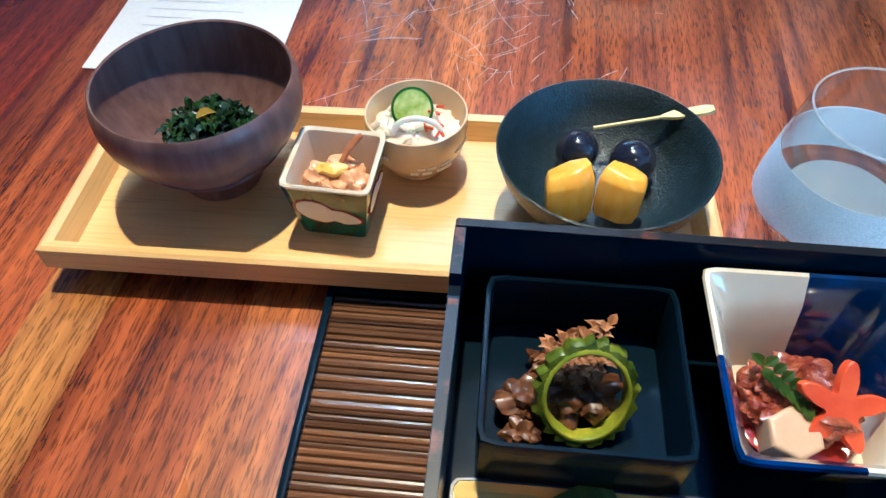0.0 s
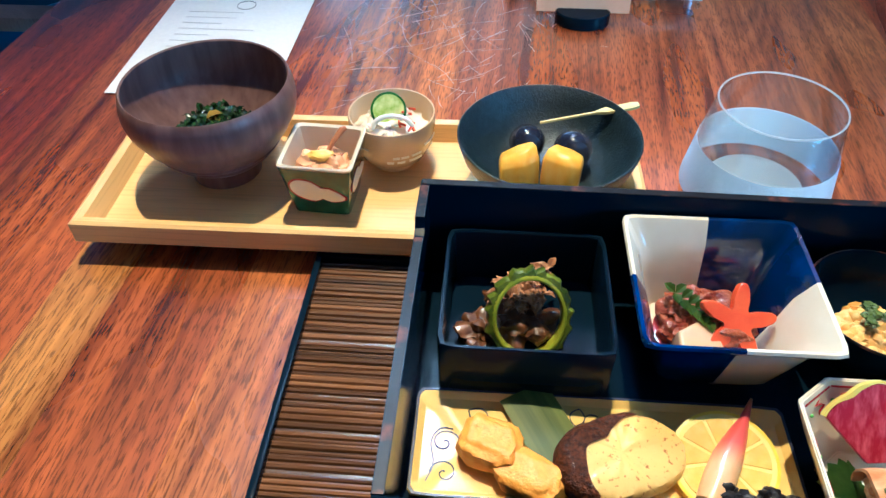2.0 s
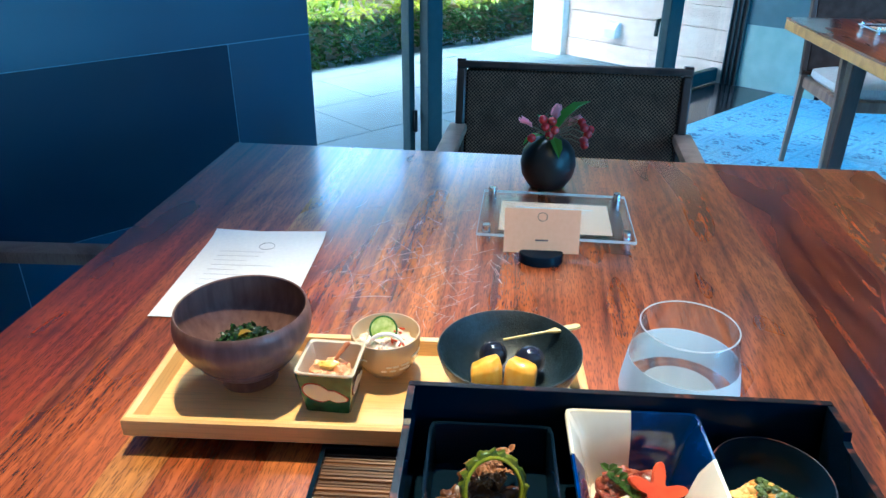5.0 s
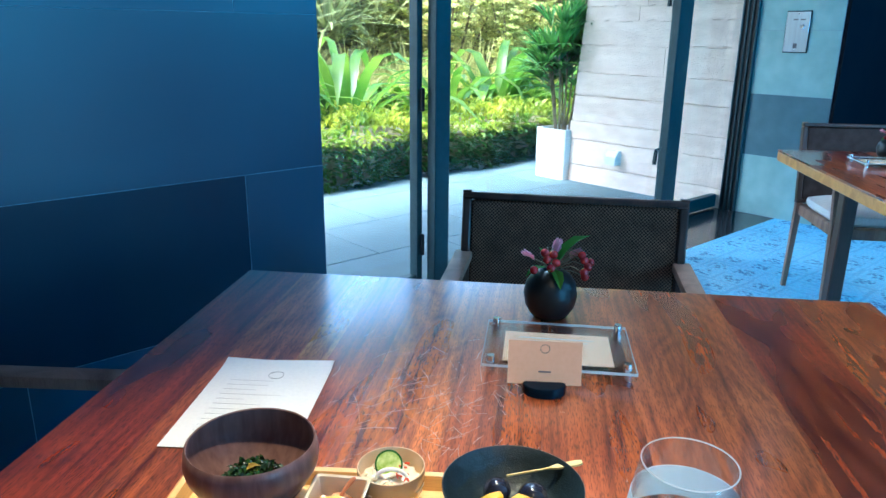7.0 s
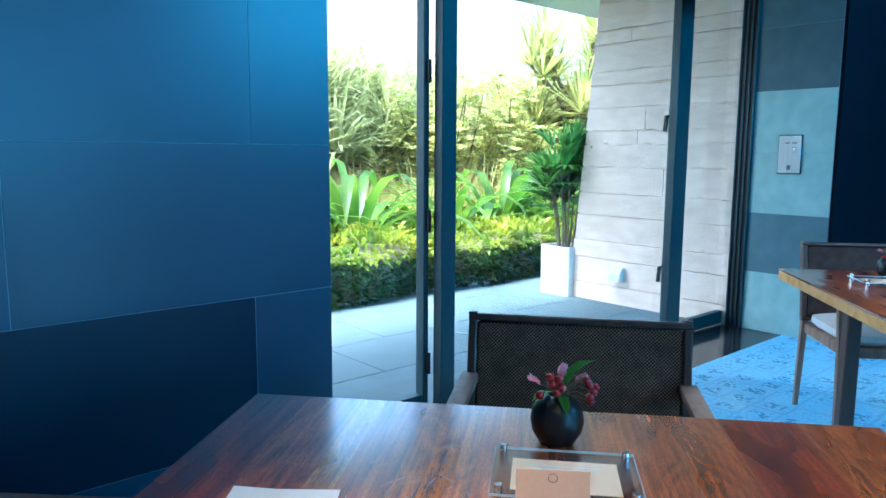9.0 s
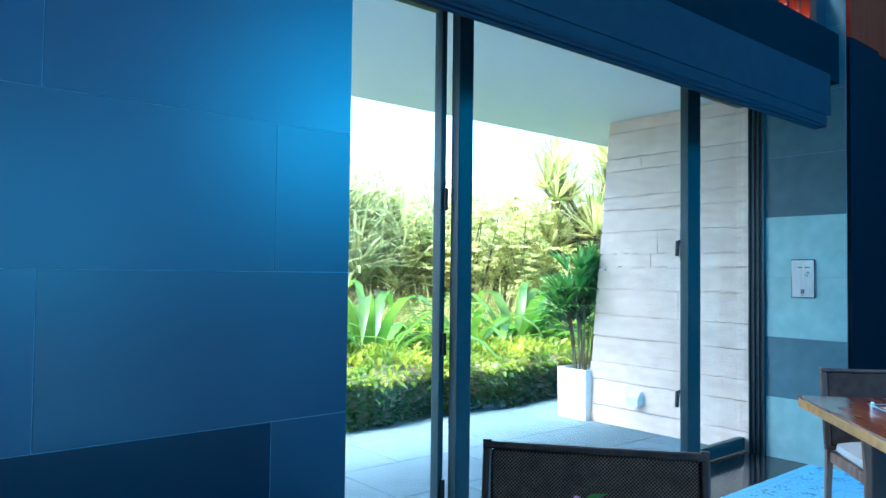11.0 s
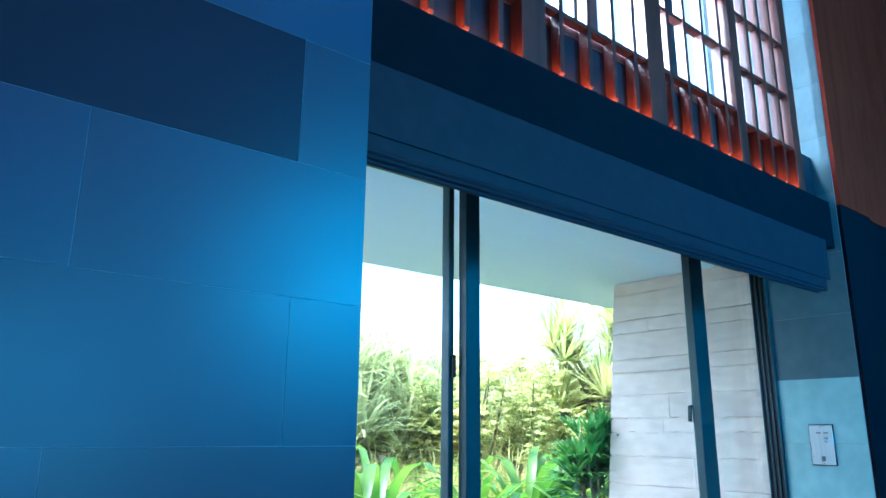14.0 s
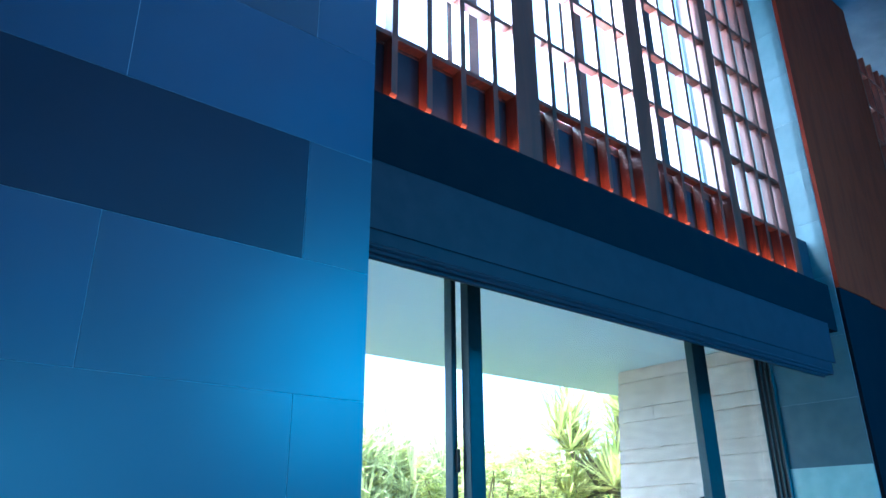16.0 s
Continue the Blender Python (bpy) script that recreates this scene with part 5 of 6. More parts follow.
bowl = thing("wooden_bowl", tp(-0.178, 0.345, TZ), "turned purple-brown wooden bowl on a low foot", "bowl")
prof = [(0.0001, 0.003), (0.02, 0.003), (0.0225, 0), (0.025, 0), (0.0252, 0.0105), (0.033, 0.0165), (0.0385, 0.0215), (0.0388, 0.0232), (0.0435, 0.0275), (0.0438, 0.0292), (0.052, 0.0395), (0.058, 0.051), (0.0597, 0.059), (0.0592, 0.067), (0.0572, 0.0745), (0.0562, 0.0755),
        (0.0552, 0.0745), (0.0568, 0.062), (0.0556, 0.053), (0.049, 0.0405), (0.039, 0.0275), (0.025, 0.0185), (0.0001, 0.0165)]
part("body", lathe(prof, 64), M_bowlwood, bowl)
for z, r in ((0.0224, 0.0384), (0.0284, 0.0434)):
    part("turned_ring", add_rings(bmesh.new(), [[((r + 0.001 * math.cos(b)) * math.cos(a), (r + 0.001 * math.cos(b)) * math.sin(a), z + 0.001 * math.sin(b)) for a in [2 * math.pi * i / 64 for i in range(64)]] for b in [k * math.pi / 3 for k in range(7)]], cap0=False, cap1=False), M_bowlwood, bowl)

rng = random.Random(71)
bm = bmesh.new()
add_blob(bm, (0, 0, 0.022), (0.024, 0.02, 0.009), 0.2, 2, 3, 3)
for k in range(420):
    a, rr = rng.uniform(0, 6.28), 0.027 * math.sqrt(rng.random())
    z = 0.018 + 0.013 * (1 - (rr / 0.03) ** 2) + rng.uniform(0, 0.003)
    add_leaf(bm, (rr * math.cos(a), rr * 0.85 * math.sin(a), z + 0.002), (rng.uniform(-1, 1), rng.uniform(-1, 1), rng.uniform(-0.4, 0.4)), rng.uniform(0.004, 0.009), rng.uniform(0.004, 0.006), 0.4)
greens = solo("chopped_spinach", bm, F_greens, tp(-0.180, 0.352, TZ + 0.007), "mound of dark chopped greens in the wooden bowl", "food")
bm = bmesh.new()
add_leaf(bm, (-0.006, -0.002, 0), (1, 0.35, 0.35), 0.014, 0.008, 0.1)
bmesh.ops.solidify(bm, geom=bm.faces[:], thickness=0.0008)
solo("yuzu_peel", bm, F_yuzu, tp(-0.181, 0.350, TZ + 0.0405), "strip of yellow citrus peel on the greens", "food")


def add_square_cup(bm, outer, p=9.0, n=64, top=True, foot=True):
    return add_rings(bm, [squircle(a, a, z, p, n) for a, z in outer], cap0=foot, cap1=top)


gc = tp(-0.0965, 0.318, TZ, -4)
gcup = thing("square_cup", gc, "small square green glazed cup with white cloud panels", "cup")
part("body", add_square_cup(bmesh.new(), [(0.0165, 0.0), (0.0195, 0.0), (0.0255, 0.041), (0.0252, 0.0415)], 14, 64, False), M_green_glaze, gcup)
part("inside", add_square_cup(bmesh.new(), [(0.0254, 0.0412), (0.0258, 0.043), (0.0248, 0.0438), (0.0228, 0.0425), (0.0175, 0.008), (0.001, 0.0075)], 14, 64, True, False), M_ceramic_w, gcup, "white glazed rim and inside")


def cloud(bm, flip, grow=0.0, lift=0.0):
    """A gourd-shaped panel on one sloping side of the cup."""
    pts = []
    for i in range(40):
        t = 2 * math.pi * i / 40
        x = 0.0185 * math.cos(t)
        r = 0.0085 - 0.0032 * (x / 0.0185) - 0.003 * math.exp(-((x - 0.003) / 0.0035) ** 2)
        pts.append((x * (1 + grow), r * math.sin(t) * (1 + 2 * grow) - 0.22 * x))
    out = []
    for x, y in pts:
        z = 0.021 + y
        d = 0.0196 + 0.006 * z / 0.041 + 0.0002 + lift
        out.append((x, -d, z))
    back = [(x, y + 0.002, z) for x, y, z in out]
    return add_rings(bm, [back, out])


for a in range(4):
    part("cloud_outline", cloud(bmesh.new(), 0, 0.07, 0.0), M_red_line, gcup, "dark red outline", pose(0, 0, 0, 0, 0, 90 * a), False)
    part("cloud_panel", cloud(bmesh.new(), 0, 0.0, 0.0003), M_white_slip, gcup, "white cloud-shaped panel", pose(0, 0, 0, 0, 0, 90 * a), False)

bm = bmesh.new()
for k, (x, y, z, sx, sy, sz) in enumerate(((-0.008, -0.004, 0.03, 0.009, 0.008, 0.007), (0.007, -0.006, 0.028, 0.011, 0.008, 0.008), (0.002, 0.007, 0.029, 0.011, 0.007, 0.006), (0.012, 0.002, 0.026, 0.007, 0.009, 0.007), (-0.004, -0.011, 0.026, 0.008, 0.006, 0.006))):
    add_blob(bm, (x, y, z), (sx, sy, sz), 0.34, 1.8, k + 3, 4)
add_blob(bm, (0, 0, 0.018), (0.017, 0.017, 0.009), 0.05, 1, 1, 2)
solo("dressed_squid", bm, F_squid, gc, "glossy peach-coloured squid pieces in the square cup", "food")
solo("yellow_pickle", blob((-0.001, -0.003, 0.037), (0.009, 0.005, 0.0035), 0.2, 1.8, 12, 3), F_yellow, gc, "yellow pickle slice on the squid", "food")
solo("vegetable_stalk", tube([(0.002, 0.002, 0.036), (0.006, 0.009, 0.042), (0.011, 0.014, 0.0475), (0.013, 0.016, 0.048)], [0.0016, 0.002, 0.0024, 0.0016], 8), F_stick, gc, "thin brown stalk leaning on the cup's rim", "food")

wc = tp(-0.0545, 0.363, TZ)
wcup = thing("white_cup", wc, "small round cream cup with white brushed dashes", "cup")
prof = [(0.0001, 0.002), (0.0125, 0.002), (0.014, 0), (0.016, 0.0), (0.0165, 0.004), (0.024, 0.0095), (0.0292, 0.02), (0.0312, 0.032), (0.0316, 0.041), (0.0312, 0.0425), (0.0302, 0.0425), (0.0298, 0.04), (0.0285, 0.028), (0.024, 0.016), (0.014, 0.0095), (0.0001, 0.009)]
part("body", lathe(prof, 48), M_cream, wcup)
rng = random.Random(77)
for k in range(22):
    a0 = rng.uniform(0, 6.28)
    z0 = rng.choice((0.0175, 0.0225, 0.0275))
    r0 = {0.0175: 0.0283, 0.0225: 0.0299, 0.0275: 0.0307}[z0]
    bm = bmesh.new()
    span = rng.uniform(0.16, 0.3)
    add_rings(bm, [[((r0 + o) * math.cos(a0 + span * i / 5), (r0 + o) * math.sin(a0 + span * i / 5), z0 + dz) for o, dz in ((0.0003, -0.001), (0.0007, 0), (0.0004, 0.001), (-0.001, 0))] for i in range(6)])
    part("brushed_dash", bm, M_white_slip, wcup)

rng = random.Random(79)
bm = add_blob(bmesh.new(), (0, 0, 0.027), (0.0265, 0.0265, 0.0075), 0.12, 3, 2, 4)
for k in range(34):
    a, rr = rng.uniform(0, 6.28), 0.02 * math.sqrt(rng.random())
    x, y, z = rr * math.cos(a), rr * math.sin(a), 0.032 + rng.uniform(-0.003, 0.003)
    b = rng.uniform(0, 6.28)
    l = rng.uniform(0.006, 0.011)
    add_tube(bm, [(x, y, z), (x + l * 0.5 * math.cos(b), y + l * 0.5 * math.sin(b), z + 0.0025), (x + l * math.cos(b), y + l * math.sin(b), z)], 0.0021, 7)
solo("dressed_salad", bm, F_noodle, wc, "dressed shredded vegetables in the cream cup", "food", kind="stuff")
cuc = thing("cucumber_slice", wc @ pose(-0.003, 0.006, 0.0395, 48, 0, 12), "round cucumber slice standing in the salad", "food")
part("flesh", lathe([(0.0001, -0.0012), (0.0118, -0.0012), (0.0118, 0.0012), (0.0001, 0.0012)], 36), F_cuc, cuc)
part("skin", add_rings(bmesh.new(), [[(r * math.cos(a), r * math.sin(a), z) for a in [2 * math.pi * i / 36 for i in range(36)]] for r, z in ((0.0114, -0.0013), (0.0131, -0.0011), (0.0131, 0.0011), (0.0114, 0.0014))], cap0=False, cap1=False), F_cucskin, cuc, "dark green skin")
solo("onion_loop", tube([(-0.016 + 0.0, -0.008, 0.035)] + [(0.002 + 0.0145 * math.cos(a), -0.012 + 0.003 * math.sin(a), 0.036 + 0.0085 * math.sin(a)) for a in [math.pi - k * math.pi / 10 for k in range(11)]], 0.0019, 8), F_white, wc, "white onion loop arching over the salad", "food")
bm = bmesh.new()
for k in range(9):
    x, y = rng.uniform(0.004, 0.02), rng.uniform(-0.016, 0.014)
    b = rng.uniform(0, 6.28)
    add_tube(bm, [(x, y, 0.0365), (x + 0.005 * math.cos(b), y + 0.005 * math.sin(b), 0.039)], 0.001, 5)
solo("carrot_shreds", bm, F_carrot, wc, "fine orange carrot shreds in the salad", "food")

bc = tp(0.056, 0.3285, TZ)
bbowl = thing("black_bowl", bc, "wide black stoneware bowl with a gritty glaze", "bowl")
prof = [(0.0001, 0.003), (0.017, 0.003), (0.018, 0), (0.022, 0), (0.023, 0.005), (0.036, 0.0125), (0.05, 0.025), (0.058, 0.038), (0.0617, 0.05), (0.0618, 0.0515), (0.0608, 0.052), (0.0595, 0.051), (0.056, 0.04), (0.047, 0.0265), (0.033, 0.0155), (0.016, 0.0105), (0.0001, 0.0095)]
part("body", lathe(prof, 64), M_blackbowl, bbowl)
for x, y, r in ((-0.013, 0.021, 0.0128), (0.0185, 0.0125, 0.0138)):
    g = solo("grape", blob((0, 0, 0), (r, r, r * 0.96), 0.02, 1.2, 4, 4), F_grape, bc @ pose(x, y, 0.0115 + r + 0.005), "large dark-skinned grape in the black bowl", "fruit", "grapes in the black bowl")
for x, y, a, s in ((-0.0195, -0.0225, 12, 1.0), (0.0085, -0.0195, -20, 0.95)):
    pb = bmesh.new()
    poly = [(-0.0135 * s, -0.008), (0.004 * s, -0.0105), (0.0135 * s, -0.006), (0.013 * s, 0.005), (0.003 * s, 0.01), (-0.011 * s, 0.008)]
    tilt = 0.3 if x < 0 else -0.12
    add_rings(pb, [[(px * 0.85, py * 0.85, 0) for px, py in poly], [(px, py, 0.007) for px, py in poly], [(px * 1.02, py, 0.024 + 0.5 * tilt * px) for px, py in poly], [(px * 0.88, py * 0.7 + 0.002, 0.031 * s + tilt * px) for px, py in poly]])
    bmesh.ops.bevel(pb, geom=pb.edges[:], offset=0.0011, segments=1, affect="EDGES")
    solo("pineapple_chunk", pb, F_pine, bc @ pose(x, y + 0.002, 0.016, -14, 0, a), "wedge of ripe yellow pineapple in the black bowl", "fruit", "pineapple chunks in the black bowl")
pick = bmesh.new()
add_box(pick, 0.0, 0.046, -0.0009, 0.0009, -0.0009, 0.0009, 0.0003)
add_rings(pick, [[(0.04, -0.001, -0.001), (0.04, 0.001, -0.001), (0.04, 0.001, 0.001), (0.04, -0.001, 0.001)], [(0.047, -0.0032, -0.001), (0.047, 0.0032, -0.001), (0.047, 0.0032, 0.001), (0.047, -0.0032, 0.001)],
                 [(0.066, -0.0036, -0.001), (0.066, 0.0036, -0.001), (0.066, 0.0036, 0.001), (0.066, -0.0036, 0.001)], [(0.07, -0.002, -0.001), (0.07, 0.002, -0.001), (0.07, 0.002, 0.001), (0.07, -0.002, 0.001)]])
solo("bamboo_pick", pick, F_pick, bc @ pose(-0.004, 0.0315, 0.0385, 0, -10, 6.5), "flat-ended bamboo pick leaning on the bowl's rim", "pick")

# ---------------------------------------------------------------- tumbler
gp = tp(0.2135, 0.357, TABLE)
glass = thing("tumbler", gp, "tapered clear water tumbler beaded with condensation", "glass")
prof = [(0.0001, 0.0), (0.046, 0.0), (0.0515, 0.003), (0.053, 0.009), (0.0525, 0.016), (0.0475, 0.05), (0.0425, 0.0785), (0.0419, 0.0793), (0.0412, 0.0785), (0.0462, 0.05), (0.051, 0.0165), (0.049, 0.0115), (0.0001, 0.010)]
part("body", lathe(prof, 64), M_tumbler, glass).visible_shadow = False
# pale ring: the rim's highlight is put into its material
part("rim", add_rings(bmesh.new(), [[((0.0419 + 0.0007 * math.cos(b)) * math.cos(a), (0.0419 + 0.0007 * math.cos(b)) * math.sin(a), 0.0792 + 0.0007 * math.sin(b)) for a in [2 * math.pi * i / 64 for i in range(64)]] for b in [k * math.pi / 3 for k in range(7)]], cap0=False, cap1=False), M_frost, glass, "rounded rim, paled for its highlight")
part("condensation", add_rings(bmesh.new(), [[(r * math.cos(a), r * math.sin(a), z) for a in [2 * math.pi * i / 64 for i in range(64)]] for r, z in ((0.0533, 0.009), (0.0528, 0.016), (0.0505, 0.0315), (0.0484, 0.0455), (0.0482, 0.0455), (0.0503, 0.0315), (0.0526, 0.016), (0.0531, 0.009))], cap0=False, cap1=False), M_frost, glass, "misted droplets").visible_shadow = False
# added pale disc in place of the lit ellipse on the bottom
part("base", lathe([(0.0001, 0.0103), (0.034, 0.0108), (0.0345, 0.0118), (0.0001, 0.0115)], 48), M_frost, glass, "pale disc added as the bright ellipse on the glass bottom").visible_shadow = False
water = solo("water", lathe([(0.0001, 0.0103), (0.0485, 0.0118), (0.0505, 0.017), (0.0468, 0.0455), (0.0462, 0.046), (0.0001, 0.0455)], 64), M_water, gp, "still water half filling the tumbler", "water")
water.visible_shadow = False

# ---------------------------------------------------------------- ribbed tray and soup bowl
rt = tp(-0.097, 0.268, TABLE, -1.2)
rib = thing("ribbed_tray", rt, "dark brown ribbed wooden tray under the lacquer box", "tray")
RW, RD = 0.383, 0.315
part("base", box(0, RW, -RD, 0, 0.0, 0.004, 0.001), M_ribs, rib)
for a in ((0, RW, -0.0045, 0, 0.0042, 0.0105), (0, RW, -RD, -RD + 0.0045, 0.0042, 0.0105), (0, 0.0045, -RD + 0.0046, -0.0046, 0.0042, 0.0105), (RW - 0.0045, RW, -RD + 0.0046, -0.0046, 0.0042, 0.0105)):
    part("rim", box(*a, 0.0012, 2), M_lacquer, rib, "black lacquered rim")
rng = random.Random(83)
y = -0.0065
ribs = {}
while y > -RD + 0.012:
    w = rng.choice((0.0028, 0.0034, 0.0042))
    if w not in ribs:
        ribs[w] = part("rib", tube([(0.0047, 0, 0), (RW - 0.0047, 0, 0)], w / 2, 8), M_ribs, rib, at=pose(0, y, 0.0045))
    else:
        share("rib", ribs[w], rib, pose(0, y, 0.0045 + rng.uniform(-0.0004, 0.0004)))
    y -= w + rng.choice((0.0002, 0.0004, 0.0016))

sp = tp(-0.046, 0.008, TABLE + 0.007)
soup = thing("soup_bowl", sp, "round black lacquer soup bowl with its lid on", "bowl")
part("bowl", lathe([(0.0001, 0), (0.026, 0), (0.026, 0.006), (0.04, 0.02), (0.0495, 0.042), (0.052, 0.06), (0.0505, 0.06), (0.0001, 0.059)], 56), M_lacquer, soup)
part("lid", lathe([(0.0001, 0.0595), (0.0485, 0.0605), (0.0505, 0.065), (0.049, 0.078), (0.044, 0.084), (0.03, 0.089), (0.022, 0.09), (0.022, 0.0955), (0.0205, 0.096), (0.0195, 0.091), (0.0001, 0.0905)], 56), M_lacquer, soup, "domed lid with a ring grip")

# ---------------------------------------------------------------- lacquer box and its dishes
bx = tp(-0.0235, 0.2555, TABLE + 0.0075, -1.5)
lbox = thing("lacquer_box", bx, "large black lacquer lunch box with worn reddish edges", "lunch box")
BW, BD, BH, TH = 0.3095, 0.197, 0.0785, 0.0055
part("floor", box(0, BW, -BD, 0, 0, 0.005, 0.001), M_lacquer, lbox)
part("back_wall", box(0, BW, -TH, 0, 0.0052, BH, 0.0012, 2), M_lacquer, lbox)
part("front_wall", box(0, BW, -BD, -BD + TH, 0.0052, BH - 0.008, 0.0012, 2), M_lacquer, lbox)
for x in (0, BW - TH):
    bm = bmesh.new()
    prof2 = [(-TH - 0.0002, 0.0052), (-TH - 0.0002, BH), (-0.034, BH), (-0.0355, BH - 0.0065), (-0.04, BH - 0.008), (-BD + TH + 0.0002, BH - 0.008), (-BD + TH + 0.0002, 0.0052)]
    add_rings(bm, [[(x, py, pz) for py, pz in prof2], [(x + TH, py, pz) for py, pz in prof2]])
    part("side_wall", bm, M_lacquer, lbox, "side wall with a finger step", smooth=False)
edge = bmesh.new()
for x in (0, BW - TH):
    add_box(edge, x + 0.0004, x + TH - 0.0004, -0.034, -TH - 0.001, BH, BH + 0.0005)
    add_box(edge, x + 0.0004, x + TH - 0.0004, -BD + TH, -0.042, BH - 0.008, BH - 0.0075)
add_box(edge, 0.001, BW - 0.001, -TH + 0.0004, -0.0004, BH, BH + 0.0005)
part("worn_edge", edge, M_lacquer_worn, lbox, "worn edge showing reddish undercoat", smooth=False)
FZ = TABLE + 0.0127   # floor of the box

sq = thing("square_dish", tp(0.0385, 0.1985, FZ, -1), "square black lacquer dish set in the box", "dish")
part("body", add_rings(bmesh.new(), [squircle(a, a * 0.97, z, p) for a, z, p in ((0.0445, 0, 18), (0.046, 0.002, 18), (0.0465, 0.044, 18), (0.0462, 0.0455, 18), (0.044, 0.0455, 18), (0.0435, 0.044, 18), (0.0425, 0.008, 14), (0.001, 0.0075, 14))]), M_lacquer, sq)
part("worn_rim", add_rings(bmesh.new(), [squircle(a, a * 0.97, z, 18) for a, z in ((0.0463, 0.0452), (0.046, 0.0461), (0.0446, 0.0461), (0.0442, 0.0452))], cap0=False, cap1=False), M_lacquer, sq, "worn rim showing reddish undercoat")

SD = tp(0.0385, 0.1985, FZ + 0.008)
for k, (x, y, r) in enumerate(((-0.024, -0.006, 0.0125), (-0.006, -0.002, 0.014), (0.007, -0.001, 0.013), (-0.012, 0.014, 0.011), (-0.026, -0.024, 0.008))):
    solo("simmered_mushroom", blob((0, 0, 0.008), (r, r * 0.85, r * 0.62), 0.34, 1.9, 20 + k, 4), F_mush, SD @ pose(x, y, 0), "glossy dark brown simmered mushroom cap", "food", "mushrooms in the square dish")
ring = thing("bitter_melon_ring", SD @ pose(0.002, -0.009, 0.0235, 60, 0, 6), "bumpy green bitter melon ring standing in the dish", "food")
n = 72
skin, rim_bm = bmesh.new(), bmesh.new()
outer = [0.0238 + 0.0009 * math.sin(i * 2 * math.pi / n * 17 + math.sin(i * 0.4)) + 0.0007 * math.sin(i * 2.3) for i in range(n)]
rings = []
for z, k in ((-0.0042, 0.84), (-0.0038, 0.95), (-0.002, 1.0), (0.002, 1.0), (0.0038, 0.95), (0.0042, 0.84)):
    rings.append([(1.0 * o * k * math.cos(2 * math.pi * i / n), 1.18 * o * k * math.sin(2 * math.pi * i / n), z) for i, o in enumerate(outer)])
inner = [[(0.0185 * math.cos(2 * math.pi * i / n), 1.2 * 0.0178 * math.sin(2 * math.pi * i / n), z) for i in range(n)] for z in (0.0042, -0.0042)]
add_rings(skin, rings, cap0=False, cap1=False)
rim_r = [[(q * math.cos(2 * math.pi * i / n), 1.19 * q * math.sin(2 * math.pi * i / n), z) for i in range(n)] for q, z in ((0.0208, -0.0039), (0.0208, 0.0039), (0.0198, 0.0046), (0.0188, 0.0045), (0.0182, 0.0037), (0.0182, -0.0037), (0.0188, -0.0045), (0.0198, -0.0046), (0.0208, -0.0039))]
add_rings(rim_bm, rim_r, cap0=False, cap1=False)
part("skin", skin, F_melon_skin, ring, "ridged dark green skin")
part("flesh", rim_bm, F_melon, ring, "pale yellow-green flesh")
rng = random.Random(89)
bm = bmesh.new()
for k in range(130):
    a, rr = rng.uniform(0, 6.28), 0.014 * math.sqrt(rng.random())
    add_leaf(bm, (rr * math.cos(a) - 0.002, 0.006 + rr * 0.6 * math.sin(a), 0.0205 + rng.uniform(0, 0.006)), (rng.uniform(-1, 1), rng.uniform(-1, 1), rng.uniform(0, 1)), rng.uniform(0.004, 0.008), 0.004, 0.4)
solo("bonito_flakes", bm, F_flake, SD, "thin pinkish-brown dried fish flakes on the mushrooms", "food", kind="stuff")
bm = bmesh.new()
for k in range(34):
    t = k / 33
    add_leaf(bm, (-0.014 + 0.03 * t, 0.016 + 0.01 * t + rng.uniform(-.003, .003), 0.018 + 0.008 * t + rng.uniform(-.002, .002)), (rng.uniform(-1, 1), rng.uniform(-1, 1), rng.uniform(0, 1)), 0.007, 0.005, 0.4)
solo("dried_flakes", bm, F_flake, SD, "crinkled brown dried flakes behind the melon ring", "food", kind="stuff")

bb = tp(0.1405, 0.194, FZ, -0.6)
blue = thing("checkered_bowl", bb, "flared square bowl glazed in white and cobalt quarters", "bowl")
bm = add_rings(bmesh.new(), [squircle(a, a * 0.99, z, p, 96) for a, z, p in ((0.019, 0.0, 8), (0.022, 0.0, 8), (0.0245, 0.004, 8), (0.031, 0.014, 9), (0.0365, 0.034, 10), (0.0405, 0.05, 12), (0.0475, 0.0595, 26), (0.0488, 0.0615, 26), (0.0482, 0.0632, 26), (0.0462, 0.0628, 26), (0.0385, 0.05, 12), (0.0335, 0.03, 10), (0.028, 0.012, 8), (0.018, 0.0075, 6), (0.001, 0.007, 4))])
for f in bm.faces:
    c = f.calc_center_median()
    ang = math.degrees(math.atan2(c.y, c.x)) % 360
    f.material_index = 1 if (ang < 90 or 180 < ang < 270) else 0
part("body", bm, [M_ceramic_w, M_ceramic_b], blue)
bm = bmesh.new()
for k in range(6):
    a = k * 1.05 + 0.3
    solo("braised_meat", blob((0.012 * math.cos(a), 0.012 * math.sin(a) + 0.004, 0.018 + 0.003 * (k % 3)), (0.0145, 0.0115, 0.0095), 0.3, 1.9, 30 + k, 4, 0.8), F_meat, bb, "glazed red-brown braised meat piece in the bowl", "food", "meat pieces in the checkered bowl")
solo("sauce", lathe([(0.0001, 0.0085), (0.024, 0.0085), (0.0285, 0.016), (0.027, 0.0165), (0.0001, 0.0163)], 32), F_sauce, bb, "dark red sauce in the checkered bowl", "food")
poly = [(0.0135 * math.cos(a), 0.0125 * math.sin(a)) for a in [2 * math.pi * i / 6 + 0.4 for i in range(6)]]
tb = prism(poly, 0, 0.015, 0.0025, 3)
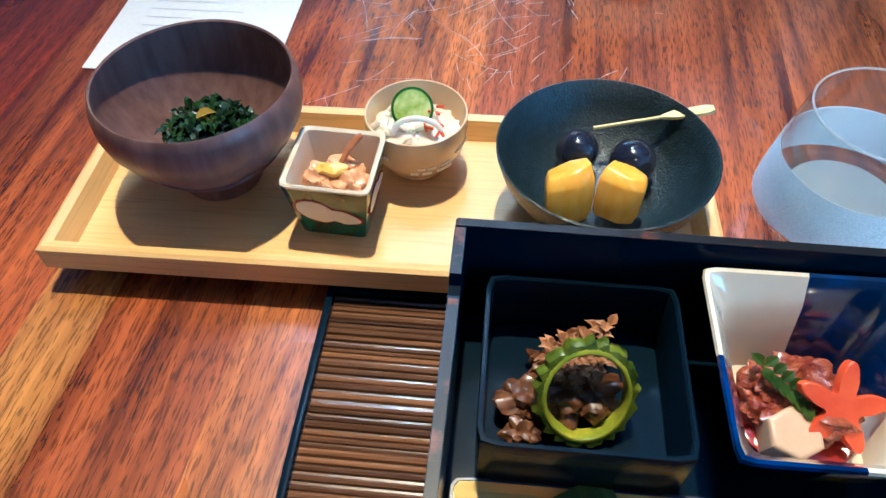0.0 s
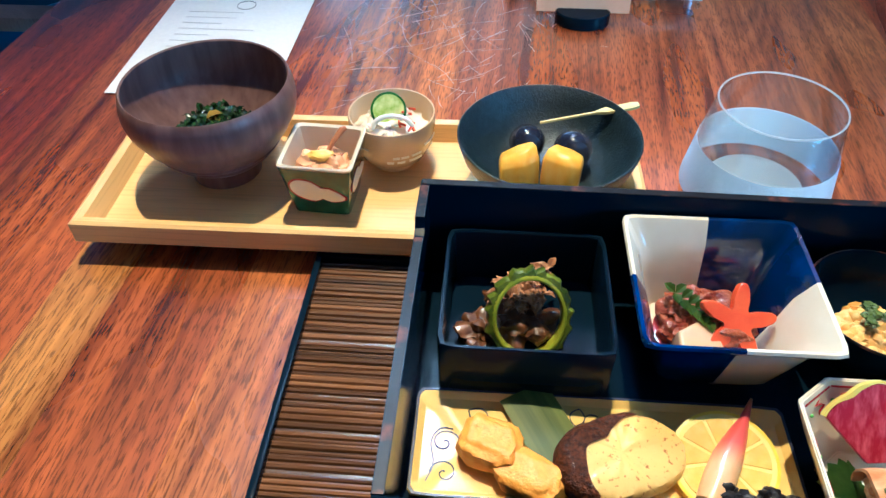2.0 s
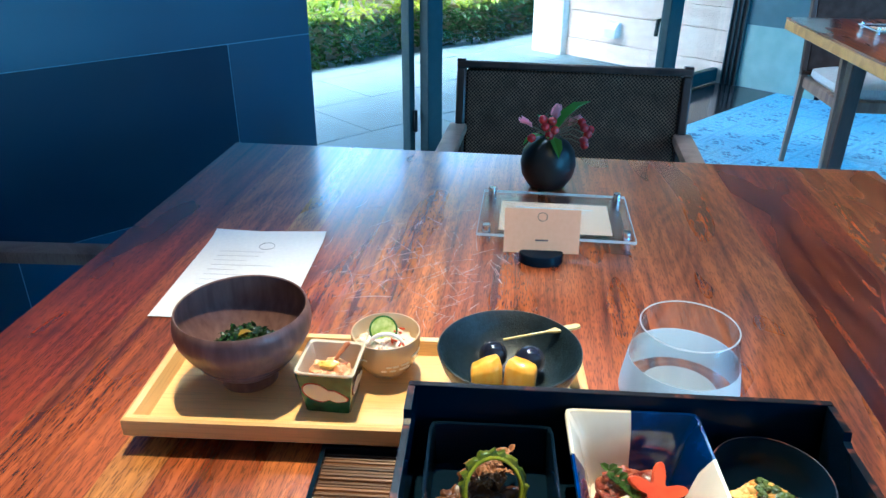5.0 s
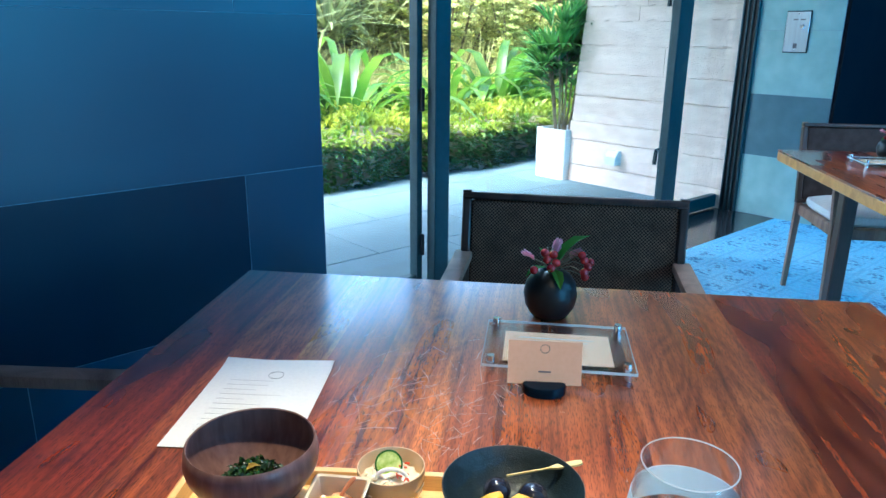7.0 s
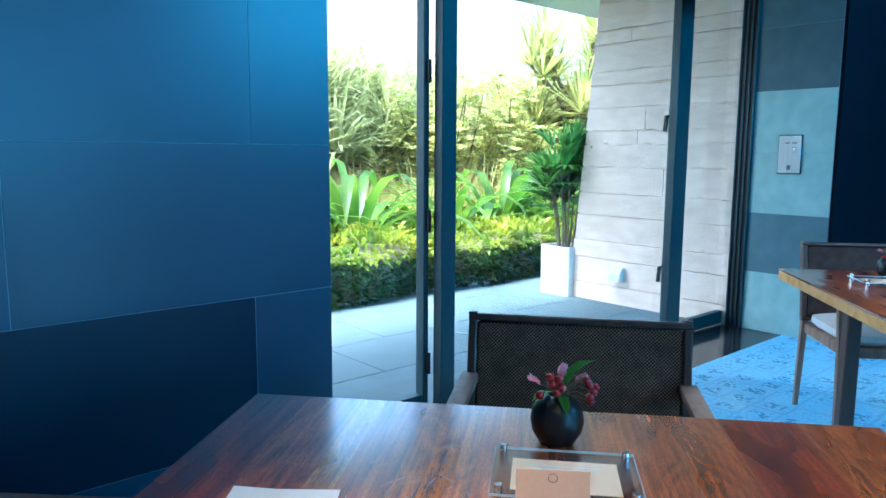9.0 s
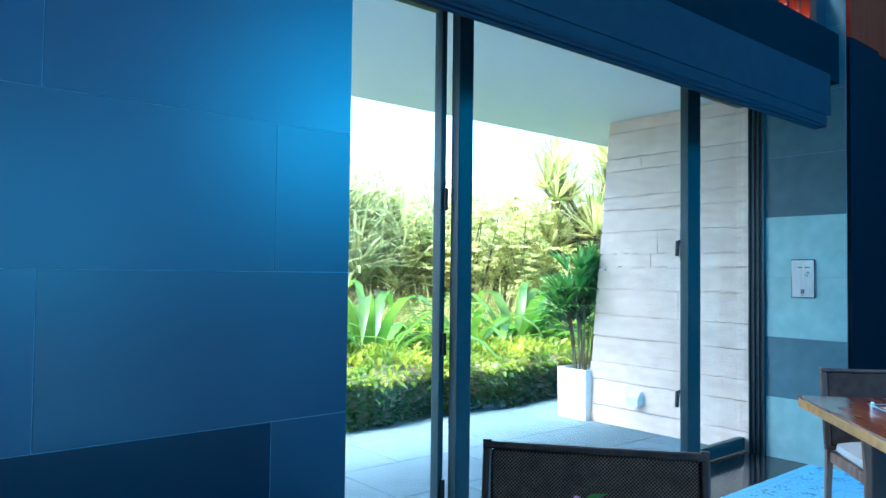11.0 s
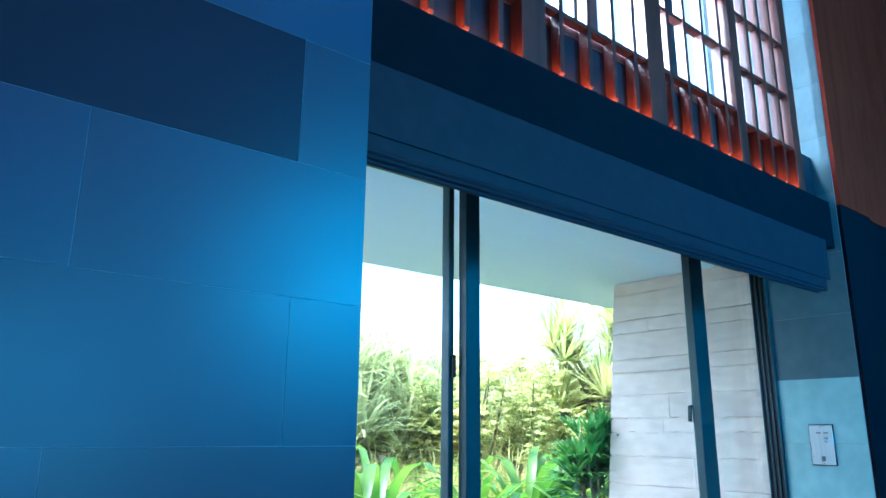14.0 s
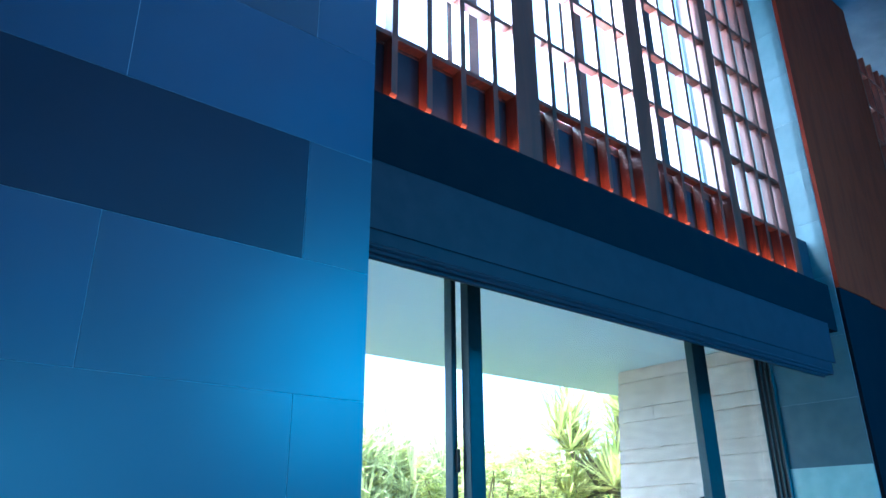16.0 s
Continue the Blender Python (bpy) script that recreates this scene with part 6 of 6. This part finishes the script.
solo("taro", tb, F_taro, bb @ pose(-0.0085, -0.0135, 0.0165, 14, 0, 10), "six-sided piece of pale simmered taro", "food")
maple = []
for i in range(80):
    a = 2 * math.pi * i / 80
    lobe = abs(math.cos(2.5 * a))
    r = 0.0066 + 0.0132 * lobe ** 2.4
    maple.append((r * math.cos(a + 0.25), r * math.sin(a + 0.25)))
solo("carrot_maple_leaf", prism([(x * 1.1, y * 1.1) for x, y in maple], 0, 0.005, 0.0006, 1), F_carrot, bb @ pose(0.0115, -0.004, 0.0335, 42, 8, 0), "orange carrot slice cut as a maple leaf", "food")
sprig = thing("pepper_sprig", bb @ pose(-0.0095, 0.004, 0.034, 18, 0, -18), "small green pepper-leaf sprig on the taro", "food")
part("stem", tube([(-0.012, 0.006, 0), (0, 0, 0.002), (0.01, -0.006, 0)], 0.0005, 5), F_herb, sprig)
for k in range(13):
    t = (k // 2) / 5
    lf = bmesh.new()
    if k < 12:
        add_leaf(lf, (-0.011 + 0.02 * t, 0.0055 - 0.011 * t, 0.0015), (0.55, (1 if k % 2 else -1) * 0.9 - 0.2, 0.3), 0.008, 0.0055, 0.1)
    else:
        add_leaf(lf, (-0.011, 0.006, 0.001), (-1, 0.5, 0.3), 0.008, 0.0055, 0.1)
    part("leaflet", lf, F_herb, sprig)

ov = tp(0.2315, 0.1985, FZ, 0)
oval = thing("dark_bowl", ov, "small round dark brown lacquer bowl in the box", "bowl")
part("body", lathe([(0.0001, 0), (0.02, 0), (0.021, 0.004), (0.032, 0.014), (0.0385, 0.03), (0.0405, 0.0445), (0.0398, 0.0455), (0.039, 0.0445), (0.0368, 0.03), (0.03, 0.0165), (0.018, 0.0085), (0.0001, 0.008)], 48), M_lacquer, oval)
part("worn_rim", add_rings(bmesh.new(), [[(r * math.cos(a), r * math.sin(a), z) for a in [2 * math.pi * i / 48 for i in range(48)]] for r, z in ((0.0406, 0.0448), (0.0401, 0.0459), (0.0393, 0.0457))], cap0=False, cap1=False), M_lacquer_worn, oval)
rng = random.Random(97)
bm, ch = bmesh.new(), bmesh.new()
for k in range(150):
    a, rr = rng.uniform(0, 6.28), 0.022 * math.sqrt(rng.random())
    s = rng.uniform(0.0018, 0.0048)
    add_blob(bm, (rr * math.cos(a) * 1.05, rr * math.sin(a) - 0.006, 0.022 + 0.011 * (1 - rr / 0.022) + rng.uniform(-0.003, 0.002)), (s * rng.uniform(0.8, 1.5), s, s * 0.8), 0.24, 1.5, k, 2)
add_blob(bm, (0, -0.005, 0.018), (0.024, 0.022, 0.008), 0.1, 2, 3, 3)
for k in range(10):
    a, rr = rng.uniform(0, 6.28), 0.013 * math.sqrt(rng.random())
    add_blob(ch, (rr * math.cos(a), rr * math.sin(a) - 0.006, 0.0375 - 0.2 * rr + rng.uniform(0, .001)), (0.0034, 0.0028, 0.0014), 0.4, 2, k, 3)
solo("mashed_tofu", bm, F_tofu, ov, "crumbled creamy tofu salad in the dark bowl", "food", kind="stuff")
solo("chopped_chives", ch, F_mint, ov, "chopped green herbs over the tofu", "food", kind="stuff")
solo("goji_berry", blob((0.014, -0.022, 0.0245), (0.0045, 0.004, 0.0035), 0.08, 1, 3, 3), M_berry, ov, "bright red berry beside the tofu", "food")

pc = tp(0.0775, 0.1225, FZ, -0.8)
rp = thing("rectangular_plate", pc, "long cream plate with a blue line and drawn scrolls", "plate")
PW, PD = 0.0965, 0.0315
part("body", add_rings(bmesh.new(), [squircle(PW + o, PD + o, z, 30, 96) for o, z in ((-0.008, 0), (-0.004, 0.0), (0, 0.008), (-0.0004, 0.0092), (-0.002, 0.0092), (-0.005, 0.0062), (-0.03, 0.006))]), M_plate, rp)
part("blue_line", add_rings(bmesh.new(), [squircle(PW + o, PD + o, z, 30, 96) for o, z in ((-0.0002, 0.0089), (-0.0003, 0.0096), (-0.0014, 0.0096), (-0.0018, 0.0089))], cap0=False, cap1=False), M_line_blue, rp, "thin dark blue rim line")


def drawn(pts, parent, r=0.0004, m=None):
    for _ in range(3 if len(pts) < 12 else 1):
        pts = [pts[0]] + [(p[0] * (1 - f) + q[0] * f, p[1] * (1 - f) + q[1] * f) for p, q in zip(pts, pts[1:]) for f in (0.25, 0.75)] + [pts[-1]]
    part("drawn_line", tube([(x, y, 0.0063) for x, y in pts], r, 4), m or M_line_blue, parent)


def scroll(cx, cy, s, f, turns=1.4):
    return [(cx + f * s * (1 - t) * math.cos(6.28 * turns * t), cy + s * (1 - t) * math.sin(6.28 * turns * t)) for t in [k / 26 for k in range(25)]]


def leaf_line(cx, cy, l, w, ang):
    out = []
    for k in range(21):
        t = k / 20 * 2 * math.pi
        x, y = l * math.cos(t), w * math.sin(t) * abs(math.sin(t))
        out.append((cx + x * math.cos(ang) - y * math.sin(ang), cy + x * math.sin(ang) + y * math.cos(ang)))
    return out


drawn(scroll(-0.080, 0.0, 0.008, 1), rp)
drawn(scroll(-0.079, -0.017, 0.0075, -1), rp)
drawn([(-0.088, -0.022), (-0.084, -0.012), (-0.088, 0.0), (-0.083, 0.009), (-0.076, 0.008)], rp)
drawn(leaf_line(-0.063, 0.017, 0.0062, 0.0045, -0.5), rp)
drawn(leaf_line(-0.011, 0.0195, 0.0055, 0.004, 1.3), rp)
drawn(leaf_line(-0.004, 0.0185, 0.0045, 0.003, 0.5), rp)
drawn([(0.02, -0.02), (0.034, -0.013), (0.046, -0.017), (0.056, -0.012)], rp)
drawn([(0.05, 0.022), (0.062, 0.018), (0.074, 0.021)], rp)

PZ = 0.0064
for x, y, a, w, d, h in ((-0.0565, -0.005, -20, 0.014, 0.0115, 0.0165), (-0.037, -0.0205, -28, 0.0155, 0.0095, 0.0145)):
    eb = blob((0, 0, h * 0.52), (w * 1.12, d * 1.15, h * 0.52), 0.1, 2.2, int(w * 1e4), 4, 0.62)
    solo("rolled_omelette", eb, F_egg, pc @ pose(x, y, PZ, 0, 0, a), "thick slice of yellow rolled omelette on the plate", "food", "omelette slices on the plate")
bm = curved_sheet(lambda i, j: ((i - 0.5) * 0.028, (j * 1.6 - 0.6) * 0.034, 0.0018 + 0.0015 * (1 - (2 * i - 1) ** 2) * (0.3 + 0.7 * j)), 8, 8, 0.0006)
solo("bamboo_leaf", bm, F_bleaf, pc @ pose(-0.0235, 0.001, PZ + 0.001, 3, 0, 29), "cut dark green bamboo leaf under the fish", "leaf")

fish = thing("grilled_fish", pc @ pose(-0.002, -0.0075, PZ, 0, 0, 20), "thick grilled white fish fillet with browned skin", "food")


def fillet(a, q, lift=0.0):
    """A point of the fillet: a goes round it, q from the lower edge (0) over the shoulder to the middle of the top (1)."""
    c, d = math.cos(a), math.sin(a)
    r = (abs(c / 0.033) ** 2.3 + abs(d / 0.021) ** 2.3) ** (-1 / 2.3)
    r *= 1 + 0.06 * noise.noise((c * 1.4, d * 1.4, 4.0)) + 0.008 * noise.noise((c * 6, d * 6, 1.0))
    k, z = ((0.93, 0.0), (1.0, 0.28), (1.01, 0.62), (0.95, 0.88), (0.82, 0.98), (0.55, 1.0), (0.25, 1.02), (0.02, 1.02))[q]
    x, y = r * k * c, r * k * d
    h = 0.015 + 0.0045 * (0.8 * d - 0.5 * c) * min(1, r * k / 0.025)
    z = h * z + 0.0011 * noise.noise((x * 160, y * 160, 2.0)) * (q > 1) + 0.0008 * noise.noise((x * 420, y * 260, 5.0)) * (q > 1)
    return Vector((x * (1 + lift * 22), y * (1 + lift * 34), z + lift)) + Vector((0.008, -0.004, 0))


part("flesh", add_rings(bmesh.new(), [[fillet(2 * math.pi * i / 72, q) for i in range(72)] for q in range(8)]), F_fish, fish)
rings = []
for i in range(41):
    t = i / 40
    a = math.radians(222 - 175 * t)
    deep = 3.2 + 2.3 * math.sin(math.pi * t) ** 0.6 * (0.95 + 0.2 * noise.noise((t * 4, 2, 3)))
    prow = []
    for j in range(9):
        q = deep * j / 8
        lo = min(6, int(q))
        prow.append(fillet(a, lo, 0.0009).lerp(fillet(a, lo + 1, 0.0009), q - lo) + Vector((0, 0, 0.0005 * noise.noise((t * 30, j * 0.9, 7)))))
    rings.append(prow)
sb = add_rings(bmesh.new(), rings, close=False, cap0=False, cap1=False)
bmesh.ops.solidify(sb, geom=sb.faces[:], thickness=-0.0011)
part("skin", sb, F_skin, fish, "dark red-brown browned skin along one edge")

lemon = thing("lemon_slice", pc @ pose(0.0575, -0.0065, PZ + 0.0075, 14, 4, -38), "round slice of lemon leaning on the fish", "food")
part("pith", lathe([(0.0001, -0.003), (0.0243, -0.003), (0.0243, 0.0028), (0.0001, 0.0028)], 48), F_pith, lemon)
part("rind", add_rings(bmesh.new(), [[(r * math.cos(a), r * math.sin(a), z) for a in [2 * math.pi * i / 48 for i in range(48)]] for r, z in ((0.0242, -0.0031), (0.0258, -0.0028), (0.0258, 0.0027), (0.0242, 0.003))], cap0=False, cap1=False), F_rind, lemon)
seg_poly = [(0.002, 0.0)] + [(0.0218 * math.cos(a), 0.0218 * math.sin(a)) for a in [(-0.31 + 0.62 * k / 6) for k in range(7)]]
seg0 = None
for k in range(9):
    at = pose(0, 0, 0.0024, 0, 0, 40 * k + 7)
    seg0 = share("segment", seg0, lemon, at) if seg0 else part("segment", prism(seg_poly, 0, 0.0008, 0.0003, 1), F_lemon, lemon, at=at)

solo("ginger_shoot", tube([(0.0, -0.024, 0.004), (0.003, -0.012, 0.006), (0.006, 0.0, 0.008), (0.0095, 0.013, 0.0095), (0.0125, 0.024, 0.012), (0.0145, 0.034, 0.0155)], [0.0068, 0.0078, 0.0074, 0.0052, 0.0024, 0.0007], 14), F_ginger, pc @ pose(0.0525, -0.005, PZ + 0.0035, 0, 0, -14), "pink pickled ginger shoot across the lemon", "food")
bm = bmesh.new()
rng = random.Random(101)
for k in range(16):
    solo("black_bean", blob((rng.uniform(-0.019, 0.019), rng.uniform(-0.006, 0.006), rng.uniform(0.005, 0.011)), (0.0058, 0.0046, 0.0042), 0.36, 2, k, 3), F_dark, pc @ pose(0.069, -0.0285, 0.0088), "glossy black simmered bean at the plate's edge", "food", "black beans by the plate")

oc = tp(0.2115, 0.1055, FZ, -1.2)
octd = thing("octagonal_dish", oc, "deep white dish with cut corners and red brushwork", "dish")


def octo(a, c, z):
    return [(a - c, -a, z), (a, -a + c, z), (a, a - c, z), (a - c, a, z), (-a + c, a, z), (-a, a - c, z), (-a, -a + c, z), (-a + c, -a, z)]


OA = 0.84


def octs(a, z):
    return [(x, y * OA, zz) for x, y, zz in octo(a, a * 0.36, z)]


bm = add_rings(bmesh.new(), [octs(0.024, 0), octs(0.027, 0.002), octs(0.038, 0.024), octs(0.0475, 0.0455), octs(0.0472, 0.047), octs(0.0455, 0.0468), octs(0.036, 0.0265), octs(0.026, 0.009), octs(0.004, 0.0085)])
bmesh.ops.bevel(bm, geom=[e for e in bm.edges], offset=0.0006, segments=2, affect="EDGES")
part("body", bm, M_ceramic_w, octd)
part("rim_line", add_rings(bmesh.new(), [octs(0.0445, 0.0442), octs(0.0439, 0.0438), octs(0.0435, 0.0430), octs(0.0438, 0.0428)], cap0=False, cap1=False), M_red_line, octd, "thin dark red line inside the rim", smooth=False)


def on_wall(x, y, z):
    """The point of the dish's sloping inside wall at height z, in the direction of x, y."""
    a = 0.036 + (z - 0.0265) * 0.468
    m = max(abs(x), abs(y) / OA, (abs(x) + abs(y) / OA) / 1.64)
    return (x * a / m * 0.996, y * a / m * 0.996, z)


for k, (x, y) in enumerate(((-0.034, 0.029), (-0.018, 0.0335), (0.016, 0.0335), (0.035, 0.027), (0.041, 0.008), (-0.041, 0.008), (0.04, -0.014), (-0.041, -0.014), (0.0, 0.0335))):
    px, py = -y / 0.04, x / 0.04
    wave = [on_wall(x + px * o, y + py * o, z) for o, z in ((-0.0005, 0.0412), (0.0025, 0.0398), (-0.001, 0.0385), (-0.003, 0.037), (0.0005, 0.0355), (0.001, 0.0335))]
    part("red_stroke", tube(wave, [0.0003, 0.0007, 0.0005, 0.0008, 0.0006, 0.0003], 6), M_red_line, octd, "red brush stroke")
    part("green_dot", blob(on_wall(x + px * 0.006, y + py * 0.006, 0.0365), (0.0011, 0.0011, 0.0007), 0, 1, 0, 2), M_green_dot, octd)

rad = thing("radish_slice", oc @ pose(-0.005, 0.0165, 0.0265, 50, 0, 6), "half-round slice of pink-fleshed radish standing in the dish", "food")
edge_r = [0.031 * (1 + 0.05 * noise.noise((k * 0.31, 2.0, 0.5))) for k in range(25)]
sweep = [0.5 + (math.pi - 1.0) * k / 24 for k in range(25)]
fan = [(r * math.cos(a), r * math.sin(a)) for r, a in zip(edge_r, sweep)] + [(-0.007, -0.009), (0.007, -0.009)]
part("flesh", prism([(x * 0.95, y * 0.95) for x, y in fan], -0.0015, 0.0015, 0.0004, 1), F_radish, rad)
arc = bmesh.new()
add_rings(arc, [[((r0 + dr) * math.cos(a), (r0 + dr) * math.sin(a), z) for dr, z in ((-0.0016 - 0.0008 * math.sin(a * 7), -0.0016), (0.0, -0.0014), (0.0, 0.0014), (-0.0016 - 0.0008 * math.sin(a * 7), 0.0018))] for r0, a in zip(edge_r, sweep)])
part("rind", arc, F_radish_rim, rad, "yellow-green rind")


def shiso(m, s):
    bm = bmesh.new()
    n = 44
    rim_pts = []
    for i in range(n):
        t = 2 * math.pi * i / n
        r = 0.021 * s * (1 + 0.17 * (i % 2)) * (1 - 0.18 * math.cos(t) ** 2)
        rim_pts.append(bm.verts.new((r * 1.15 * math.cos(t), r * 0.85 * math.sin(t), 0.004 * math.sin(3 * t) + 0.003)))
    c = bm.verts.new((0, 0, 0.0))
    for i in range(n):
        bm.faces.new((c, rim_pts[i], rim_pts[(i + 1) % n]))
    bmesh.ops.solidify(bm, geom=bm.faces[:], thickness=0.0005)
    return solo("shiso_leaf", bm, F_herb, m, "saw-edged green shiso leaf under the fish", "food", "shiso leaves in the dish")


shiso(oc @ pose(0.024, 0.002, 0.030, 34, -8, 20), 0.82)
shiso(oc @ pose(-0.022, -0.012, 0.022, 12, 24, 70), 0.95)
for k, (x, y, z, a, sx) in enumerate(((-0.004, -0.008, 0.0285, 8, 0.018), (0.014, -0.012, 0.0265, -12, 0.015), (0.002, -0.022, 0.023, 5, 0.02))):
    s = thing("sashimi_roll", oc @ pose(x, y, z, 0, 0, a), "seared pale pink fish slice rolled with dark seaweed", "food", "sashimi rolls in the dish")
    part("fish", curved_sheet(lambda i, j: (sx * 1.9 * (i - 0.5), 0.0125 * math.cos(5.2 * j - 0.6) * (0.9 + 0.2 * noise.noise((i * 3, k, 1))), 0.0085 * math.sin(5.2 * j - 0.6) + 0.0025 * noise.noise((i * 4, j * 5, k))), 14, 20, 0.0022), F_sashimi, s)
    part("flesh", blob((0, 0, -0.0005), (sx * 0.9, 0.0095, 0.0072), 0.14, 1.6, 60 + k, 4, 0.85), F_sashimi, s)
    herbs = bmesh.new()
    for q in range(9):
        add_blob(herbs, (sx * (-0.6 + 0.13 * q), -0.004 + 0.003 * math.sin(q * 2.1), 0.0082 + 0.001 * math.cos(q * 1.7)), (0.0032, 0.0026, 0.0016), 0.4, 2, q + k, 2)
    part("filling", herbs, F_mint, s, "chopped green herbs and seaweed")
